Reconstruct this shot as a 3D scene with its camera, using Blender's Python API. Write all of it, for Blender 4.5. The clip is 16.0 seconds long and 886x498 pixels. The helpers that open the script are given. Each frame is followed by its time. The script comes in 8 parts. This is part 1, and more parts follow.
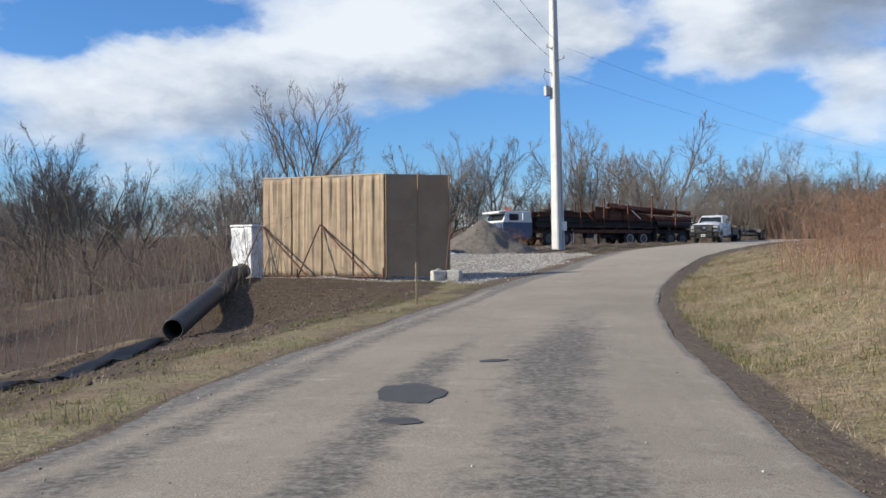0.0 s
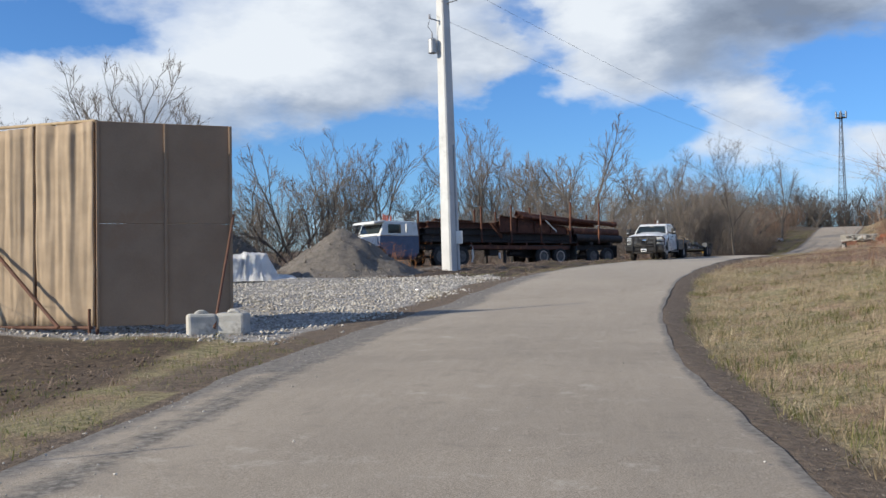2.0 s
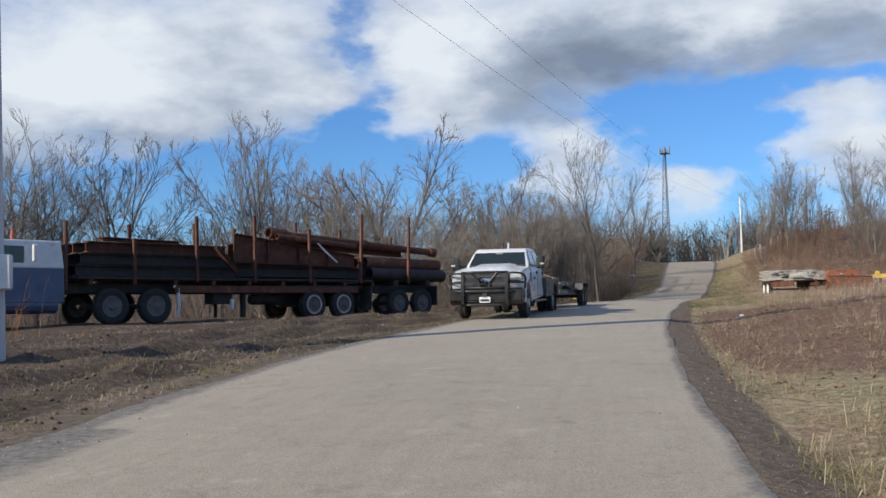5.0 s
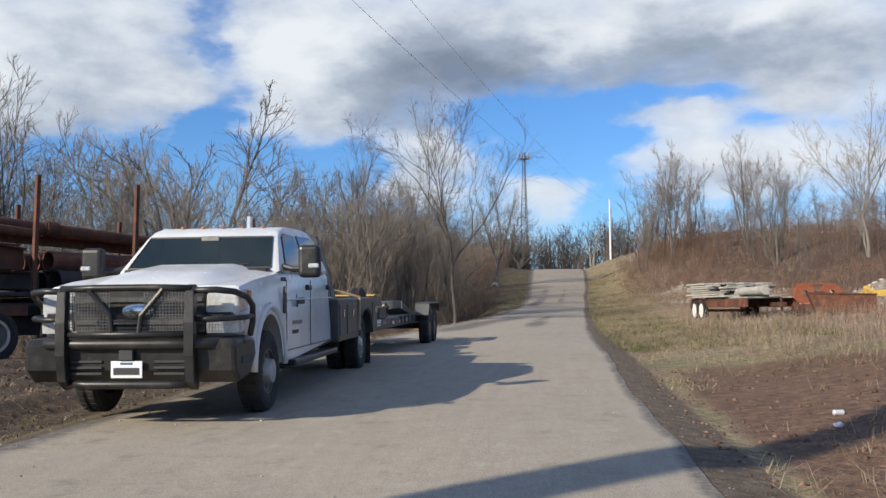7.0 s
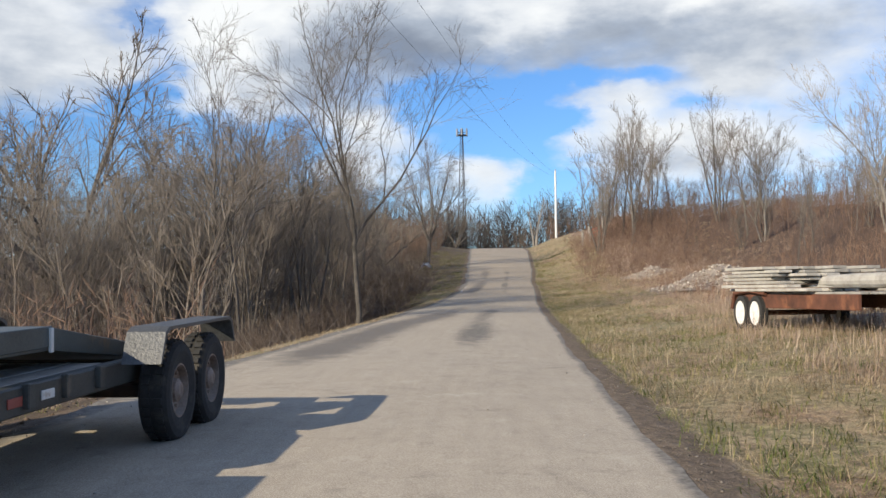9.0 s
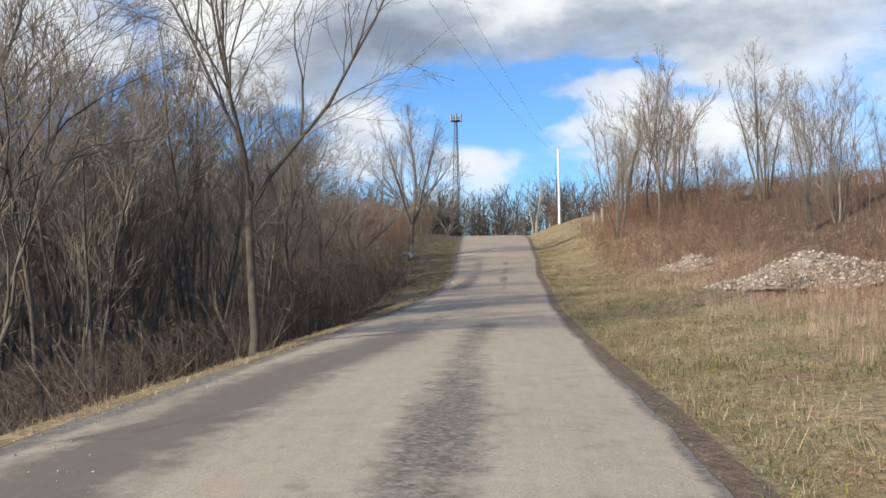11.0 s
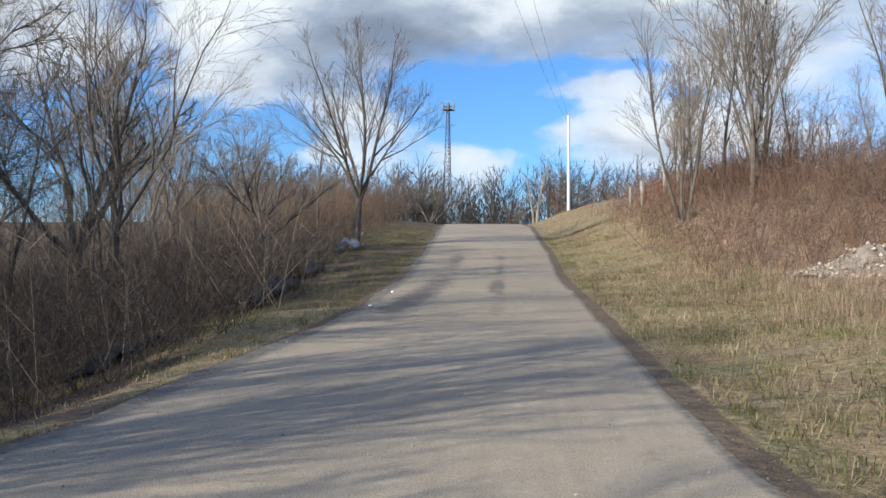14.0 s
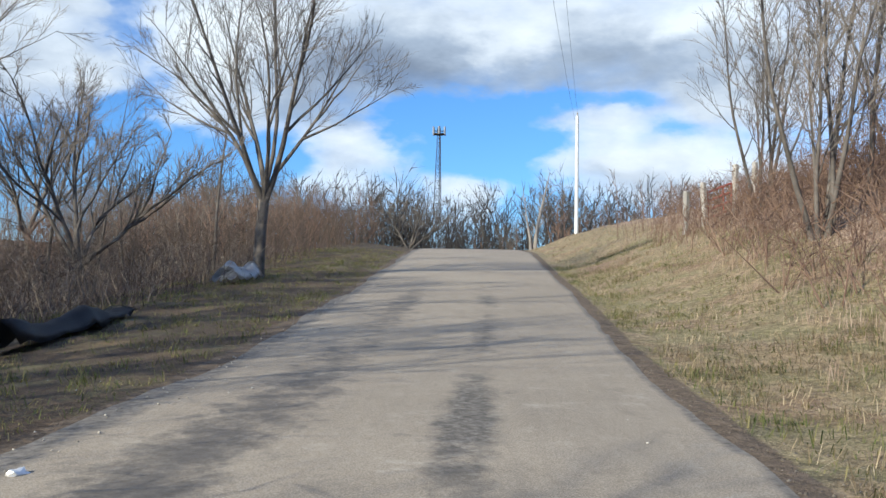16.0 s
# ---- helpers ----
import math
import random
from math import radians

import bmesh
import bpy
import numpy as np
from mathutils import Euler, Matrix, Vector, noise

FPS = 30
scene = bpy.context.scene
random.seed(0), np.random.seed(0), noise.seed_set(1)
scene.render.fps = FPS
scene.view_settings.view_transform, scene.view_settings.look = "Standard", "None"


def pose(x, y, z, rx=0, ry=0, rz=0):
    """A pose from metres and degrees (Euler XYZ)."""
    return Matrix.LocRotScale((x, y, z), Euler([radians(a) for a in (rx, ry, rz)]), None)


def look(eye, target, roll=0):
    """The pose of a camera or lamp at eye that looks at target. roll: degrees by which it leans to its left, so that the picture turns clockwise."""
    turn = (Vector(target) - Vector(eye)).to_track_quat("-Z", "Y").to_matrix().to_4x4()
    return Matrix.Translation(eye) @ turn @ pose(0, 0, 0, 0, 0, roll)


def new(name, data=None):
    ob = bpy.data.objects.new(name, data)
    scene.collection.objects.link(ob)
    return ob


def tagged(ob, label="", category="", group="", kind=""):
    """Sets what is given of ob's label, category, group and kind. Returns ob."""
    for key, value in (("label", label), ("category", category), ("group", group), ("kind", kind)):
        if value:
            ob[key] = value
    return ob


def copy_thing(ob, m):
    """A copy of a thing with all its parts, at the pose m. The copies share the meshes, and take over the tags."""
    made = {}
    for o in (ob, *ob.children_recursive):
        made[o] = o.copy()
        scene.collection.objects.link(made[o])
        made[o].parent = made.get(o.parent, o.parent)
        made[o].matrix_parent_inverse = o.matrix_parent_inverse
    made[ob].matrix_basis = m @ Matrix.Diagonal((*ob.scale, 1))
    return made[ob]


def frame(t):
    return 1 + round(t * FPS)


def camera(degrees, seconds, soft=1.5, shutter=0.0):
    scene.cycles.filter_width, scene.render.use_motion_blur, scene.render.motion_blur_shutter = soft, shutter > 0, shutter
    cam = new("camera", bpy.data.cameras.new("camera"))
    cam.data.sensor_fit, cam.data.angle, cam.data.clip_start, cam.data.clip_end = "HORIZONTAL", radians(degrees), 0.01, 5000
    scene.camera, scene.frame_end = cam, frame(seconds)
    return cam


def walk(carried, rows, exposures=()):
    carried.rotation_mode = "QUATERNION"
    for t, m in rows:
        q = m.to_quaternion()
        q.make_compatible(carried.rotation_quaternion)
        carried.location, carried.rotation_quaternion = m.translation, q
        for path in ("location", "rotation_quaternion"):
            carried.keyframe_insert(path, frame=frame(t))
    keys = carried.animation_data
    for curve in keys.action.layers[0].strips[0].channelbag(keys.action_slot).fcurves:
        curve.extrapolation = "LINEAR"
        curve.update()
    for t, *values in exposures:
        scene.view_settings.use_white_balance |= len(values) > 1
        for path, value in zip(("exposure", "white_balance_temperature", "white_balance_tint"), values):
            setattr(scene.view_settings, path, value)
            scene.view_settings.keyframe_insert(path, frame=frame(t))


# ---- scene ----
cam = camera(49.0, 16.0)
PATH = [
    (0, (0.658, -0.895, 0.752), (0.615, 1.104, 0.764), -0.3),
    (0.5, (0.92, 3.06, 0.724), (0.913, 5.06, 0.742), -0.1),
    (1, (1.312, 7.056, 0.742), (1.355, 9.056, 0.769), -0.3),
    (1.5, (1.833, 11.181, 0.73), (1.935, 13.178, 0.773), -0.8),
    (2, (2.498, 15.218, 0.782), (2.66, 17.211, 0.839), -0.9),
    (2.5, (3.243, 19.096, 0.828), (3.463, 21.083, 0.896), -0.9),
    (3, (4.052, 22.874, 0.93), (4.329, 24.853, 1.002), -0.7),
    (3.2, (4.407, 24.346, 0.936), (4.707, 26.322, 1.012), -0.6),
    (5.3, (9.559, 39.859, 1.777), (10.106, 41.779, 1.905), -1.0),
    (5.5, (10.151, 41.355, 1.821), (10.724, 43.266, 1.953), -1.0),
    (6, (11.638, 44.908, 1.994), (12.284, 46.796, 2.128), -0.8),
    (6.5, (13.133, 48.113, 2.149), (13.853, 49.974, 2.285), -0.7),
    (7, (14.641, 51.137, 2.288), (15.424, 52.973, 2.416), -0.5),
    (7.5, (16.135, 54.042, 2.397), (16.969, 55.856, 2.512), -0.2),
    (8, (17.577, 56.693, 2.511), (18.447, 58.492, 2.611), -0.2),
    (8.5, (18.975, 59.257, 2.595), (19.866, 61.045, 2.687), -0.3),
    (10.8, (25.625, 70.987, 2.895), (26.533, 72.768, 2.964), -0.6),
    (11, (26.213, 72.028, 2.908), (27.121, 73.808, 2.974), -0.6),
    (11.5, (27.802, 74.766, 2.959), (28.711, 76.546, 3.015), -0.1),
    (12, (29.459, 77.614, 2.977), (30.37, 79.394, 3.025), -0.0),
    (12.5, (31.12, 80.455, 3.011), (32.034, 82.233, 3.052), 0.0),
    (13, (32.892, 83.428, 3.054), (33.807, 85.206, 3.098), -0.0),
    (13.5, (34.71, 86.483, 3.074), (35.628, 88.259, 3.127), 0.1),
    (14, (36.557, 89.567, 3.112), (37.478, 91.341, 3.174), 0.3),
    (14.5, (38.411, 92.707, 3.191), (39.338, 94.478, 3.262), 0.5),
    (15, (40.33, 95.89, 3.311), (41.26, 97.659, 3.395), 0.6),
    (15.5, (42.19, 99.016, 3.462), (43.125, 100.781, 3.564), 0.8),
    (16, (44.189, 102.22, 3.65), (45.123, 103.984, 3.774), 1.0),
]
# the clip's camera brightens and warms its picture a little further on
LIGHT = [(0, 0.20, 5990, 8), (6, 0.09, 5970, 8), (8.5, 0.31, 6360, 8), (12, 0.40, 6400, 8), (14, 0.35, 6020, 6), (16, 0.40, 5770, 4)]
SCALE = 1.19      # the plan's unit in metres
walk(cam, [(t, look(Vector(eye) * SCALE, Vector(target) * SCALE, roll)) for t, eye, target, roll in PATH], LIGHT)

# ---- light: a low winter sun from the left, a blue sky with broken cumulus ----
SUN_TO = math.radians(16.0)      # horizontal way of the sunlight, from +x towards +y
SUN_UP = math.radians(25.0)
sun = new("sun", bpy.data.lights.new("sun", "SUN"))
sun.data.energy, sun.data.angle, sun.data.color = 5.4, math.radians(0.6), (1.0, 0.85, 0.64)
sun.matrix_world = look((0, 0, 60), (math.cos(SUN_TO) * 60, math.sin(SUN_TO) * 60, 60 - 60 * math.tan(SUN_UP)))


class Nodes:
    """A small writer of node trees."""

    def __init__(self, tree):
        self.t = tree
        tree.nodes.clear()

    def add(self, kind, settings=None, **inputs):
        n = self.t.nodes.new(kind)
        for k, v in (settings or {}).items():
            if k == "operation":
                n.operation = v
            elif k == "use_clamp":
                n.use_clamp = v
            elif k == "data_type":
                n.data_type = v
            elif k == "blend_type":
                n.blend_type = v
            elif k == "attribute_name":
                n.attribute_name = v
            elif k == "feature":
                n.feature = v
            elif k == "sky_type":
                n.sky_type = v
        for k, v in inputs.items():
            self.put(n, k, v)
        return n

    def put(self, n, k, v):
        key = int(k[1:]) if k[0] == "i" and k[1:].isdigit() else k.replace("_", " ")
        sock = n.inputs[key]
        if isinstance(v, bpy.types.NodeSocket):
            self.t.links.new(v, sock)
        elif isinstance(v, bpy.types.Node):
            self.t.links.new(v.outputs[0], sock)
        else:
            sock.default_value = v

    def math(self, op, a, b=0.0, clamp=False):
        return self.add("ShaderNodeMath", {"operation": op, "use_clamp": clamp}, i0=a, i1=b).outputs[0]

    def noise(self, vec, scale, detail=4.0, rough=0.55, dist=0.0, out=0):
        n = self.add("ShaderNodeTexNoise", None, Scale=scale, Detail=detail, Roughness=rough, Distortion=dist)
        if vec is not None:
            self.put(n, "Vector", vec)
        return n.outputs[out]

    def ramp(self, fac, stops, mode="LINEAR"):
        n = self.add("ShaderNodeValToRGB", None, i0=fac)
        r = n.color_ramp
        r.interpolation = mode
        while len(r.elements) < len(stops):
            r.elements.new(0.5)
        for e, (p, c) in zip(r.elements, stops):
            e.position = p
            e.color = (*c, 1) if len(c) == 3 else c
        return n.outputs[0]

    def mix(self, fac, a, b, blend="MIX"):
        n = self.add("ShaderNodeMix", {"data_type": "RGBA", "blend_type": blend})
        for k, v in ((0, fac), (6, a), (7, b)):
            if isinstance(v, bpy.types.NodeSocket):
                self.t.links.new(v, n.inputs[k])
            else:
                n.inputs[k].default_value = (*v, 1) if isinstance(v, tuple) and len(v) == 3 else v
        return n.outputs[2]

    def vmath(self, op, a, b=(0, 0, 0)):
        return self.add("ShaderNodeVectorMath", {"operation": op}, i0=a, i1=b).outputs[0]


world = bpy.data.worlds.new("world")
scene.world = world
world.use_nodes = True
w = Nodes(world.node_tree)
sky = w.add("ShaderNodeTexSky", {"sky_type": "NISHITA"})
sky.sun_disc, sky.sun_elevation, sky.sun_rotation = False, SUN_UP, math.radians(270.0) - SUN_TO
sky.air_density, sky.dust_density, sky.ozone_density = 1.0, 0.4, 2.0
way = w.add("ShaderNodeTexCoord").outputs["Generated"]
sep = w.add("ShaderNodeSeparateXYZ", None, Vector=way)
DEG = 180.0 / math.pi
az = w.math("MULTIPLY", w.math("ARCTAN2", sep.outputs[0], sep.outputs[1]), DEG)
el = w.math("MULTIPLY", w.math("ARCSINE", sep.outputs[2]), DEG)


def sky_noise(scale_a, scale_e, detail, at):
    """Soft noise over the dome, about 0.5."""
    p = w.add("ShaderNodeCombineXYZ", None, X=w.math("MULTIPLY", az, scale_a), Y=w.math("MULTIPLY", el, scale_e), Z=at).outputs[0]
    return w.noise(p, 1.0, detail, 0.56, 0.1)


# ragged edges: the bearings and heights that the cloud masses see are themselves a little shuffled
az_w = w.math("ADD", az, w.math("MULTIPLY", w.math("SUBTRACT", sky_noise(0.16, 0.30, 9.0, 1.7), 0.5), 9.0))
el_w = w.math("ADD", el, w.math("MULTIPLY", w.math("SUBTRACT", sky_noise(0.16, 0.30, 9.0, 6.3), 0.5), 4.4))


def lobes(rows):
    """A sum of soft spots in the sky: bearing, height and their half widths in degrees, weight."""
    total = None
    for a, e, wa, we, k in rows:
        u = w.math("DIVIDE", w.math("SUBTRACT", az_w, a), wa * 1.25)
        v = w.math("DIVIDE", w.math("SUBTRACT", el_w, e), we * 1.25)
        r = w.math("ADD", w.math("MULTIPLY", u, u), w.math("MULTIPLY", v, v))
        g = w.math("MULTIPLY", w.math("EXPONENT", w.math("MULTIPLY", r, -1.0)), k)
        total = g if total is None else w.math("ADD", total, g)
    return total


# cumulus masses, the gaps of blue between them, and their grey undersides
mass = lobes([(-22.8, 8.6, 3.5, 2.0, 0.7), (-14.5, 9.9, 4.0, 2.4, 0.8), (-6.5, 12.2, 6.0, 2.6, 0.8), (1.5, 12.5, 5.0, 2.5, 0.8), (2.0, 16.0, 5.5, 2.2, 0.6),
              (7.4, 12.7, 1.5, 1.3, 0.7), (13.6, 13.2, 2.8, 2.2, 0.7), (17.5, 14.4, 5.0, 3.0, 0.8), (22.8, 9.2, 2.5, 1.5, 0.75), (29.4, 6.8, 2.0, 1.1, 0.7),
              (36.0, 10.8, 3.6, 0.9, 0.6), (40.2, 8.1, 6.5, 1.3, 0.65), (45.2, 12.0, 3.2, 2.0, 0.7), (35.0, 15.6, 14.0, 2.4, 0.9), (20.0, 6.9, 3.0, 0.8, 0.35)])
gaps = lobes([(-23.0, 11.9, 1.6, 1.3, 0.7), (-16.5, 13.5, 4.2, 1.2, 0.7), (0.3, 6.5, 9.0, 1.7, 0.8), (9.8, 9.4, 2.2, 3.0, 0.8), (9.6, 15.0, 1.6, 2.0, 0.55),
              (15.5, 8.6, 3.6, 1.3, 0.6), (29.2, 10.0, 2.6, 2.0, 0.8), (32.5, 6.0, 2.0, 1.0, 0.6), (33.0, 9.4, 1.6, 1.6, 0.5), (35.0, 12.3, 6.0, 0.5, 0.5),
              (42.4, 10.2, 2.0, 0.7, 0.5), (26.0, 10.9, 2.0, 0.6, 0.4), (5.0, 8.4, 5.0, 1.3, 0.5)])
grey = lobes([(-11.2, 8.0, 5.0, 1.1, 0.75), (-2.0, 9.8, 5.5, 1.1, 0.75), (18.5, 11.0, 4.5, 0.7, 0.4), (26.0, 13.2, 9.0, 1.9, 0.62), (20.5, 12.4, 4.0, 1.6, 0.22),
              (38.0, 14.4, 13.0, 1.9, 0.85), (24.0, 14.6, 5.0, 2.2, 0.5), (45.5, 10.7, 3.2, 0.8, 0.4), (-22.0, 7.0, 5.0, 0.9, 0.5), (6.5, 11.2, 2.0, 0.6, 0.3), (1.0, 12.0, 5.0, 1.6, 0.45), (3.0, 14.6, 5.0, 2.2, 0.40), (12.5, 16.6, 4.0, 1.5, 0.3), (-13.0, 9.6, 4.0, 1.0, 0.35), (22.6, 8.4, 2.6, 0.6, 0.4), (40.0, 7.4, 6.0, 0.6, 0.4)])
shine = lobes([(31.4, 15.1, 1.8, 1.4, 0.5), (14.5, 15.2, 3.0, 1.8, 0.4), (-6.0, 13.0, 5.0, 1.6, 0.4), (43.5, 16.8, 2.5, 0.9, 0.4)])
puff = sky_noise(0.22, 0.42, 7.0, 0.4)
# broken cloud round the horizon; overhead, unseen, fuller cover added for neutral fill light
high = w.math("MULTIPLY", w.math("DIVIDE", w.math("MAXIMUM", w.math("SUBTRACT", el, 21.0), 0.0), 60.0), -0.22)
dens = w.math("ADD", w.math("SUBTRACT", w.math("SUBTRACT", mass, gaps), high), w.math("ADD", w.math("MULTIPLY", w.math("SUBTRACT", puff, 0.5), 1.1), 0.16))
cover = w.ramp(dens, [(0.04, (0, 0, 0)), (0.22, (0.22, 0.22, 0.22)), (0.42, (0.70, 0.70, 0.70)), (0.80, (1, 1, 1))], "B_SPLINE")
# thick middles and undersides are grey, the thin sunward rims white
billow = w.math("MULTIPLY", w.math("SUBTRACT", sky_noise(0.28, 0.60, 5.0, 3.1), 0.5), 0.8)
under = w.math("MULTIPLY", w.math("DIVIDE", w.math("SUBTRACT", el, 18.0), 25.0, True), 0.45)      # overhead, out of view, the bases are greyed to hold the fill light down
lit = w.math("ADD", w.math("SUBTRACT", w.math("SUBTRACT", w.math("ADD", 0.90, billow), w.math("MULTIPLY", grey, 0.60)), under), shine, True)
body = w.ramp(lit, [(0.0, (2.6, 3.0, 3.8)), (0.4, (4.5, 5.0, 5.9)), (0.75, (8.0, 8.2, 8.6)), (1.0, (9.7, 9.7, 9.7))])
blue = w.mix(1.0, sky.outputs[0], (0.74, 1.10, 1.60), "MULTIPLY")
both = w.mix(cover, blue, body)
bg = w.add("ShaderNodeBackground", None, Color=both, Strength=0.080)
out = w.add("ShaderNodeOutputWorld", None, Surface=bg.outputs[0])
scene.view_settings.exposure = 0.0

# ---- materials ----
def material(name):
    m = bpy.data.materials.new(name)
    m.use_nodes = True
    return m, Nodes(m.node_tree)


def finish(n, color, rough=0.8, metal=0.0, bump=None, strength=0.3, dist=0.01, **more):
    b = n.add("ShaderNodeBsdfPrincipled", None, Base_Color=color, Roughness=rough, Metallic=metal)
    for k, v in more.items():
        n.put(b, k, v)
    if bump is not None:
        n.put(b, "Normal", n.add("ShaderNodeBump", None, Strength=strength, Distance=dist, Height=bump).outputs[0])
    n.add("ShaderNodeOutputMaterial", None, Surface=b.outputs[0])


def coords(n):
    return n.add("ShaderNodeTexCoord").outputs["Object"]


def place(n):
    """Places in the plan's units."""
    return n.vmath("DIVIDE", n.add("ShaderNodeNewGeometry").outputs["Position"], (SCALE, SCALE, SCALE))


def worn(name, dark, light, rough=0.7, metal=0.0, scale=6.0, bump=0.3, dist=0.005, spots=None, vary=0.0, fine=60.0):
    """A surface of two tones with grain and stains at two scales; spots: colour of sparse blotches."""
    m, n = material(name)
    v = coords(n)
    coarse = n.noise(v, scale, 5.0, 0.6)
    grain = n.noise(v, fine, 3.0, 0.6)
    fac = n.math("ADD", n.math("MULTIPLY", coarse, 0.7), n.math("MULTIPLY", grain, 0.3))
    c = n.ramp(fac, [(0.34, dark), (0.64, light)])
    if spots:
        c = n.mix(n.ramp(n.noise(v, scale * 0.6, 6.0, 0.7), [(0.56, (0, 0, 0)), (0.66, (1, 1, 1))]), c, spots)
    if vary:
        r = n.add("ShaderNodeObjectInfo").outputs["Random"]
        k = n.math("ADD", n.math("MULTIPLY", r, 2 * vary), 1.0 - vary)
        c = n.vmath("MULTIPLY", c, n.add("ShaderNodeCombineXYZ", None, X=k, Y=k, Z=k).outputs[0])
    r2 = n.math("ADD", n.math("MULTIPLY", coarse, 0.25), rough - 0.12, True)
    finish(n, c, r2, metal, grain, bump, dist)
    return m


M = {}
M["bark"] = worn("bark", (0.05, 0.043, 0.037), (0.17, 0.149, 0.129), 0.9, 0, 3.0, 0.6, 0.02, vary=0.25)
M["twig"] = worn("twig", (0.10, 0.086, 0.073), (0.225, 0.195, 0.167), 0.85, 0, 2.0, 0.2, vary=0.25)
M["bark_pale"] = worn("bark_pale", (0.14, 0.125, 0.108), (0.32, 0.29, 0.255), 0.9, 0, 3.0, 0.6, 0.02, vary=0.2)
M["twig_pale"] = worn("twig_pale", (0.14, 0.12, 0.10), (0.28, 0.245, 0.207), 0.85, 0, 2.0, 0.2, vary=0.2)
M["steel_pole"] = worn("steel_pole", (0.46, 0.465, 0.46), (0.58, 0.585, 0.58), 0.7, 0.0, 1.2, 0.1, spots=(0.40, 0.405, 0.40))
M["grey_metal"] = worn("grey_metal", (0.30, 0.31, 0.32), (0.42, 0.43, 0.44), 0.5, 0.6, 5.0, 0.1)
M["wire"] = worn("wire", (0.05, 0.05, 0.055), (0.09, 0.09, 0.095), 0.6, 0.2)
M["porcelain"] = worn("porcelain", (0.25, 0.24, 0.24), (0.36, 0.35, 0.34), 0.25)
M["burlap"] = worn("burlap", (0.29, 0.22, 0.148), (0.415, 0.32, 0.222), 0.95, 0, 2.5, 0.5, 0.004, fine=300)
M["board"] = worn("board", (0.25, 0.172, 0.112), (0.33, 0.235, 0.158), 0.85, 0, 1.4, 0.15, spots=(0.29, 0.19, 0.12))
M["rust_pipe"] = worn("rust_pipe", (0.075, 0.04, 0.028), (0.17, 0.08, 0.05), 0.8, 0.2, 7.0, 0.4)
M["concrete"] = worn("concrete", (0.34, 0.33, 0.30), (0.52, 0.505, 0.47), 0.92, 0, 4.0, 0.5, spots=(0.24, 0.23, 0.21))
M["black_plastic"] = worn("black_plastic", (0.022, 0.022, 0.022), (0.075, 0.073, 0.069), 0.55, 0, 8.0, 0.2)
M["silt_cloth"] = worn("silt_cloth", (0.018, 0.02, 0.026), (0.05, 0.055, 0.065), 0.5, 0, 4.0, 0.4)
M["white_tarp"] = worn("white_tarp", (0.80, 0.81, 0.82), (0.90, 0.90, 0.90), 0.5, 0, 3.0, 0.3, 0.02)
M["foil"] = worn("foil", (0.55, 0.56, 0.58), (0.76, 0.77, 0.79), 0.3, 0.35, 5.0, 0.6, 0.02)
M["lath"] = worn("lath", (0.36, 0.26, 0.15), (0.52, 0.40, 0.25), 0.85, 0, 9.0, 0.3)
M["weathered_wood"] = worn("weathered_wood", (0.24, 0.225, 0.20), (0.42, 0.40, 0.365), 0.9, 0, 5.0, 0.5, vary=0.2)
M["rust_steel"] = worn("rust_steel", (0.055, 0.026, 0.018), (0.15, 0.062, 0.038), 0.8, 0.25, 3.0, 0.4, spots=(0.20, 0.085, 0.045), vary=0.25)
M["dark_steel"] = worn("dark_steel", (0.018, 0.017, 0.017), (0.05, 0.043, 0.04), 0.65, 0.3, 4.0, 0.3, spots=(0.07, 0.045, 0.035))
M["tyre"] = worn("tyre", (0.014, 0.014, 0.014), (0.034, 0.033, 0.032), 0.85, 0, 9.0, 0.4, spots=(0.055, 0.05, 0.043))
M["rim_grey"] = worn("rim_grey", (0.17, 0.165, 0.155), (0.30, 0.29, 0.275), 0.55, 0.5, 6.0, 0.2, spots=(0.14, 0.11, 0.085))
M["rim_dark"] = worn("rim_dark", (0.07, 0.068, 0.064), (0.16, 0.155, 0.148), 0.5, 0.4, 6.0, 0.15)
M["rim_silver"] = worn("rim_silver", (0.34, 0.335, 0.325), (0.55, 0.545, 0.53), 0.42, 0.45, 6.0, 0.15, spots=(0.26, 0.23, 0.20))
M["ramp_teal"] = worn("ramp_teal", (0.05, 0.068, 0.072), (0.105, 0.13, 0.135), 0.42, 0.35, 3.0, 0.25, spots=(0.17, 0.13, 0.09))
M["bucket_steel"] = worn("bucket_steel", (0.05, 0.046, 0.042), (0.13, 0.12, 0.108), 0.42, 0.6, 4.0, 0.25, spots=(0.16, 0.10, 0.06))
M["tread_plate"] = worn("tread_plate", (0.05, 0.052, 0.053), (0.12, 0.122, 0.123), 0.5, 0.4, 3.0, 0.6, 0.01, fine=45)
M["rim_white"] = worn("rim_white", (0.62, 0.61, 0.58), (0.80, 0.79, 0.76), 0.5, 0, 8.0, 0.2, spots=(0.45, 0.36, 0.27))
M["rim_flange"] = worn("rim_flange", (0.30, 0.235, 0.19), (0.60, 0.52, 0.45), 0.75, 0.1, 5.0, 0.3)
M["rim_rust"] = worn("rim_rust", (0.16, 0.11, 0.085), (0.36, 0.30, 0.26), 0.7, 0.2, 6.0, 0.3)
M["truck_white"] = worn("truck_white", (0.60, 0.61, 0.62), (0.70, 0.71, 0.72), 0.24, 0, 2.0, 0.02, spots=(0.62, 0.61, 0.585))
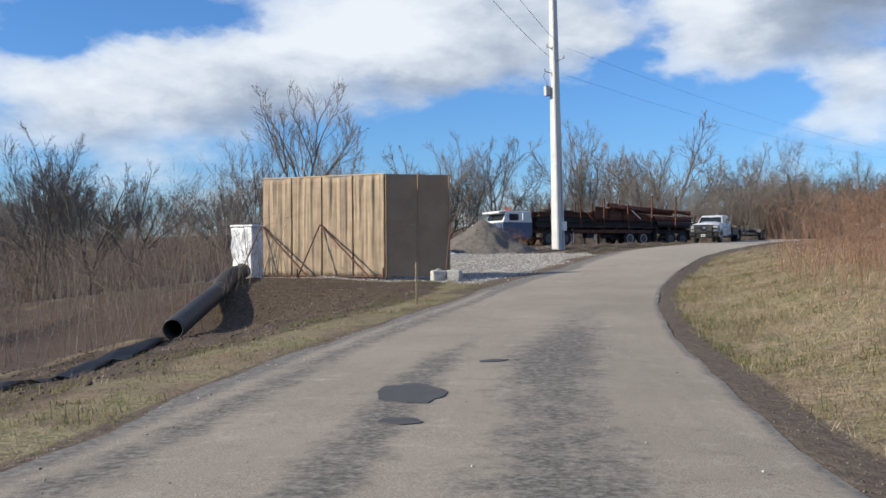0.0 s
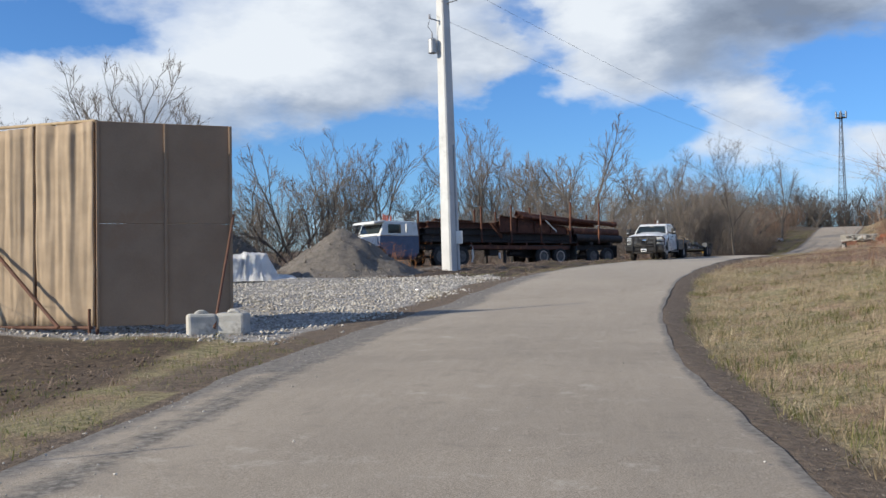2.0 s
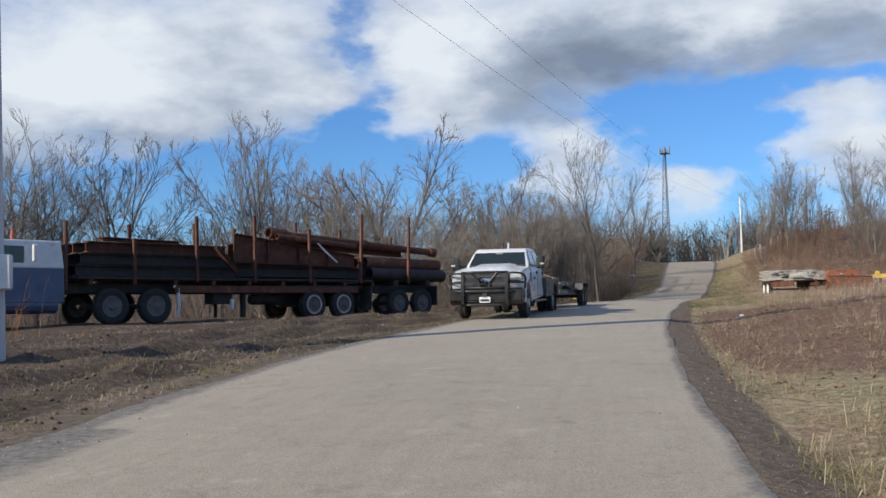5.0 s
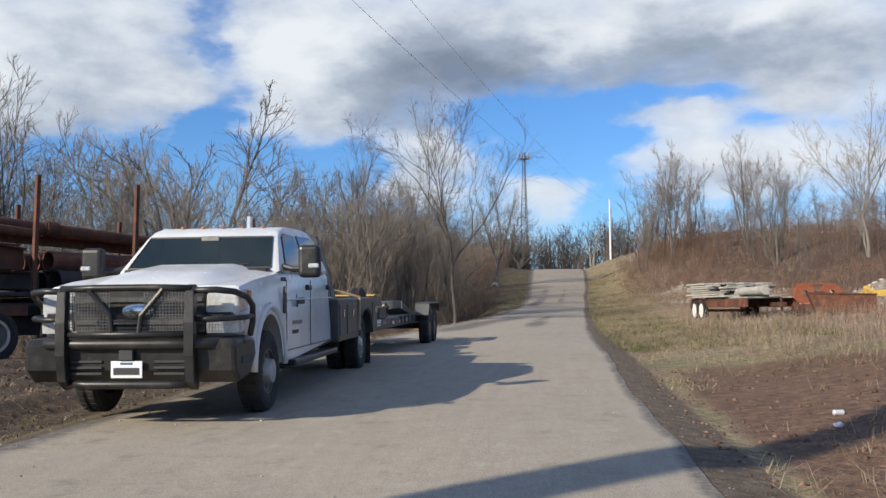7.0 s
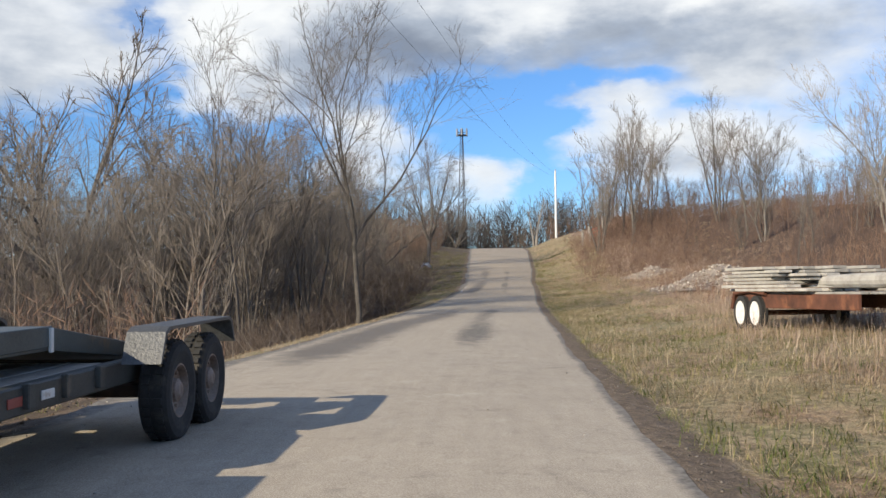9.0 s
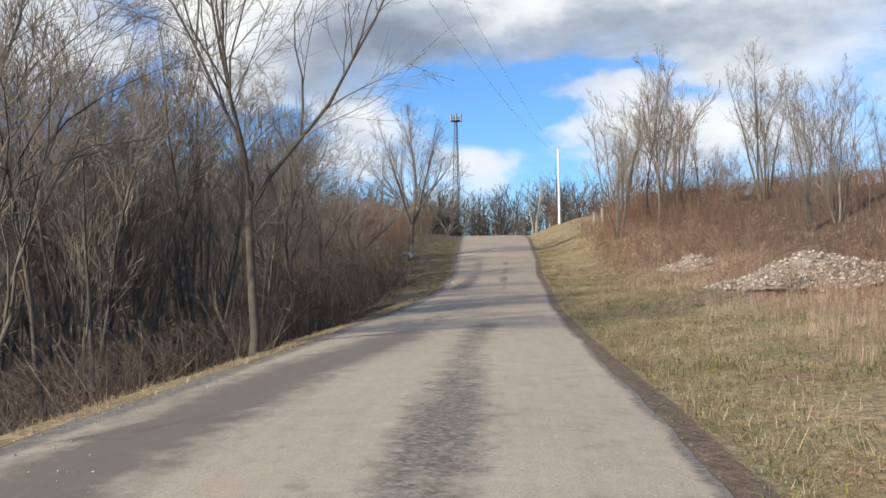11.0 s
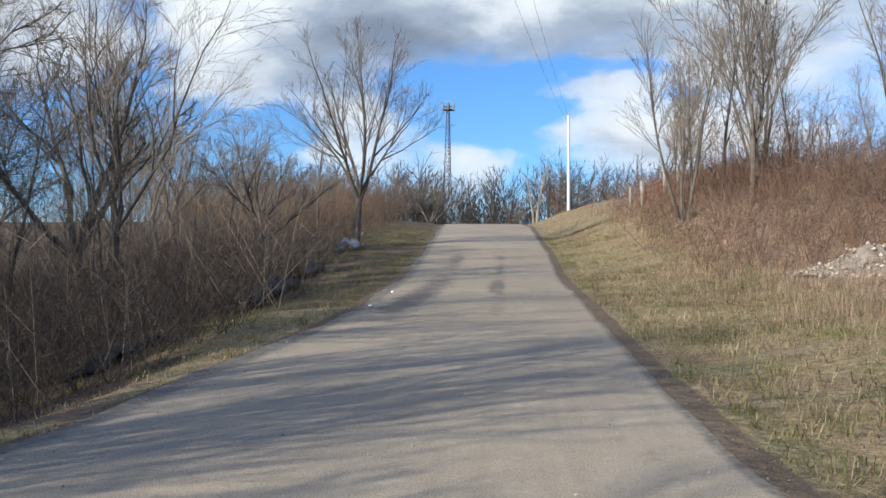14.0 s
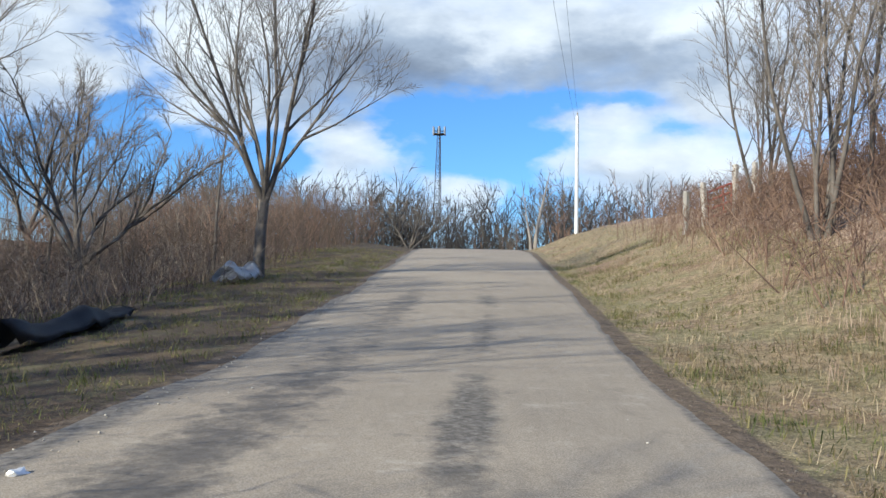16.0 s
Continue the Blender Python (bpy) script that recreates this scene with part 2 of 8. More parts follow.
M["cab_white"] = worn("cab_white", (0.60, 0.60, 0.58), (0.74, 0.74, 0.72), 0.4, 0, 3.0, 0.1, spots=(0.48, 0.44, 0.38))
M["cab_blue"] = worn("cab_blue", (0.06, 0.085, 0.15), (0.09, 0.12, 0.20), 0.4, 0, 3.0, 0.1, spots=(0.10, 0.10, 0.11))
M["black_guard"] = worn("black_guard", (0.012, 0.012, 0.013), (0.028, 0.027, 0.027), 0.42, 0.1, 8.0, 0.1, spots=(0.045, 0.040, 0.035))
M["bed_grey"] = worn("bed_grey", (0.055, 0.057, 0.055), (0.095, 0.097, 0.092), 0.5, 0.2, 3.0, 0.15, spots=(0.12, 0.11, 0.095))
M["trailer_dark"] = worn("trailer_dark", (0.035, 0.038, 0.036), (0.085, 0.088, 0.08), 0.55, 0.2, 4.0, 0.25, spots=(0.13, 0.11, 0.085))
M["yellow_paint"] = worn("yellow_paint", (0.42, 0.27, 0.045), (0.58, 0.385, 0.07), 0.5, 0, 5.0, 0.2, spots=(0.30, 0.18, 0.06))
M["orange_paint"] = worn("orange_paint", (0.19, 0.055, 0.025), (0.28, 0.085, 0.036), 0.6, 0, 4.0, 0.2, spots=(0.22, 0.09, 0.05))
M["red_paint"] = worn("red_paint", (0.26, 0.06, 0.045), (0.38, 0.10, 0.07), 0.6, 0, 6.0, 0.2, spots=(0.20, 0.11, 0.08))
M["chrome"] = worn("chrome", (0.62, 0.62, 0.63), (0.75, 0.75, 0.76), 0.2, 0.95, 6.0, 0.02)
M["lamp_glass"] = worn("lamp_glass", (0.45, 0.46, 0.47), (0.72, 0.73, 0.74), 0.12, 0.3, 14.0, 0.2)
M["amber"] = worn("amber", (0.55, 0.16, 0.02), (0.65, 0.22, 0.03), 0.25)
M["plate_white"] = worn("plate_white", (0.72, 0.73, 0.74), (0.80, 0.81, 0.82), 0.4)
M["print_dark"] = worn("print_dark", (0.02, 0.02, 0.025), (0.045, 0.045, 0.05), 0.6)
M["logo_blue"] = worn("logo_blue", (0.03, 0.09, 0.22), (0.05, 0.13, 0.30), 0.5)
M["grille"] = worn("grille", (0.06, 0.06, 0.062), (0.12, 0.12, 0.122), 0.4, 0.4, 12.0, 0.1)
M["can"] = worn("can", (0.72, 0.73, 0.74), (0.85, 0.85, 0.86), 0.3, 0.4)
M["asphalt_patch"] = worn("asphalt_patch", (0.05, 0.05, 0.053), (0.085, 0.084, 0.083), 0.85, 0, 7.0, 0.5, 0.006, fine=160)
M["asphalt_edge"] = worn("asphalt_edge", (0.018, 0.015, 0.012), (0.045, 0.038, 0.031), 0.9, 0, 7.0, 0.8, 0.01, fine=120)


def glass_material():
    m, n = material("cab_glass")
    finish(n, (0.012, 0.02, 0.024, 1), 0.05, 0.0, Specular_IOR_Level=0.6)
    return m


M["cab_glass"] = glass_material()


def blades(name, stops, rough=0.85, thin=0.35):
    """Grass, weeds and dead stems: every blade its own tone."""
    m, n = material(name)
    r = n.add("ShaderNodeNewGeometry").outputs["Random Per Island"]
    patch = n.noise(place(n), 0.45, 3.0, 0.6)
    f = n.math("ADD", n.math("MULTIPLY", r, 0.62), n.math("MULTIPLY", n.math("SUBTRACT", patch, 0.31), 1.0), True)
    c = n.ramp(f, stops)
    b = n.add("ShaderNodeBsdfPrincipled", None, Base_Color=c, Roughness=rough)
    tr = n.add("ShaderNodeBsdfTranslucent", None, Color=c)
    mx = n.add("ShaderNodeMixShader", None, i0=thin, i1=b.outputs[0], i2=tr.outputs[0])
    n.add("ShaderNodeOutputMaterial", None, Surface=mx.outputs[0])
    return m


M["grass_green"] = blades("grass_green", [(0.0, (0.06, 0.09, 0.022)), (0.35, (0.135, 0.16, 0.045)), (0.62, (0.26, 0.24, 0.09)), (1.0, (0.45, 0.37, 0.19))])
M["weed_tan"] = blades("weed_tan", [(0.0, (0.16, 0.105, 0.078)), (0.45, (0.34, 0.25, 0.185)), (1.0, (0.60, 0.48, 0.37))], thin=0.2)
M["grass_straw"] = blades("grass_straw", [(0.0, (0.12, 0.085, 0.046)), (0.35, (0.34, 0.262, 0.155)), (0.7, (0.56, 0.455, 0.295)), (1.0, (0.74, 0.64, 0.46))])
M["weed_red"] = blades("weed_red", [(0.0, (0.10, 0.055, 0.035)), (0.5, (0.21, 0.12, 0.075)), (1.0, (0.34, 0.22, 0.145))], thin=0.1)
M["brush_grey"] = blades("brush_grey", [(0.0, (0.07, 0.056, 0.045)), (0.5, (0.155, 0.127, 0.103)), (1.0, (0.31, 0.26, 0.213))], thin=0.05)
M["brush_brown"] = blades("brush_brown", [(0.0, (0.028, 0.02, 0.015)), (0.5, (0.07, 0.049, 0.037)), (1.0, (0.165, 0.125, 0.096))], thin=0.05)
M["brush_russet"] = blades("brush_russet", [(0.0, (0.065, 0.038, 0.027)), (0.5, (0.15, 0.092, 0.065)), (1.0, (0.29, 0.20, 0.145))], thin=0.05)
M["brush_far"] = blades("brush_far", [(0.0, (0.024, 0.023, 0.023)), (0.5, (0.048, 0.044, 0.042)), (1.0, (0.095, 0.086, 0.079))], thin=0.05)
M["brush_orange"] = blades("brush_orange", [(0.0, (0.24, 0.10, 0.035)), (0.5, (0.42, 0.19, 0.07)), (1.0, (0.55, 0.30, 0.13))], thin=0.2)


def stones(name, stops, rough=0.9):
    m, n = material(name)
    r = n.add("ShaderNodeNewGeometry").outputs["Random Per Island"]
    g = n.noise(coords(n), 25.0, 3.0)
    f = n.math("ADD", n.math("MULTIPLY", r, 0.8), n.math("MULTIPLY", g, 0.2))
    finish(n, n.ramp(f, stops), rough, 0, g, 0.3, 0.01)
    return m


M["stone_white"] = stones("stone_white", [(0.0, (0.15, 0.137, 0.12)), (0.4, (0.34, 0.318, 0.282)), (1.0, (0.60, 0.57, 0.52))])
M["stone_grey"] = stones("stone_grey", [(0.0, (0.075, 0.062, 0.05)), (0.5, (0.15, 0.128, 0.105)), (1.0, (0.27, 0.235, 0.195))])
M["clod_red"] = stones("clod_red", [(0.0, (0.06, 0.032, 0.02)), (0.6, (0.15, 0.085, 0.055)), (1.0, (0.28, 0.18, 0.12))])
M["stone_rubble"] = stones("stone_rubble", [(0.0, (0.15, 0.12, 0.095)), (0.5, (0.37, 0.32, 0.265)), (1.0, (0.62, 0.56, 0.49))])
M["clod"] = stones("clod", [(0.0, (0.045, 0.031, 0.022)), (0.6, (0.105, 0.076, 0.055)), (1.0, (0.20, 0.15, 0.11))])


def ground_material():
    """Soil under everything: grassed turf, mud, white gravel, red soil, dark leaf litter and shoulder dirt, by the masks of the sheet."""
    m, n = material("ground")
    v = place(n)
    g1, g2, g3 = n.noise(v, 1.1, 5.0, 0.6), n.noise(v, 9.0, 4.0, 0.65), n.noise(v, 60.0, 3.0, 0.6)
    zone = n.add("ShaderNodeAttribute", {"attribute_name": "zone"})
    sep = n.add("ShaderNodeSeparateColor", None, Color=zone.outputs[0])
    zone2 = n.add("ShaderNodeAttribute", {"attribute_name": "zone2"})
    sep2 = n.add("ShaderNodeSeparateColor", None, Color=zone2.outputs[0])

    def blend(mask):
        k = n.math("ADD", mask, n.math("MULTIPLY", n.math("SUBTRACT", n.math("ADD", n.math("MULTIPLY", g1, 0.5), n.math("MULTIPLY", g2, 0.5)), 0.5), 1.1))
        return n.ramp(k, [(0.42, (0, 0, 0)), (0.58, (1, 1, 1))])

    def tone(a, b, c):
        f = n.math("ADD", n.math("MULTIPLY", g2, 0.5), n.math("MULTIPLY", g3, 0.5))
        return n.ramp(f, [(0.38, a), (0.5, b), (0.63, c)])

    turf = n.mix(n.ramp(g1, [(0.42, (0, 0, 0)), (0.6, (1, 1, 1))]), tone((0.08, 0.072, 0.032), (0.21, 0.18, 0.088), (0.40, 0.335, 0.185)),
                 tone((0.09, 0.062, 0.036), (0.28, 0.208, 0.122), (0.52, 0.41, 0.255)))
    turf = n.mix(n.ramp(n.noise(v, 0.5, 4.0, 0.6), [(0.52, (0, 0, 0)), (0.66, (0.8, 0.8, 0.8))]), turf, tone((0.10, 0.06, 0.038), (0.22, 0.135, 0.085), (0.36, 0.24, 0.155)))
    c = n.mix(blend(zone2.outputs["Alpha"]), turf, tone((0.09, 0.058, 0.042), (0.26, 0.182, 0.13), (0.50, 0.38, 0.28)))
    c = n.mix(blend(sep.outputs[0]), c, tone((0.022, 0.013, 0.007), (0.066, 0.043, 0.025), (0.17, 0.12, 0.075)))
    c = n.mix(blend(sep2.outputs[1]), c, tone((0.035, 0.021, 0.014), (0.075, 0.046, 0.031), (0.15, 0.098, 0.068)))
    c = n.mix(blend(sep.outputs[2]), c, tone((0.055, 0.033, 0.02), (0.15, 0.083, 0.049), (0.28, 0.17, 0.105)))
    c = n.mix(blend(sep2.outputs[2]), c, tone((0.13, 0.12, 0.105), (0.23, 0.215, 0.19), (0.36, 0.34, 0.31)))
    c = n.mix(blend(sep.outputs[1]), c, tone((0.12, 0.11, 0.098), (0.27, 0.255, 0.235), (0.46, 0.445, 0.42)))
    c = n.mix(blend(sep2.outputs[0]), c, tone((0.06, 0.042, 0.027), (0.125, 0.091, 0.061), (0.21, 0.158, 0.11)))
    h = n.math("ADD", n.math("MULTIPLY", g2, 0.8), n.math("MULTIPLY", g3, 0.25))
    finish(n, c, 0.95, 0, h, 0.9, 0.07)
    return m


M["ground"] = ground_material()


def road_material():
    """Old dusty asphalt: tan dust, worn stony wheel tracks, damp dark stains."""
    m, n = material("road")
    v = place(n)
    mark = n.add("ShaderNodeAttribute", {"attribute_name": "mark"})
    sep = n.add("ShaderNodeSeparateColor", None, Color=mark.outputs[0])
    broad, mid, fine = n.noise(v, 0.35, 4.0, 0.55), n.noise(v, 5.0, 5.0, 0.65), n.noise(v, 110.0, 2.0, 0.6)
    uv = n.add("ShaderNodeUVMap").outputs[0]
    drag = n.noise(n.vmath("MULTIPLY", uv, (9.0, 0.5, 1.0)), 1.0, 5.0, 0.6)
    base = n.ramp(n.math("ADD", n.math("MULTIPLY", broad, 0.72), n.math("MULTIPLY", drag, 0.28)),
                  [(0.35, (0.235, 0.19, 0.136)), (0.5, (0.30, 0.245, 0.178)), (0.65, (0.37, 0.306, 0.225))])
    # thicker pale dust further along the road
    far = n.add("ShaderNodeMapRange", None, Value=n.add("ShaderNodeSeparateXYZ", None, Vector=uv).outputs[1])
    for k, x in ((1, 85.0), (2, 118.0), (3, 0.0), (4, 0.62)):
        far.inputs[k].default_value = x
    # beside the woods this paler tone fades: their shade put into the colour
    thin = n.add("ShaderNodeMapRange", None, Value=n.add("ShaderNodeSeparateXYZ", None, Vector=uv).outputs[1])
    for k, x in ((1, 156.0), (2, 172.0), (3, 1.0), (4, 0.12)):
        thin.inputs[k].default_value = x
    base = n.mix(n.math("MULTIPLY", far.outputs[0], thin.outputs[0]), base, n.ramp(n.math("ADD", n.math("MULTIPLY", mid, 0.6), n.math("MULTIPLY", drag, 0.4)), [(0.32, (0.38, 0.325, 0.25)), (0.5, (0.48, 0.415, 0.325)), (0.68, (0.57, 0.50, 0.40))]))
    base = n.mix(0.42, base, n.ramp(fine, [(0.40, (0.10, 0.088, 0.074)), (0.60, (0.46, 0.42, 0.36))]))
    # scattered dark bitumen showing through the dust, and paler scuffs
    scuff = n.noise(n.vmath("MULTIPLY", v, (1.0, 1.0, 1.0)), 2.6, 8.0, 0.74)
    base = n.mix(n.ramp(scuff, [(0.56, (0, 0, 0)), (0.70, (0.55, 0.55, 0.55))]), base, (0.15, 0.132, 0.11))
    base = n.mix(n.ramp(scuff, [(0.32, (0.4, 0.4, 0.4)), (0.43, (0, 0, 0))]), base, (0.50, 0.455, 0.385))
    # stony speckle where the dust is worn off
    speck = n.noise(n.vmath("MULTIPLY", v, (1.0, 1.0, 1.0)), 16.0, 6.0, 0.72)
    rub = n.noise(n.vmath("MULTIPLY", uv, (3.0, 2.2, 1.0)), 1.0, 7.0, 0.70)
    rub = n.math("ADD", n.math("MULTIPLY", rub, 0.65), n.math("MULTIPLY", mid, 0.35))
    worn_at = n.math("ADD", sep.outputs[0], n.math("MULTIPLY", n.math("SUBTRACT", rub, 0.5), 2.0))
    stony = n.ramp(speck, [(0.40, (0.06, 0.054, 0.047)), (0.52, (0.145, 0.132, 0.114)), (0.62, (0.25, 0.232, 0.203))])
    c = n.mix(n.ramp(worn_at, [(0.40, (0, 0, 0)), (0.80, (0.9, 0.9, 0.9))]), base, stony)
    damp_at = n.math("ADD", sep.outputs[1], n.math("MULTIPLY", n.math("SUBTRACT", rub, 0.5), 2.6))
    damp = n.ramp(damp_at, [(0.26, (0, 0, 0)), (0.85, (1, 1, 1))])
    c = n.mix(n.math("MULTIPLY", damp, 0.8), c, n.mix(fine, (0.07, 0.06, 0.048), (0.145, 0.126, 0.104)))
    # crumbled, dirtier margins
    rim = n.math("ADD", sep.outputs[2], n.math("MULTIPLY", n.math("SUBTRACT", mid, 0.5), 0.8))
    c = n.mix(n.ramp(rim, [(0.40, (0, 0, 0)), (0.75, (1, 1, 1))]), c, n.ramp(speck, [(0.38, (0.10, 0.09, 0.078)), (0.6, (0.22, 0.20, 0.175))]))
    h = n.math("ADD", n.math("MULTIPLY", fine, 0.5), n.math("MULTIPLY", speck, 0.5))
    finish(n, c, n.math("SUBTRACT", 0.93, n.math("MULTIPLY", damp, 0.25)), 0, h, 0.5, 0.012)
    return m


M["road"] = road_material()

# ---- mesh helpers ----
def mesh_object(name, verts, faces, mat, smooth=False):
    me = bpy.data.meshes.new(name)
    me.from_pydata([tuple(p) for p in verts], [], faces)
    me.materials.append(mat)
    if smooth:
        me.polygons.foreach_set("use_smooth", [True] * len(me.polygons))
    me.update()
    return new(name, me)


def mesh_arrays(name, verts, polys, mat, corners):
    """A large mesh from arrays: polys is (n, corners)."""
    me = bpy.data.meshes.new(name)
    me.vertices.add(len(verts))
    me.vertices.foreach_set("co", np.asarray(verts, np.float32).ravel())
    n = len(polys)
    me.loops.add(n * corners)
    me.loops.foreach_set("vertex_index", np.asarray(polys, np.int32).ravel())
    me.polygons.add(n)
    me.polygons.foreach_set("loop_start", np.arange(0, n * corners, corners, dtype=np.int32))
    me.materials.append(mat)
    me.update(calc_edges=True)
    return me


# ---- the lie of the road ----
SPINE_X = [0.4, 0.66, 1.31, 1.83, 2.5, 3.24, 4.05, 5.55, 7.35, 10.15, 11.64, 14.64, 17.58, 22.4, 26.2, 31.1, 36.56, 40.3, 44.2, 48.0, 52.9, 57.7, 62.5, 67.3, 72.0, 77.0]
SPINE_Y = [-60, -0.9, 7.06, 11.2, 15.2, 19.1, 22.9, 28.7, 34.4, 41.35, 44.9, 51.1, 56.7, 65.2, 72.0, 80.45, 89.6, 95.9, 102.2, 109.2, 118.0, 126.8, 135.5, 144.3, 153.0, 162.0]
LEVEL_Y = [-60, -20, -1, 7, 15, 19, 23, 27, 31, 35, 40, 45, 51, 57, 63, 71, 80, 87, 93, 99, 102.2, 110, 120, 130, 140, 150, 160, 180]
LEVEL_Z = [-0.3, -0.36, -0.38, -0.39, -0.36, -0.32, -0.27, -0.19, -0.03, 0.22, 0.60, 0.86, 1.12, 1.36, 1.55, 1.75, 1.87, 1.93, 2.07, 2.36, 2.55, 3.12, 4.05, 5.1, 6.2, 7.05, 7.25, 6.6]
RIGHT_Y = [-60, 10, 19, 24, 29, 38, 48, 60, 72, 80, 90, 100, 106, 112, 120, 143, 180]
RIGHT_W = [1.5, 1.5, 1.36, 1.25, 1.12, 1.0, 1.05, 0.98, 1.07, 1.26, 1.34, 1.36, 1.55, 1.8, 2.35, 3.4, 3.6]
LEFT_Y = [-60, 5, 10, 19, 25, 30, 35, 45, 50, 55, 60, 72, 80, 90, 96, 103, 110, 120, 180]
LEFT_W = [2.9, 2.9, 3.07, 3.2, 3.6, 3.85, 3.5, 3.9, 4.1, 3.8, 3.75, 3.5, 3.25, 3.2, 2.75, 2.45, 2.15, 2.2, 2.1]

_sx, _sy = np.array(SPINE_X), np.array(SPINE_Y)
_ss = np.r_[0, np.cumsum(np.hypot(np.diff(_sx), np.diff(_sy)))]
_fs = np.arange(0, _ss[-1], 0.25)
_fx, _fy = np.interp(_fs, _ss, _sx), np.interp(_fs, _ss, _sy)
_ker = np.ones(33) / 33
_fx = np.r_[_fx[:16], np.convolve(_fx, _ker, "valid"), _fx[-16:]]
_fy = np.r_[_fy[:16], np.convolve(_fy, _ker, "valid"), _fy[-16:]]
_tx, _ty = np.gradient(_fx), np.gradient(_fy)
_tl = np.hypot(_tx, _ty)
_tx, _ty = _tx / _tl, _ty / _tl


def level(y):
    return np.interp(y, LEVEL_Y, LEVEL_Z)


PROFILE_D = [0, 0.6, 1.5, 3, 6, 10, 16, 25, 40, 80]
RIGHT_AT = [-60, 22, 33, 48, 62, 78, 95, 108, 122, 150]
RIGHT_P = np.array([
    [-0.015, -0.07, 0.06, 0.45, 1.00, 1.45, 1.8, 2.2, 2.6, 3], [-0.015, -0.09, 0.03, 0.42, 0.98, 1.4, 1.8, 2.2, 2.6, 3],
    [-0.015, -0.15, -0.08, 0.18, 0.65, 1.0, 1.4, 1.9, 2.6, 4], [-0.015, -0.12, -0.06, 0.0, 0.15, 0.3, 0.6, 1.2, 3.0, 5],
    [-0.015, -0.10, -0.06, 0.1, 0.33, 0.45, 0.8, 2.0, 4.6, 6], [-0.015, -0.06, 0.0, 0.1, 0.3, 0.45, 0.9, 2.7, 5.2, 6.5],
    [-0.015, -0.05, 0.0, 0.12, 0.42, 0.8, 2.3, 4.6, 6.0, 7], [-0.015, -0.05, 0.0, 0.12, 0.32, 1.5, 3.7, 5.0, 6.0, 7],
    [-0.015, -0.05, 0.16, 0.75, 2.0, 3.0, 3.8, 4.4, 5.0, 6], [-0.015, 0.0, 0.3, 0.9, 1.7, 2.1, 2.5, 3.0, 3.5, 4]])
LEFT_AT = [-60, 10, 23, 28.5, 33, 45, 58, 68, 76, 95, 106, 120, 150]
LEFT_P = np.array([
    [-0.05, -0.06, -0.12, -0.45, -1.1, -1.7, -2.2, -2.5, -3.0, -4], [-0.05, -0.06, -0.12, -0.45, -1.1, -1.7, -2.2, -2.5, -3.0, -4],
    [-0.05, -0.05, -0.12, -0.4, -0.9, -1.3, -1.8, -2.3, -3.0, -4], [-0.05, -0.05, -0.06, 0.0, 0.07, 0.06, -0.7, -1.7, -2.5, -4], [-0.04, -0.05, -0.08, -0.10, -0.12, -0.14, -0.7, -1.8, -2.5, -4],
    [-0.04, -0.05, -0.06, -0.03, 0.0, 0.0, -0.1, -0.6, -1.5, -3], [-0.04, -0.06, -0.08, -0.03, -0.05, -0.1, -0.2, -0.6, -1.5, -3],
    [-0.04, -0.08, -0.15, -0.2, -0.25, -0.28, -0.35, -0.8, -2.0, -3], [-0.05, -0.12, -0.45, -0.9, -1.5, -1.9, -2.4, -3.0, -3.5, -4],
    [-0.05, -0.12, -0.45, -0.9, -1.5, -2.0, -2.6, -3.0, -3.5, -4], [-0.05, -0.06, -0.1, -0.3, -0.9, -1.4, -2.0, -2.5, -3.0, -4],
    [-0.05, -0.05, -0.04, -0.1, -0.35, -0.7, -1.0, -1.3, -2.0, -3], [-0.05, 0.0, 0.1, 0.2, 0.2, 0.2, 0.0, 0.0, -0.5, -1]])


def bumps(x, y, scale, seed):
    """Smooth hills and hollows of about +-1, as arrays."""
    a = np.sin(x / scale * 2.1 + seed) * np.cos(y / scale * 1.7 - 1.3 * seed)
    b = np.sin((x * 0.6 + y * 0.8) / scale * 3.3 + 2.2 * seed) * np.cos((x * 0.8 - y * 0.6) / scale * 2.9 + seed)
    c = np.sin((x * 0.9 - y * 0.4) / scale * 6.7 - seed) * np.cos((x * 0.3 + y * 0.95) / scale * 7.3 + 0.7 * seed)
    return 0.5 * a + 0.33 * b + 0.17 * c


def side_height(y_spine, d, right):
    at, table = (RIGHT_AT, RIGHT_P) if right else (LEFT_AT, LEFT_P)
    i = int(np.clip(np.searchsorted(at, y_spine) - 1, 0, len(at) - 2))
    f = float(np.clip((y_spine - at[i]) / (at[i + 1] - at[i]), 0, 1))
    f = f * f * (3 - 2 * f)
    h = np.interp(d, PROFILE_D, table[i] * (1 - f) + table[i + 1] * f)
    if not right:
        # wheel ruts in the lot and on the churned slope
        deep = 0.11 * np.clip((y_spine - 43) / 3, 0, 1) * np.clip((73 - y_spine) / 4, 0, 1) * np.clip((d - 0.4) / 0.6, 0, 1) * np.clip((7.5 - d) / 2, 0, 1)
        deep += 0.06 * np.clip((27 - y_spine) / 4, 0, 1) * np.clip((d - 2.2) / 0.8, 0, 1) * np.clip((9 - d) / 2, 0, 1)
        h += deep * math.sin(2 * math.pi * d / 1.25 + 1.1 * math.sin(y_spine * 0.21) + 0.5 * math.sin(y_spine * 0.83)) * (0.7 + 0.5 * math.sin(y_spine * 1.7 + d))
    return h


def road_frame(x, y):
    """The nearest place of the spine: its y, and the offset to the right."""
    i = int(np.argmin((_fx - x) ** 2 + (_fy - y) ** 2))
    return _fy[i], (x - _fx[i]) * _ty[i] - (y - _fy[i]) * _tx[i], i


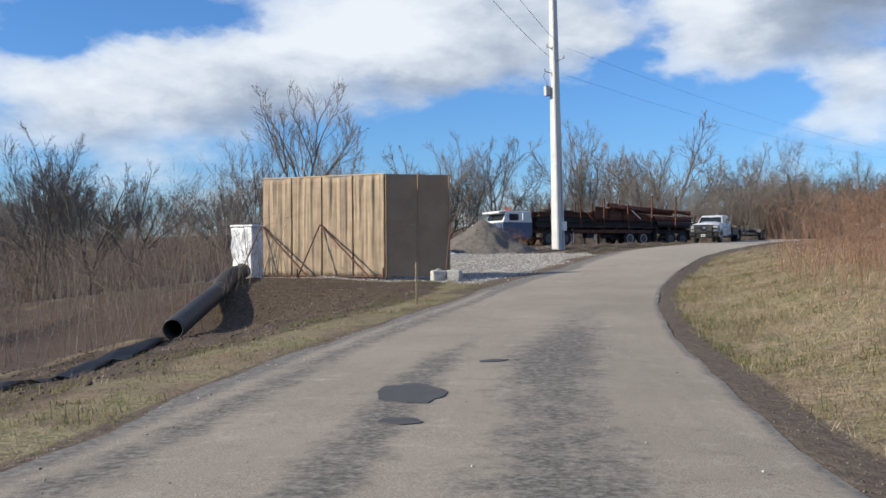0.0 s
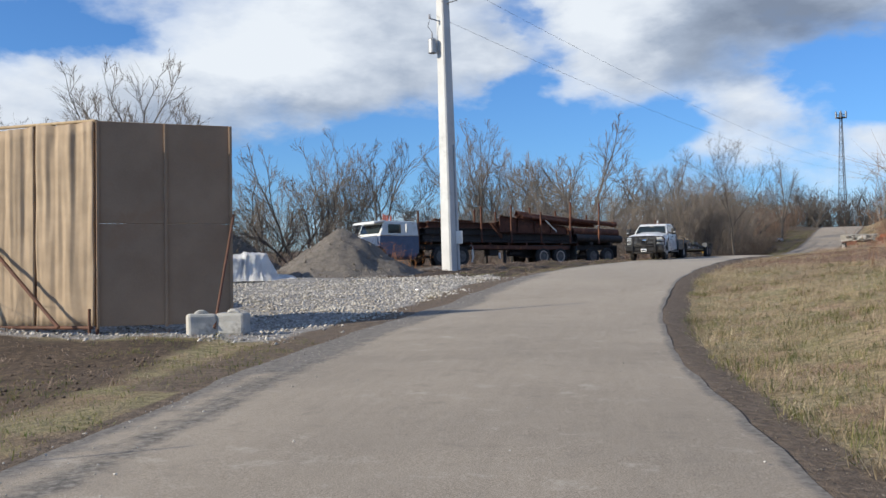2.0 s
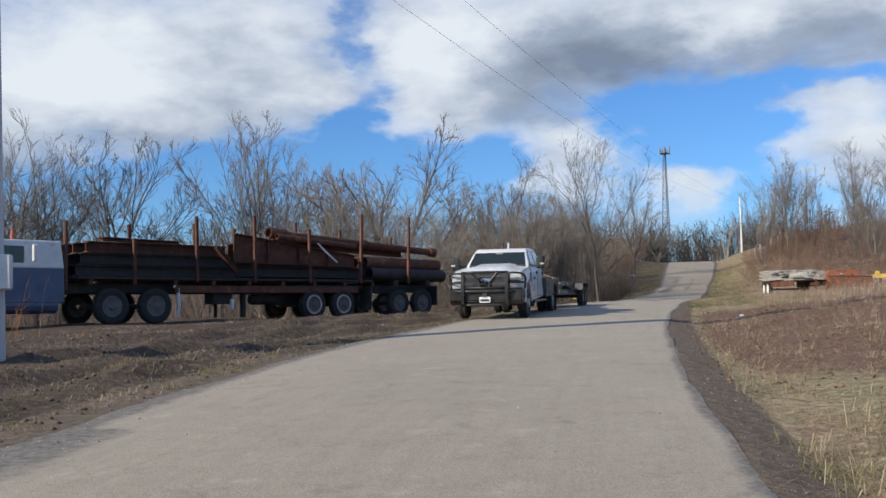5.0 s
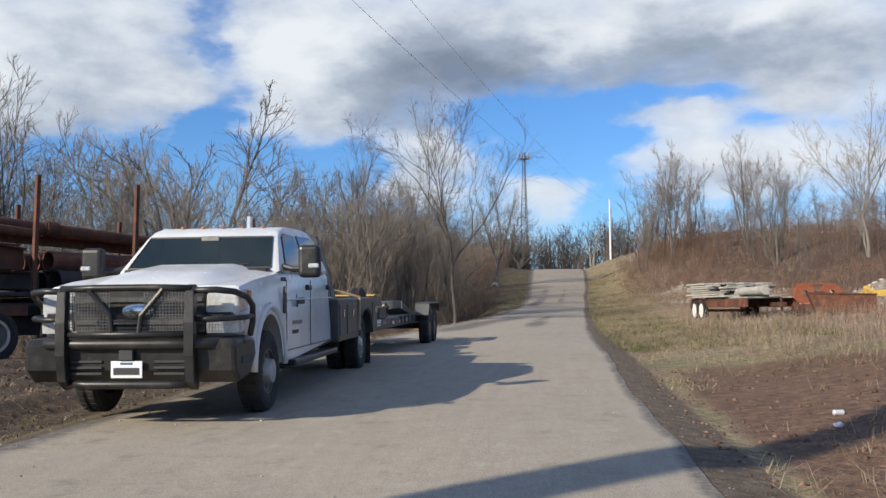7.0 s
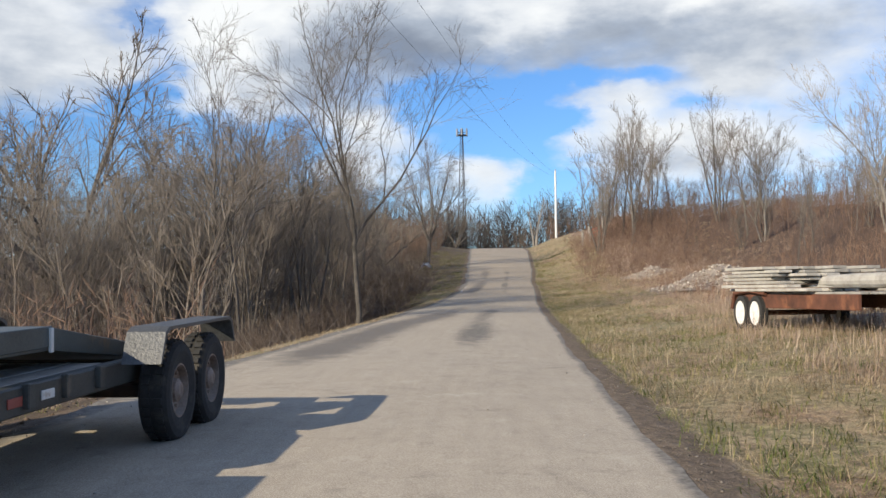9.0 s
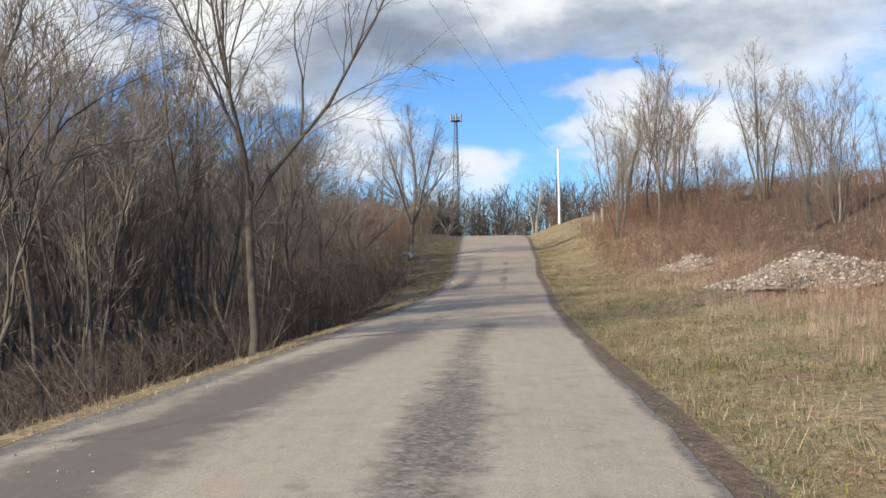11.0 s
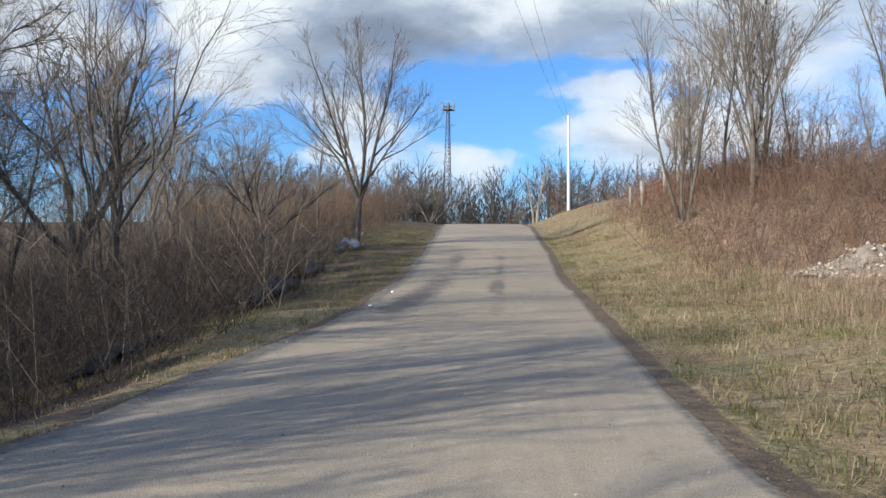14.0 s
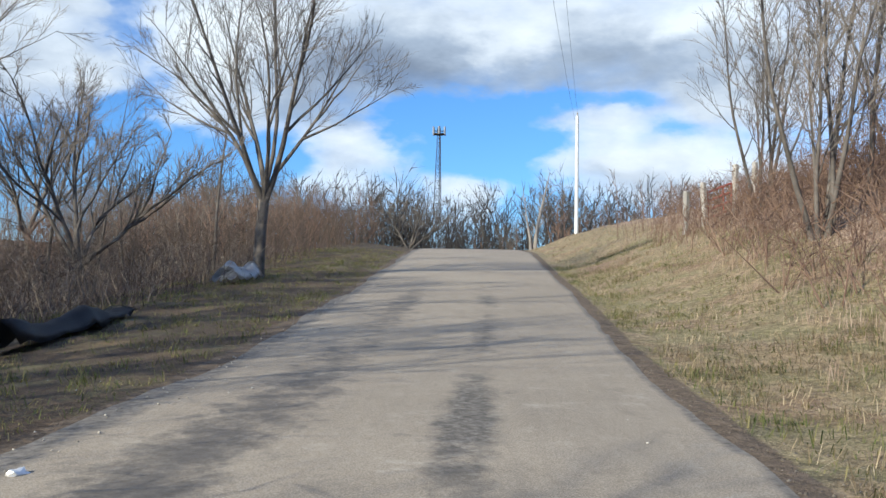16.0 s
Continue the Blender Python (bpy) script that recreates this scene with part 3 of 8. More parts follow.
def ground_z(x, y):
    ys, off, _ = road_frame(x, y)
    wr, wl = np.interp(ys, RIGHT_Y, RIGHT_W), np.interp(ys, LEFT_Y, LEFT_W)
    if -wl <= off <= wr:
        return float(level(ys))
    right = off > 0
    d = off - wr if right else -off - wl
    return float(level(ys) + side_height(ys, d, right) + rough_height(x, y, d))


def rough_height(x, y, d):
    k = np.clip((d - 0.3) / 2.0, 0, 1)
    return k * (0.08 * bumps(x, y, 3.1, 1.7) + 0.05 * bumps(x, y, 0.9, 4.1)) + np.clip((d - 8) / 30, 0, 1) * 0.5 * bumps(x, y, 17.0, 2.9)


def at_road(y_spine, off):
    """The world's x, y at an offset from the spine's place with that y."""
    i = int(np.argmin(np.abs(_fy - y_spine)))
    return _fx[i] + off * _ty[i], _fy[i] - off * _tx[i]


def pad_mask(x, y, ys):
    """Where the white gravel lies: a band along the screen, and out to the road beside it."""
    front = (x + 2.0) * -0.498 + (y - 32.0) * -0.867
    band = np.clip((1.5 - front) / 0.8, 0, 1)
    open_side = np.clip((ys - 28.2 + 0.4 * np.minimum(x, 3.0)) / 1.8, 0, 1)
    k = np.clip((x + 2.2) / 1.2, 0, 1)
    return (band * (1 - k) + open_side * k) * np.clip((45.5 - ys) / 2.0, 0, 1)


def zones(x, y, ys, d, right):
    """Masks of the soil: mud (also darkens the shaded verge), white gravel, red soil; shoulder dirt, leaf litter, grey
    fines.
    """
    mud = gravel = red = dirt = litter = fines = thatch = 0.0
    if right:
        wide = np.interp(ys, [40, 60, 75, 90, 200], [0.48, 0.40, 0.28, 0.2, 0.2])
        dirt = float(np.clip((wide - d) / 0.2 + 0.6, 0, 1))
        if 46 < ys < 68:
            red = np.clip((d - 0.3) / 0.8, 0, 1) * np.clip((ys - 46) / 4, 0, 1) * np.clip((66 - ys) / 5, 0, 1) * np.clip((13 - d) / 4, 0, 1)
        thatch = 0.75 * np.clip((d - 3.0) / 2.5, 0, 1) * (1.0 if ys > 54 else 0.8)
        if ys > 76 and d > 7:
            litter = np.clip((d - 7) / 4, 0, 1) * 0.9
        if ys < 46 and d > 9:
            litter = 0.7
        if 66 < ys < 90 and d > 13:
            litter = 0.9
    else:
        dirt = float(np.clip((0.22 - d) / 0.2 + 0.5, 0, 1))
        if -30 < ys < 27:
            mud = np.clip(0.44 + (d - 1.2) / 2.6, 0.44, 1) * np.clip((10 - d) / 3, 0, 1)
            litter = np.clip((d - 8) / 2, 0, 1)
            if ys > 22:
                mud = max(mud, 0.8 * np.clip((d - 1.0) / 1.0, 0, 1))
        if 24 < ys < 50:
            gravel = pad_mask(x, y, ys) * np.clip((13.5 - d) / 2, 0, 1) * np.clip((d - 0.45 + 0.4 * math.sin(ys * 1.3)) / 0.9, 0, 1)
            dirt = max(dirt, float(np.clip((1.5 - d) / 0.8, 0, 1)) * 0.8)
            mud = max(mud, 0.75 * (1 - gravel) * np.clip((d - 1.2) / 1.0, 0, 1) * np.clip((46 - ys) / 2, 0, 1))
            if ys > 30 and d > 4.5:
                fines = np.clip((ys - 30) / 2, 0, 1) * np.clip((d - 4.5) / 1.5, 0, 1) * 0.8
                gravel *= 0.55
            litter = max(litter, np.clip((d - 15) / 3, 0, 1))
        if 43 < ys < 73:
            mud = max(mud, np.clip((ys - 43) / 2, 0, 1) * np.clip((73 - ys) / 3, 0, 1) * np.clip(d / 0.5, 0, 1))
        if 72 < ys < 108:
            litter = np.clip((d - 0.5) / 1.0, 0, 1) * np.clip((ys - 72) / 3, 0, 1)
            if ys > 100:
                litter *= np.clip((d - 1.5) / 1.5, 0, 1)
        if ys >= 104:
            litter = np.clip((d - 3.0) / 2, 0, 1)
            # dark verge grass and its shade put into the colour by the mud mask
            mud = 0.58
    # old leaves lie everywhere away from the road
    k = float(np.clip((d - 15) / 4, 0, 1))
    mud, gravel, red, fines, thatch = mud * (1 - k), gravel * (1 - k), red * (1 - k), fines * (1 - k), thatch * (1 - k)
    litter = max(litter, 0.9 * k)
    return (mud, gravel, red), (dirt, litter, fines), thatch


def build_ground():
    near = [-0.3, 0.0, 0.15, 0.35, 0.6, 0.9, 1.2, 1.5, 1.8, 2.1, 2.4, 2.7, 3.0, 3.3, 3.6, 3.9, 4.2, 4.5, 4.8, 5.2, 5.6, 6.0, 6.5, 7.0, 7.5, 8.2, 8.9, 9.7, 10.8, 12, 13.5, 15, 17, 19, 22, 25, 29, 34, 40, 48, 60, 80]
    far = [130, 250, 600, 1600]
    rows = list(np.arange(0, 60, 3.0)) + list(np.arange(60, len(_fs) * 0.25 - 1, 0.5))
    ahead = [20, 60, 150, 400, 1500]
    back = [-1400, -400, -100, -30]
    verts, z1, z2 = [], [], []
    stations = [("b", k) for k in back] + [("s", k) for k in rows] + [("a", k) for k in ahead]
    offs = [("L", d) for d in reversed(near + far)] + [("R", d) for d in near + far]
    for kind, s in stations:
        i = 0 if kind == "b" else len(_fs) - 1 if kind == "a" else int(s / 0.25)
        extra = s if kind != "s" else 0.0
        px, py = _fx[i] + _tx[i] * extra, _fy[i] + _ty[i] * extra
        ys = py if kind == "s" else _fy[i]
        wr, wl = np.interp(ys, RIGHT_Y, RIGHT_W), np.interp(ys, LEFT_Y, LEFT_W)
        for side, d in offs:
            right = side == "R"
            dn = min(d, 60.0)
            off = (wr + dn) if right else -(wl + dn)
            x, y = px + off * _ty[i], py - off * _tx[i]
            if d > 60:
                sgn = 1 if right else -1
                x, y = x + sgn * (d - 60) * 0.955, y - sgn * (d - 60) * 0.295
            h = level(ys) + side_height(ys, max(d, 0), right) + rough_height(x, y, max(d, 0))
            if d < 0:
                h -= 0.05
            far_k = np.clip((max(d - 60, 0) + abs(extra)) / 400, 0, 1)
            h = h * (1 - far_k) + (4.0 if right or kind == "a" else 0.0) * far_k
            verts.append((x, y, h))
            a, b, c = zones(x, y, ys, d, right)
            z1.append((*a, 1.0))
            z2.append((*b, c))
    w = len(offs)
    faces = []
    for r in range(len(stations) - 1):
        for c in range(w - 1):
            a = r * w + c
            faces.append((a, a + 1, a + w + 1, a + w))
    g = mesh_object("ground", verts, faces, M["ground"], True)
    for name, data in (("zone", z1), ("zone2", z2)):
        at = g.data.color_attributes.new(name, "FLOAT_COLOR", "POINT")
        at.data.foreach_set("color", np.array(data, np.float32).ravel())
    return tagged(g, "uneven roadside ground of turf, mud, gravel and red soil", "ground", kind="structure")


def road_marks(x, y, ys, off):
    """Masks of the asphalt: worn stony track, damp stain, crumbled margin."""
    wr, wl = np.interp(ys, RIGHT_Y, RIGHT_W), np.interp(ys, LEFT_Y, LEFT_W)
    worn = damp = 0.0
    track = 0.12 * math.sin(ys * 0.21) + 0.08 * math.sin(ys * 0.57)
    if ys < 36:
        worn = max(worn, 1.05 * math.exp(-((off + 0.05 - track) / 0.62) ** 2) * np.clip((22 - ys) / 9, 0, 1) * (0.82 + 0.12 * math.sin(ys * 0.8)))
        worn = max(worn, 0.9 * math.exp(-((off + 1.25 - track) / 0.3) ** 2) * np.clip((14 - ys) / 5, 0, 1))
        worn = max(worn, 0.8 * math.exp(-((off + wl - 0.55) / 0.28) ** 2))
    if ys > 62:
        a = np.clip((ys - 72) / 6, 0, 1) * (1 - 0.5 * math.exp(-((ys - 95) / 6) ** 2))
        worn = max(worn, a * (0.86 + 0.2 * math.sin(ys * 0.42 + 1)) * math.exp(-((off + 0.38 - 0.5 * track) / 0.44) ** 2) * np.clip((93 - ys) / 4, 0.25, 1))
        worn = max(worn, 0.55 * np.clip((ys - 84) / 3, 0, 1) * np.clip((100 - ys) / 3, 0, 1) * math.exp(-((off + 1.6 - track) / 0.36) ** 2) * (0.7 + 0.4 * math.sin(ys * 0.37)))
        stain = np.interp(ys, [74, 82, 85, 90], [-2.55, -2.3, -1.95, -1.65])
        damp = max(damp, 1.1 * math.exp(-((off - stain) / 0.6) ** 2) * np.clip((ys - 71) / 3, 0, 1) * np.clip((90.5 - ys) / 4, 0, 1))
        # the two tracks up the rise
        on = np.clip((ys - 100) / 3, 0, 1) * np.clip((122 - ys) / 4, 0, 1)
        lane = np.interp(ys, [100, 104, 106, 108, 114, 122], [-1.75, -1.68, -1.42, -1.22, -0.98, -0.85])
        fade = np.interp(ys, [102, 105, 109, 112, 116], [0.95, 1.15, 0.9, 0.55, 0.85])
        damp = max(damp, on * 0.72 * fade * math.exp(-((off - lane) / 0.36) ** 2))
        worn = max(worn, on * 0.75 * fade * math.exp(-((off - lane) / 0.5) ** 2))
        lane = np.interp(ys, [100, 104, 107, 115, 122], [-0.2, -0.05, 0.06, 0.47, 0.6])
        worn = max(worn, on * (0.62 + 0.22 * math.sin(ys * 1.3) + 0.2 * math.sin(ys * 0.53 + 1)) * math.exp(-((off - lane) / 0.24) ** 2))
        damp = max(damp, on * (0.40 + 0.2 * math.sin(ys * 0.9)) * math.exp(-((off - lane) / 0.16) ** 2))
    rim = max(math.exp(-((wr - off) / 0.06) ** 2), math.exp(-((off + wl) / 0.28) ** 2))
    if 25 < ys < 44:
        rim = max(rim, 0.85 * math.exp(-((off + wl - 0.2) / 0.6) ** 2))
    return worn, damp, rim


def build_road():
    rows = [0, 60, 120, 180] + list(range(200, len(_fs) - 2, 1))
    cols = 25
    verts, marks, uvs = [], [], []
    rng = random.Random(4)
    for i in rows:
        ys = _fy[i]
        jag = 0.02 * math.sin(ys * 0.9) + 0.012 * math.sin(ys * 3.3 + 1) + rng.uniform(-0.008, 0.008)
        jag2 = 0.05 * math.sin(ys * 0.7 + 2) + 0.03 * math.sin(ys * 2.1) + rng.uniform(-0.02, 0.02)
        wr, wl = np.interp(ys, RIGHT_Y, RIGHT_W) + jag, np.interp(ys, LEFT_Y, LEFT_W) + jag2
        for c in range(cols):
            f = c / (cols - 1)
            off = -wl + (wl + wr) * f
            x, y = _fx[i] + off * _ty[i], _fy[i] - off * _tx[i]
            crown = 0.03 * (1 - (2 * f - 1) ** 2)
            z = level(ys) + crown - 0.01 + 0.012 * bumps(np.float64(x), np.float64(y), 2.3, 0.6)
            verts.append((x, y, z))
            marks.append((*road_marks(x, y, ys, off), 1.0))
            uvs.append((off, _fs[i]))
    faces = []
    for r in range(len(rows) - 1):
        for c in range(cols - 1):
            a = r * cols + c
            faces.append((a, a + 1, a + cols + 1, a + cols))
    top = len(faces)
    # the broken edges go down into the shoulder
    n = len(verts)
    for r, i in enumerate(rows):
        for c, sgn in ((0, -1), (cols - 1, 1)):
            x, y, z = verts[r * cols + c]
            for drop in (0.0, 1.0):
                verts.append((x + sgn * 0.03 * _ty[i] * drop, y - sgn * 0.03 * _tx[i] * drop, z - 0.16 * drop))
                marks.append((0, 0, 1, 1))
                uvs.append((0, 0))
    for r in range(len(rows) - 1):
        a = n + 4 * r
        faces.append((a, a + 4, a + 5, a + 1))
        a = n + 4 * r + 2
        faces.append((a, a + 1, a + 5, a + 4))
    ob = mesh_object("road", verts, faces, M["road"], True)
    ob.data.materials.append(M["asphalt_edge"])
    ob.data.polygons.foreach_set("material_index", [0] * top + [1] * (len(faces) - top))
    ob.data.polygons.foreach_set("use_smooth", [True] * top + [False] * (len(faces) - top))
    at = ob.data.color_attributes.new("mark", "FLOAT_COLOR", "POINT")
    at.data.foreach_set("color", np.array(marks, np.float32).ravel())
    layer = ob.data.uv_layers.new(name="road")
    idx = np.zeros(len(ob.data.loops), np.int32)
    ob.data.loops.foreach_get("vertex_index", idx)
    layer.data.foreach_set("uv", np.array(uvs, np.float32)[idx].ravel())
    return tagged(ob, "narrow dusty asphalt road with crumbling dark edges", "road", kind="structure")


build_ground()
build_road()

# ---- bare trees ----
def tube(points, radii, sides, verts, faces):
    """Appends a tapered tube through the points; the last ring closes to a tip."""
    base = len(verts)
    n = len(points)
    if sides == 3 and n == 2:
        # a fine twig: three sides that meet in the tip
        d = (points[1] - points[0]).normalized()
        a = d.orthogonal().normalized()
        b = d.cross(a)
        for j in range(3):
            t = 2 * math.pi * j / 3
            verts.append(points[0] + (a * math.cos(t) + b * math.sin(t)) * radii[0] * 1.3)
        verts.append(points[1])
        for j in range(3):
            faces.append((base + j, base + (j + 1) % 3, base + 3))
        return
    for k, p in enumerate(points):
        d = (points[min(k + 1, n - 1)] - points[max(k - 1, 0)]).normalized()
        a = d.orthogonal().normalized()
        b = d.cross(a)
        for j in range(sides):
            t = 2 * math.pi * j / sides
            verts.append(p + (a * math.cos(t) + b * math.sin(t)) * radii[k])
    for k in range(n - 1):
        for j in range(sides):
            q = base + k * sides
            faces.append((q + j, q + (j + 1) % sides, q + sides + (j + 1) % sides, q + sides + j))


def limb(rng, start, way, length, r0, r1, steps, wander, lift):
    pts, d, p = [start.copy()], way.normalized(), start.copy()
    for _ in range(steps):
        d = (d + Vector((rng.gauss(0, wander), rng.gauss(0, wander), rng.gauss(0, wander) + lift))).normalized()
        p = p + d * (length / steps)
        pts.append(p.copy())
    radii = [r0 + (r1 - r0) * (k / steps) for k in range(steps + 1)]
    return pts, radii


def along(pts, f):
    k = min(int(f * (len(pts) - 1)), len(pts) - 2)
    g = f * (len(pts) - 1) - k
    return pts[k].lerp(pts[k + 1], g), (pts[k + 1] - pts[k]).normalized()


def aside(rng, d, angle, turn=None):
    a = d.orthogonal().normalized()
    a.rotate(Matrix.Rotation(rng.uniform(0, 2 * math.pi) if turn is None else turn, 3, d))
    return (d * math.cos(angle) + a * math.sin(angle)).normalized()


def tree_meshes(seed, height, radius, stems=1, fork=0.0, limbs=5, lean=0.35, angle=0.5, boughs=9, twigs=6, fine=4, reach=0.5, lift=0.12, droop=0.0, bare=0.25, thin=1.0, wander=0.10):
    """Trunk with its limbs, and the crown of branches and twigs, as two meshes.
    The stems rise from the ground; each one divides at the fork into limbs that fan out and upwards."""
    rng = random.Random(seed)
    tv, tf, cv, cf = [], [], [], []

    def crown(pts, length, r, first):
        n = max(3, int(boughs * length / (height * 0.6)))
        for c in range(n):
            g = first + (1 - first) * ((c + rng.random()) / n)
            p, d = along(pts, min(g, 0.995))
            l2 = height * reach * (1.12 - 0.80 * g) * rng.uniform(0.45, 1.0) * 0.70
            r2 = max(r * 0.42 * (1.15 - g), 0.010 * thin)
            q, qr = limb(rng, p, aside(rng, d, rng.uniform(0.35, 0.75) * (angle / 0.5)), l2, r2, 0.006 * thin, 4, wander * 0.9, lift - droop)
            tube(q, qr, 4 if r2 > 0.02 else 3, tv if r2 > 0.02 else cv, tf if r2 > 0.02 else cf)
            for t in range(twigs):
                e = 0.10 + 0.90 * ((t + rng.random()) / twigs)
                p3, d3 = along(q, min(e, 0.995))
                l3 = l2 * (0.95 - 0.5 * e) * rng.uniform(0.5, 1.0) + 0.12
                u, ur = limb(rng, p3, aside(rng, d3, rng.uniform(0.3, 0.7)), l3, 0.0075 * thin, 0.004 * thin, 2, 0.10, lift * 0.7 - droop)
                tube(u, ur, 3, cv, cf)
                for _ in range(fine):
                    p4, d4 = along(u, rng.uniform(0.15, 0.98))
                    x, xr = limb(rng, p4, aside(rng, d4, rng.uniform(0.35, 0.85)), l3 * rng.uniform(0.35, 0.8), 0.0052 * thin, 0.003 * thin, 1, 0.1, 0.06 - droop)
                    tube(x, xr, 3, cv, cf)

    for s in range(stems):
        k = 1.0 if s == 0 else rng.uniform(0.6, 0.92)
        turn = 2 * math.pi * (s + rng.random() * 0.7) / stems
        tilt = rng.uniform(0.02, 0.07) if stems == 1 else rng.uniform(0.12, 0.30)
        way = Vector((math.cos(turn) * tilt, math.sin(turn) * tilt, 1))
        start = Vector((math.cos(turn), math.sin(turn), 0)) * (0 if stems == 1 else radius * 1.4) + Vector((0, 0, -0.3))
        h, r = height * k, radius * k
        if fork > 0:
            pts, rad = limb(rng, start, way, fork * k + 0.3, r * 1.15, r * 0.9, 5, wander * 0.6, 0.03)
            rad[0] *= 1.4
            tube(pts, rad, 8, tv, tf)
            crown(pts, fork * k * 0.5, r * 0.4, 0.55)
            for m in range(limbs):
                p, d = along(pts, rng.uniform(0.80, 0.99) if m else 0.99)
                out = lean * (rng.uniform(0.15, 0.5) if m == 0 else rng.uniform(0.6, 1.25))
                t = 2 * math.pi * (m + 0.5 * rng.random()) / limbs
                way2 = Vector((math.cos(t) * math.sin(out), math.sin(t) * math.sin(out), math.cos(out)))
                length = (h - fork * k) * (1.0 if m == 0 else rng.uniform(0.7, 1.02))
                r2 = r * rng.uniform(0.42, 0.66)
                q, qr = limb(rng, p, way2, length, r2, r2 * 0.10, 8, wander, lift * 0.35)
                tube(q, qr, 6, tv, tf)
                crown(q, length, r2, bare)
                for _ in range(2):
                    g = rng.uniform(0.18, 0.5)
                    p2, d2 = along(q, g)
                    l2 = length * (1 - g) * rng.uniform(0.65, 0.95)
                    q2, qr2 = limb(rng, p2, aside(rng, d2, rng.uniform(0.3, 0.6)), l2, r2 * 0.55, r2 * 0.08, 6, wander, lift * 0.6)
                    tube(q2, qr2, 5, tv, tf)
                    crown(q2, l2, r2 * 0.55, bare)
        else:
            pts, rad = limb(rng, start, way, h, r, r * 0.10, 11, wander * 0.6, 0.05)
            rad[0] *= 1.4
            tube(pts, rad, 7, tv, tf)
            for m in range(limbs):
                g = bare + (0.9 - bare) * (m + rng.random()) / limbs
                p, d = along(pts, g)
                l2 = h * (1 - g * 0.75) * reach * rng.uniform(0.6, 1.1)
                q, qr = limb(rng, p, aside(rng, d, rng.uniform(0.45, 0.8) * (angle / 0.5)), l2, r * (1.05 - g) * 0.5, r * 0.06, 5, wander, lift)
                tube(q, qr, 5, tv, tf)
                crown(q, l2, r * (1.05 - g) * 0.5, 0.2)
            crown(pts, h * 0.6, r * 0.3, 0.5)
    return (tv, tf), (cv, cf)


def make_tree(seed, pale=False, label="bare grey-brown deciduous tree in winter, no leaves", **shape):
    (tv, tf), (cv, cf) = tree_meshes(seed, **shape)
    top = new("tree")
    tagged(top, label, "tree", "bare trees beside the road")
    trunk = mesh_object("trunk", tv, tf, M["bark_pale" if pale else "bark"], True)
    crown = mesh_object("crown", cv, cf, M["twig_pale" if pale else "twig"], False)
    trunk.parent = crown.parent = top
    return top


TREES = {
    "tall": make_tree(11, height=12.5, radius=0.17, fork=3.4, limbs=5, lean=0.30, boughs=8, twigs=6, fine=3, reach=0.36, lift=0.13, thin=1.7),
    "tall_b": make_tree(23, height=11.0, radius=0.11, stems=2, fork=2.6, limbs=4, lean=0.34, boughs=8, twigs=5, fine=3, reach=0.36, lift=0.12, thin=1.4),
    "round": make_tree(35, height=12.0, radius=0.26, fork=2.2, limbs=7, lean=0.85, boughs=9, twigs=6, fine=2, reach=0.42, lift=0.04, droop=0.05, bare=0.2, thin=2.1, wander=0.14, label="broad round-crowned bare tree with fine drooping twigs"),
    "round_b": make_tree(47, height=9.5, radius=0.19, fork=1.6, limbs=5, lean=0.62, boughs=9, twigs=6, fine=3, reach=0.40, lift=0.08, thin=1.6, wander=0.13),
    "fork": make_tree(52, height=9.8, radius=0.15, fork=2.3, limbs=7, lean=0.60, boughs=10, twigs=6, fine=3, reach=0.36, lift=0.10, bare=0.30, thin=0.85, label="forked bare tree with a wide fan of limbs at the verge"),
    "verge": make_tree(57, height=10.0, radius=0.066, fork=2.9, limbs=4, lean=0.34, boughs=9, twigs=6, fine=4, reach=0.42, lift=0.06, bare=0.22, thin=0.62, wander=0.15, label="bare forked tree standing at the road's edge"),
    "verge_b": make_tree(58, height=9.5, radius=0.062, stems=2, fork=2.4, limbs=3, lean=0.38, boughs=9, twigs=6, fine=4, reach=0.42, lift=0.05, bare=0.2, thin=0.62, wander=0.16, label="bare two-stemmed tree leaning over the brush"),
    "slim": make_tree(64, height=8.0, radius=0.065, limbs=13, boughs=8, twigs=4, fine=3, reach=0.30, lift=0.14, thin=0.72, label="slender bare young tree with upright twigs"),
    "slim_b": make_tree(71, height=6.8, radius=0.05, stems=2, limbs=9, boughs=7, twigs=4, fine=2, reach=0.34, lift=0.12, thin=0.72, label="slender bare young tree with two stems"),
    "clump": make_tree(83, height=7.4, radius=0.065, stems=6, limbs=8, boughs=6, twigs=4, fine=2, reach=0.32, lift=0.15, thin=0.85, label="many-stemmed bare tree with upright limbs on the bank"),
    "pale": make_tree(91, pale=True, height=9.5, radius=0.075, stems=2, fork=2.2, limbs=4, lean=0.34, boughs=8, twigs=5, fine=3, reach=0.36, lift=0.11, thin=0.85, label="pale-barked bare tree lit by the sun"),
    "dead": make_tree(97, pale=True, height=5.0, radius=0.14, stems=2, limbs=4, boughs=2, twigs=1, fine=0, reach=0.30, lift=0.06, label="dead pale broken tree with few bare limbs"),
}
_used = set()


def plant(kind, x, y, size=1.0, turn=None, sink=0.0, rng=random.Random(8)):
    turn = rng.uniform(0, 360) if turn is None else turn
    m = pose(x, y, ground_z(x, y) - sink, 0, 0, turn) @ Matrix.Diagonal((size * rng.uniform(0.92, 1.1), size * rng.uniform(0.92, 1.1), size, 1))
    if kind not in _used:
        _used.add(kind)
        TREES[kind].matrix_basis = m
    else:
        src = TREES[kind]
        made = copy_thing(src, pose(0, 0, 0))
        made.matrix_basis = m


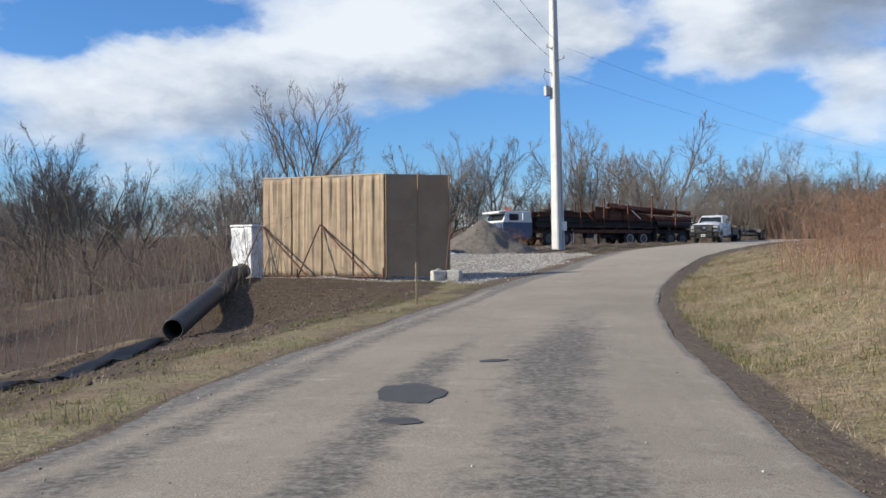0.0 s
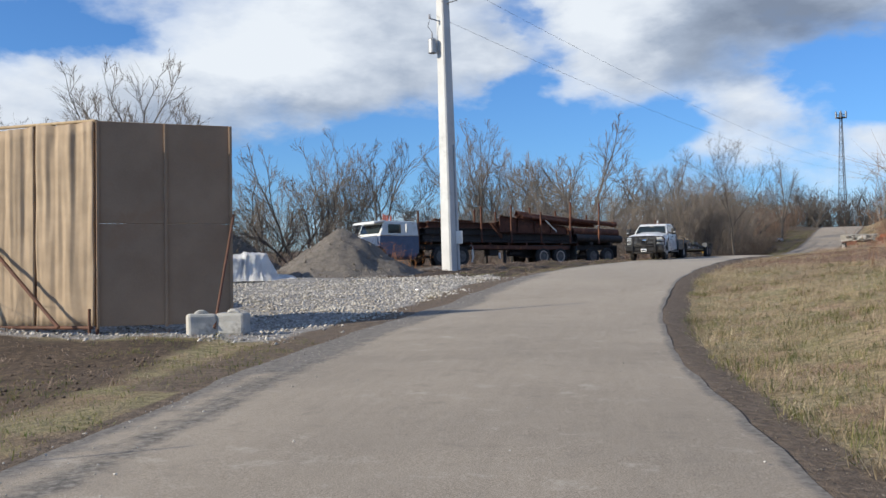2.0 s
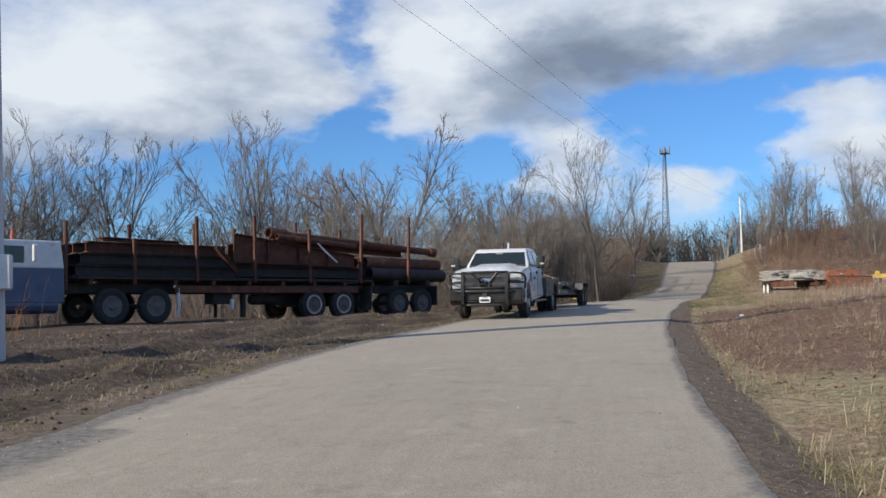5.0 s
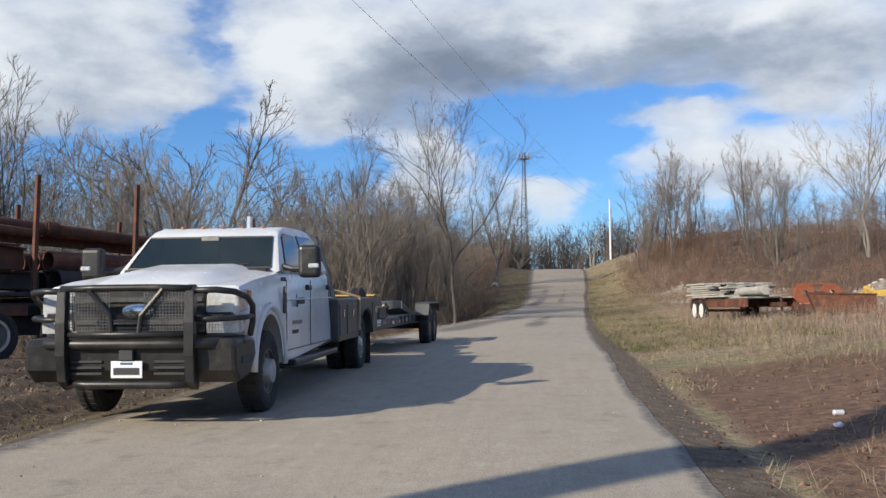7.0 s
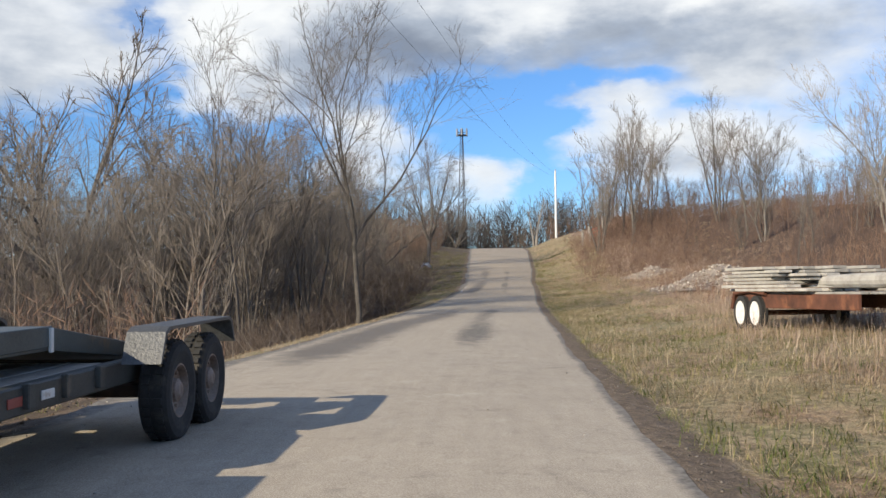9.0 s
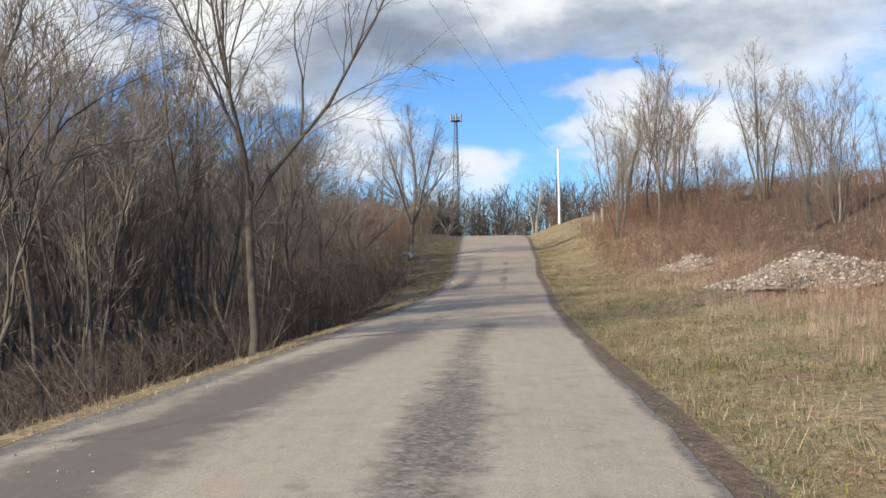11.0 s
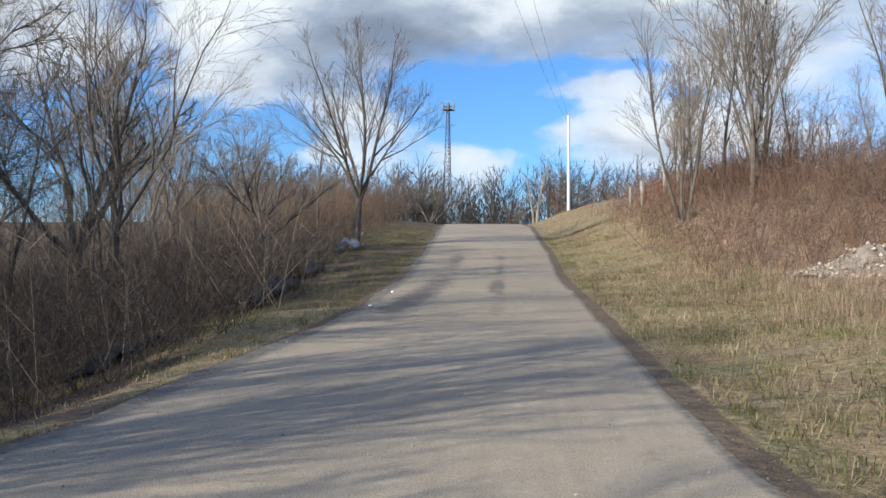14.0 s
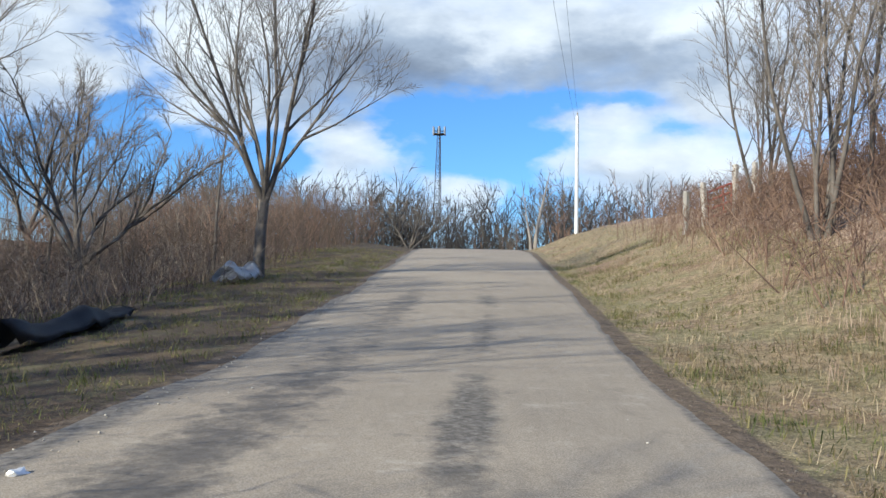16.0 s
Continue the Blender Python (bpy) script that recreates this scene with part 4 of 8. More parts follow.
# trees that stand out
plant("verge", 30.6, 87.4, 1.0, 40)
plant("verge_b", 26.4, 88.4, 1.0, 150)
plant("fork", 51.5, 126.0, 1.0, 40)
plant("verge", 39.4, 109.0, 0.85, 10)
plant("verge", 31.0, 94.5, 0.85, 200)
plant("clump", 64.5, 121.7, 1.0, 0)
plant("clump", 66.7, 112.0, 1.1, 80)
plant("slim", 67.3, 113.0, 1.15, 80)
plant("pale", 71.4, 113.2, 0.8, 10)
plant("pale", 57.7, 91.5, 1.05, 200)
plant("tall_b", 13.4, 104.0, 1.5, 0)
plant("tall", 4.4, 107.0, 1.25, 60)
plant("round", 24.4, 118.6, 1.5, 30)
plant("round_b", 14.5, 112.0, 1.4, 80)
plant("round_b", 33.0, 112.0, 1.35, 140)
plant("tall", 21.0, 100.0, 0.95, 250)
plant("round", -1.6, 92.0, 1.1, 250)
plant("round_b", -5.0, 92.0, 1.0, 20)
plant("tall", -12.0, 78.0, 1.2, 20)
plant("dead", 86.0, 166.0, 1.5, 0)
plant("slim", 62.0, 104.5, 0.9, 0)
plant("slim", 27.6, 88.4, 0.95, 60)
plant("round_b", 40.0, 117.5, 0.95, 100)
plant("verge_b", 33.6, 101.0, 0.9, 70)
plant("verge", 28.0, 99.0, 1.0, 160)
plant("clump", 66.0, 118.5, 1.05, 220)
plant("clump", 59.0, 115.0, 1.05, 0)
plant("tall_b", 60.6, 113.6, 0.85, 120)
plant("slim", 61.5, 116.0, 1.1, 220)
plant("tall", -24.0, 45.0, 0.66, 20)
plant("round_b", -15.5, 46.0, 0.68, 200)
plant("tall_b", -11.0, 55.0, 0.66, 120)


def scatter_trees():
    rng = random.Random(21)

    def fill(n, where, kinds, lo, hi):
        for _ in range(n):
            x, y = where()
            plant(rng.choice(kinds), x, y, rng.uniform(lo, hi), None, 0.05, rng)

    def left(y0, y1, d0, d1):
        def f():
            ys = rng.uniform(y0, y1)
            return at_road(ys, -float(np.interp(ys, LEFT_Y, LEFT_W)) - d0 - (d1 - d0) * rng.random() ** 1.4)
        return f

    def right(y0, y1, d0, d1):
        def f():
            ys = rng.uniform(y0, y1)
            return at_road(ys, float(np.interp(ys, RIGHT_Y, RIGHT_W)) + d0 + (d1 - d0) * rng.random())
        return f

    def box(x0, x1, y0, y1):
        return lambda: (rng.uniform(x0, x1), rng.uniform(y0, y1))

    fill(9, left(96, 111, 4.0, 14), ["slim", "slim_b", "verge_b", "slim", "verge"], 0.65, 0.9)
    fill(8, left(108, 128, 5.2, 13), ["slim", "pale", "slim", "slim_b"], 0.75, 1.0)
    fill(11, box(12, 27, 91, 99), ["verge", "verge_b", "slim", "verge"], 0.7, 0.95)
    fill(7, left(97, 106, 5.0, 13), ["verge", "verge_b", "slim"], 0.65, 0.9)
    fill(9, box(25, 35, 95, 104), ["clump", "slim", "verge", "clump"], 0.7, 0.9)
    fill(7, box(24, 32.5, 90.5, 95), ["clump", "verge_b", "slim"], 0.65, 0.9)
    fill(10, left(92, 118, 15, 38), ["tall_b", "round_b", "pale", "verge_b"], 0.8, 1.0)
    fill(9, left(110, 150, 5, 20), ["slim", "slim_b", "round_b", "clump"], 0.55, 0.85)
    fill(18, box(-14, 30, 92, 122), ["tall_b", "slim", "round_b", "pale", "tall", "clump"], 0.95, 1.35)
    fill(22, box(-44, -12, 36, 70), ["tall_b", "round_b", "slim", "tall", "round_b"], 0.48, 0.72)
    fill(7, box(-36, -14, 14, 34), ["slim", "slim_b", "clump"], 0.6, 0.95)
    fill(8, box(-60, -6, 66, 100), ["round_b", "tall_b", "pale"], 0.8, 1.1)
    fill(14, right(94, 140, 10, 34), ["slim", "clump", "pale", "slim_b"], 0.5, 0.8)
    fill(12, right(64, 104, 22, 50), ["slim", "clump", "pale", "slim_b"], 0.65, 1.0)
    fill(8, right(74, 112, 17, 34), ["pale", "tall_b", "slim", "clump"], 0.7, 0.95)
    fill(14, right(94, 118, 8, 18), ["slim_b", "clump", "slim"], 0.3, 0.55)
    fill(5, right(64, 84, 11, 18), ["slim", "slim_b"], 0.55, 0.75)
    fill(8, right(10, 36, 7.5, 18), ["slim_b", "slim", "clump"], 0.4, 0.6)
    fill(9, box(62, 100, 176, 212), ["round_b", "clump"], 0.6, 0.9)
    fill(5, box(27, 32, 91.5, 96), ["clump"], 1.0, 1.15)


scatter_trees()


# ---- thickets, weeds and grass: too many to count ----
def ground_many(xs, ys):
    return np.array([ground_z(a, b) for a, b in zip(xs, ys)])


def sticks(p, q, r0, r1):
    """Straight three-sided rods that end in a tip: vertices and triangles."""
    n = len(p)
    d = q - p
    d /= np.linalg.norm(d, axis=1)[:, None] + 1e-9
    a = np.cross(d, np.array([0.3, 0.9, 0.2]))
    a /= np.linalg.norm(a, axis=1)[:, None] + 1e-9
    b = np.cross(d, a)
    ang = 2 * np.pi * np.arange(3) / 3
    off = a[:, None, :] * np.cos(ang)[None, :, None] + b[:, None, :] * np.sin(ang)[None, :, None]
    v = np.concatenate([p[:, None, :] + off * (0.75 * (r0 + r1))[:, None, None], q[:, None, :]], 1).reshape(-1, 3)
    k = np.array([[j, (j + 1) % 3, 3] for j in range(3)])
    return v, ((np.arange(n) * 4)[:, None, None] + k[None]).reshape(-1, 3)


def rods(p, q, r0, r1, bend):
    """Three-sided rods from p to q with one bend: vertices and triangles."""
    n = len(p)
    mid = (p + q) / 2 + bend
    pts = np.stack([p, mid, q], 1)
    d = q - p
    d /= np.linalg.norm(d, axis=1)[:, None] + 1e-9
    a = np.cross(d, np.array([0.3, 0.9, 0.2]))
    a /= np.linalg.norm(a, axis=1)[:, None] + 1e-9
    b = np.cross(d, a)
    rad = np.stack([r0, (r0 + r1) / 2, r1], 1)
    ang = 2 * np.pi * np.arange(3) / 3
    off = a[:, None, None, :] * np.cos(ang)[None, None, :, None] + b[:, None, None, :] * np.sin(ang)[None, None, :, None]
    v = (pts[:, :, None, :] + off * rad[:, :, None, None]).reshape(-1, 3)
    base = (np.arange(n) * 9)[:, None, None]
    k = np.array([[s * 3 + j, s * 3 + (j + 1) % 3, s * 3 + 3 + (j + 1) % 3, s * 3 + 3 + j] for s in range(2) for j in range(3)])
    k = np.concatenate([k[:, [0, 1, 2]], k[:, [0, 2, 3]]])
    return v, (base + k[None]).reshape(-1, 3)


def thicket(name, spots, height, mat, label, seed, twigs=4, lean=0.18, radius=0.006, category="brush"):
    """Upright dead stems with side twigs, at (n, 2) spots."""
    rng = np.random.default_rng(seed)
    n = len(spots)
    z = ground_many(spots[:, 0], spots[:, 1])
    h = height * rng.uniform(0.45, 1.15, n)
    p = np.c_[spots, z - 0.05]
    q = p + np.c_[rng.normal(0, lean, (n, 2)) * h[:, None], h]
    r = radius * rng.uniform(0.6, 1.5, n) * np.sqrt(h / height)
    bend = np.c_[rng.normal(0, 0.06, (n, 2)) * h[:, None], np.zeros(n)]
    V, F = sticks(p, q, r, r * 0.45)
    bend = bend * 0
    vs, fs, count = [V], [F], len(V)
    for _ in range(twigs):
        f = rng.uniform(0.25, 0.95, n)[:, None]
        a = p + (q - p) * f + bend * (1 - np.abs(2 * f - 1))
        l = (h * rng.uniform(0.16, 0.42, n))[:, None]
        t = rng.normal(0, 1, (n, 3))
        t[:, 2] = np.abs(t[:, 2]) * 0.8 + 0.25
        t /= np.linalg.norm(t, axis=1)[:, None]
        V, F = sticks(a, a + t * l, r * 0.6, r * 0.35)
        vs.append(V)
        fs.append(F + count)
        count += len(V)
    ob = new(name, mesh_arrays(name, np.concatenate(vs), np.concatenate(fs), mat, 3))
    return tagged(ob, label, category, kind="stuff")


def tufts(name, spots, length, width, mat, label, seed, lean=0.45, category="grass", clump=1):
    """Bent blades of grass, two triangles each; those of one clump lie over the same way."""
    rng = np.random.default_rng(seed)
    n = len(spots)
    z = ground_many(spots[:, 0], spots[:, 1])
    width *= 0.72
    l = length * rng.uniform(0.4, 1.2, n) * np.clip(0.95 + 0.5 * bumps(spots[:, 0], spots[:, 1], 1.7, 2.0 + seed) + 0.3 * bumps(spots[:, 0], spots[:, 1], 0.7, seed), 0.3, 1.4)
    t = rng.uniform(0, 2 * np.pi, n)
    if clump > 1:
        t = np.repeat(rng.uniform(0, 2 * np.pi, n // clump + 1), clump)[:n] + rng.normal(0, 0.75, n)
    k = lean * (0.35 + np.abs(rng.normal(0, 0.75, n)))
    rise = np.clip(0.95 - 0.42 * k, 0.12, 1) if lean < 0.8 else np.clip(0.55 - 0.20 * k, 0.04, 0.5) * rng.uniform(0.3, 1.25, n)
    tip = np.c_[np.cos(t) * k * l, np.sin(t) * k * l, l * rise]
    mid = np.c_[np.cos(t) * k * l * 0.35, np.sin(t) * k * l * 0.35, l * np.clip(rise + 0.10, 0, 0.6)]
    s = np.c_[-np.sin(t + rng.normal(0, 0.7, n)), np.cos(t), np.zeros(n)] * (width * rng.uniform(0.6, 1.3, n))[:, None]
    p = np.c_[spots, z - 0.02]
    v = np.stack([p - s, p + s, p + mid + s * 0.7, p + mid - s * 0.7, p + tip], 1).reshape(-1, 3)
    b = (np.arange(n) * 5)[:, None]
    tri = np.concatenate([b + np.array([[0, 1, 2]]), b + np.array([[0, 2, 3]]), b + np.array([[3, 2, 4]])], 1).reshape(-1, 3)
    ob = new(name, mesh_arrays(name, v, tri, mat, 3))
    return tagged(ob, label, category, kind="stuff")


def strip(seed, n, y0, y1, d0, d1, right, power=1.0, clump=0, keep=None):
    """Spots beside the road: spine y from y0 to y1, distance from its edge d0 to d1."""
    rng = np.random.default_rng(seed)
    m = max(n // clump, 1) if clump else n
    ys = rng.uniform(y0, y1, m)
    d = d0 + (d1 - d0) * rng.random(m) ** power
    i = np.searchsorted(_fy, ys).clip(0, len(_fy) - 1)
    w = np.interp(ys, RIGHT_Y, RIGHT_W) if right else np.interp(ys, LEFT_Y, LEFT_W)
    off = (w + d) if right else -(w + d)
    spots = np.c_[_fx[i] + off * _ty[i], _fy[i] - off * _tx[i]]
    if keep is not None:
        spots = spots[keep(spots[:, 0], spots[:, 1], ys, d)]
    if clump:
        spots = np.repeat(spots, clump, 0) + rng.normal(0, 0.065 if clump < 20 else 0.11, (len(spots) * clump, 2))
    return spots


def patchy(scale, seed, above):
    return lambda x, y, ys, d: bumps(x, y, scale, seed) + np.random.default_rng(5).normal(0, 0.12, len(x)) > above


def copse(name, spots, height, mat, label, seed, branches=7, twigs=2, thick=0.03, category="woods"):
    """Close young growth: bent stems, each with upward branches and twigs."""
    rng = np.random.default_rng(seed)
    n = len(spots)
    z = ground_many(spots[:, 0], spots[:, 1])
    h = height * rng.uniform(0.55, 1.2, n)
    p = np.c_[spots, z - 0.1]
    q = p + np.c_[rng.normal(0, 0.12, (n, 2)) * h[:, None], h]
    r = thick * rng.uniform(0.6, 1.3, n)
    bend = np.c_[rng.normal(0, 0.05, (n, 2)) * h[:, None], np.zeros(n)]
    V, F = rods(p, q, r, r * 0.2, bend)
    vs, fs, count = [V], [F], len(V)
    for k in range(branches):
        f = (0.12 + 0.8 * (k + rng.random(n)) / branches)[:, None]
        a = p + (q - p) * f + bend * (1 - np.abs(2 * f - 1))
        t = rng.uniform(0, 2 * np.pi, n)
        d = np.c_[np.cos(t), np.sin(t), rng.uniform(0.5, 1.9, n)]
        d /= np.linalg.norm(d, axis=1)[:, None]
        b = a + d * (h * (0.50 - 0.30 * f[:, 0]) * rng.uniform(0.6, 1.2, n))[:, None]
        V, F = sticks(a, b, r * 0.45, r * 0.26)
        vs.append(V)
        fs.append(F + count)
        count += len(V)
        for _ in range(twigs):
            g = rng.uniform(0.2, 0.95, n)[:, None]
            c = a + (b - a) * g
            e = d + rng.normal(0, 0.55, (n, 3)) + np.array([0, 0, 0.25])
            e /= np.linalg.norm(e, axis=1)[:, None]
            V, F = sticks(c, c + e * (np.linalg.norm(b - a, axis=1) * rng.uniform(0.4, 0.8, n))[:, None], r * 0.34, r * 0.22)
            vs.append(V)
            fs.append(F + count)
            count += len(V)
    ob = new(name, mesh_arrays(name, np.concatenate(vs), np.concatenate(fs), mat, 3))
    return tagged(ob, label, category, kind="stuff")


# close woods behind the single trees
_r = np.random.default_rng(7)


def patch(n, x0, x1, y0, y1):
    return np.c_[_r.uniform(x0, x1, n), _r.uniform(y0, y1, n)]


copse("young_woods", patch(300, -48, -15, 34, 62), 4.6, M["brush_grey"], "close leafless young woods below the lot", 61, 9, 3, thick=0.016)
copse("young_woods", patch(200, -40, -14, 16, 40), 3.0, M["brush_grey"], "close leafless saplings below the slope", 59, 9, 3, thick=0.014)
copse("young_woods", patch(260, -110, -46, 30, 110), 8.0, M["brush_grey"], "close leafless woods in the distance", 60, 9, 3, thick=0.035)
copse("young_woods", patch(330, -62, -8, 64, 100), 6.5, M["brush_grey"], "close leafless young woods behind the lot", 62, 9, 3, thick=0.026)
copse("young_woods", patch(460, -18, 26, 86, 112), 5.2, M["brush_grey"], "close leafless young woods behind the parked lorry", 63, 10, 3, thick=0.022)
copse("young_woods", patch(240, -6, 34, 108, 130), 7.5, M["brush_grey"], "close leafless woods beyond the lot", 58, 9, 3, thick=0.03)
copse("young_woods", strip(64, 200, 90, 112, 4.0, 13, False, 1.0), 3.2, M["brush_grey"], "close leafless saplings below the road", 64, 9, 3, thick=0.011)
copse("young_woods", strip(65, 300, 90, 122, 12, 40, False, 1.0), 5.4, M["brush_grey"], "close leafless young woods below the road", 65, 9, 3, thick=0.018)
copse("young_woods", strip(66, 300, 107, 160, 5.4, 26, False, 1.0), 3.0, M["brush_grey"], "close leafless saplings behind the verge", 66, 9, 3, thick=0.014)
copse("young_woods", strip(67, 400, 60, 108, 22, 58, True, 1.0), 4.2, M["brush_russet"], "close leafless russet saplings on the hillside", 67, 8, 3, thick=0.022)
copse("young_woods", strip(68, 240, 92, 150, 13, 40, True, 1.0), 3.2, M["brush_russet"], "close leafless russet saplings on the rise", 68, 8, 3, thick=0.018)
copse("young_woods", strip(71, 380, 66, 116, 15, 46, True, 1.0), 2.6, M["brush_russet"], "close russet scrub on the hillside", 71, 8, 3, thick=0.018)
copse("far_woods", patch(640, 58, 124, 178, 216), 7.4, M["brush_far"], "distant dark bare woods beyond the crest", 69, 8, 3, thick=0.09)
copse("far_woods", patch(160, 86, 130, 140, 180), 4.0, M["brush_russet"], "distant russet scrub beyond the crest", 70, thick=0.05)
copse("far_woods", strip(72, 260, 128, 168, 3.0, 22, False, 1.0), 3.6, M["brush_russet"], "russet bare scrub beside the crest", 72, 9, 3, thick=0.022)

# dense undergrowth
thicket("undergrowth", strip(1, 6500, 76, 108, 1.5, 12, False, 1.0), 1.35, M["brush_brown"], "dense leafless dark brown undergrowth below the road", 1, 6, lean=0.5, radius=0.006)
thicket("undergrowth", strip(43, 420, 77, 108, 1.2, 7, False, 1.0), 2.0, M["brush_grey"], "pale arching canes over the undergrowth", 43, 4, lean=0.55, radius=0.008)
thicket("undergrowth", strip(2, 4200, 104, 152, 3.0, 15, False, 1.0), 2.0, M["brush_brown"], "dense leafless reddish-grey undergrowth behind the verge", 2, 4, lean=0.3, radius=0.009)
thicket("undergrowth", strip(3, 3200, -2, 36, 8.0, 32, False, 1.0), 2.5, M["brush_grey"], "dark leafless thicket below the muddy slope", 3, 3, radius=0.009)
thicket("undergrowth", patch(1500, -32, -8.5, 37, 64), 2.4, M["brush_russet"], "leafless reddish-brown thicket behind the screen", 4, 3, radius=0.013)
thicket("undergrowth", patch(2000, -14, 25, 78.5, 94), 2.3, M["brush_russet"], "leafless brown thicket behind the parked lorry", 5, 3, radius=0.014)
thicket("undergrowth", strip(6, 7000, 88, 146, 6.0, 24, True), 1.25, M["brush_russet"], "russet leafless scrub on the hillside", 6, 5, lean=0.4, radius=0.008)
thicket("undergrowth", strip(13, 1500, 100, 136, 3.0, 9.0, True, 0.8), 0.9, M["brush_russet"], "low russet scrub on the steep bank", 13, 3, radius=0.007)
thicket("undergrowth", strip(41, 1500, 107, 127, 2.9, 9.5, True, 0.8, 3, patchy(3.5, 4.0, -0.35)), 1.35, M["brush_russet"], "tangled brown brush spilling down the bank", 41, 7, lean=0.42, radius=0.011)
thicket("undergrowth", strip(42, 1000, 103, 132, 3.4, 6.5, False, 0.7, 3, patchy(3.0, 2.0, -0.3)), 1.0, M["brush_grey"], "low grey-brown brush at the back of the verge", 42, 6, lean=0.42, radius=0.010)
thicket("undergrowth", strip(14, 300, 112, 124, 5.5, 11, True), 3.0, M["brush_russet"], "tangled brown brush round the bank trees", 14, 7, radius=0.011)
thicket("undergrowth", strip(7, 1700, 62, 92, 15, 46, True), 1.6, M["brush_russet"], "russet leafless scrub behind the yard", 7, 3, radius=0.014)
thicket("undergrowth", strip(8, 1700, 1, 44, 4.2, 17, True), 1.4, M["weed_red"], "reddish dead weeds and canes on the bank", 8, 3, radius=0.006)
thicket("undergrowth", strip(12, 800, 10, 30, 3.0, 8.0, True), 2.0, M["weed_red"], "tall reddish leafless shrubs on the bank", 12, 7, radius=0.006)
thicket("dead_weeds", strip(9, 2600, 60, 100, 4.5, 15, True), 0.75, M["weed_red"], "knee-high dead brown weeds in the yard", 9, 3, category="weeds")
thicket("dead_weeds", strip(15, 500, 58, 76, 6.0, 12, True), 0.5, M["weed_red"], "knee-high dead weeds round the trailer", 15, 3, category="weeds", radius=0.005)
thicket("dead_weeds", strip(10, 300, 46, 64, 5, 16, True), 0.45, M["brush_grey"], "thin dead weeds on red soil", 10, 3, category="weeds")
thicket("dead_weeds", np.c_[_r.normal(2.6, 1.0, 220), _r.normal(61.0, 0.7, 220)], 1.3, M["brush_orange"], "orange-brown dry grass clump beside the lorry cab", 11, 3, category="weeds")

tufts("dead_weeds", strip(16, 30000, 54, 106, 3.0, 15, True, 1.0, 6, patchy(6.0, 2.0, -0.25)), 0.38, 0.0034, M["weed_tan"], "dense pinkish-tan dead weeds in the meadow", 16, 0.45, "weeds", clump=6)
tufts("dead_weeds", strip(17, 8000, 2, 44, 2.4, 10, True, 0.9, 6, patchy(4.0, 2.0, -0.2)), 0.40, 0.0038, M["weed_tan"], "pinkish-tan dead weeds on the bank", 17, 0.5, "weeds", clump=6)
tufts("dead_weeds", strip(18, 12000, 98, 140, 2.2, 10, True, 0.9, 5, patchy(4.0, 3.0, -0.2)), 0.34, 0.0045, M["weed_tan"], "tangled tan dead weeds on the rise", 18, 0.7, "weeds", clump=5)

tufts("dead_weeds", strip(19, 42000, 64, 112, 2.4, 11, True, 1.0, 26, patchy(4.5, 6.0, -0.1)), 0.36, 0.0032, M["weed_tan"], "clumps of tall pinkish-tan dead weeds in the meadow", 19, 0.55, "weeds", clump=26)
tufts("grass", strip(34, 24000, 64, 114, 0.9, 7, True, 1.0, 24, patchy(2.2, 1.0, 0.05)), 0.30, 0.004, M["grass_straw"], "pale tussocks of dry grass on the verge", 34, 1.5, clump=24)
tufts("grass", strip(35, 24000, -2, 46, 0.9, 8, True, 1.0, 24, patchy(2.0, 1.0, 0.0)), 0.33, 0.004, M["grass_straw"], "pale tussocks of dry grass on the bank", 35, 1.4, clump=24)
tufts("dead_weeds", strip(36, 16000, 104, 136, 1.5, 9, True, 1.0, 24, patchy(2.4, 3.0, 0.0)), 0.34, 0.0036, M["weed_tan"], "clumps of dead weeds on the steep bank", 36, 0.6, "weeds", clump=24)

# grass
tufts("grass", strip(21, 80000, -4, 44, 0.45, 7, True, 1.3, 10, patchy(2.2, 7.0, -0.45)), 0.27, 0.0036, M["grass_straw"], "dry straw-coloured grass matted on the bank", 21, 1.5, clump=10)
tufts("grass", strip(22, 56000, -4, 44, 0.4, 5.0, True, 1.3, 12, patchy(2.6, 3.0, -0.15)), 0.18, 0.0045, M["grass_green"], "short greenish grass on the bank", 22, 0.8, clump=12)
tufts("grass", strip(23, 40000, 42, 74, 0.45, 9, True, 1.2, 12, patchy(3.4, 1.0, -0.2)), 0.30, 0.0036, M["grass_straw"], "dry yellow grass beside the red soil", 23, 1.5, clump=12)
tufts("grass", strip(24, 120000, 66, 112, 0.35, 7.5, True, 1.2, 10, patchy(2.4, 5.0, -0.3)), 0.26, 0.0036, M["grass_straw"], "dry straw-coloured grass matted on the verge", 24, 1.6, clump=10)
tufts("grass", strip(25, 84000, 66, 130, 0.3, 4.6, True, 1.2, 12, patchy(3.2, 2.0, -0.35)), 0.17, 0.0048, M["grass_green"], "short green grass on the verge", 25, 0.8, clump=12)
tufts("grass", strip(26, 30000, 100, 150, 0.6, 12, True, 1.1, 12, patchy(2.6, 4.0, -0.4)), 0.27, 0.0052, M["grass_straw"], "tawny dry grass on the rise", 26, 1.1, clump=12)
tufts("grass", strip(27, 26000, -3, 29, 0.15, 3.0, False, 1.1, 12, patchy(1.8, 3.0, -0.25)), 0.12, 0.0045, M["grass_green"], "short green-yellow grass on the verge", 27, 0.85, clump=12)
tufts("grass", strip(28, 16000, -3, 30, 1.8, 9, False, 1.1, 9, patchy(1.9, 5.0, 0.05)), 0.14, 0.0045, M["grass_green"], "sparse grass in the churned mud", 28, 0.8, clump=9)
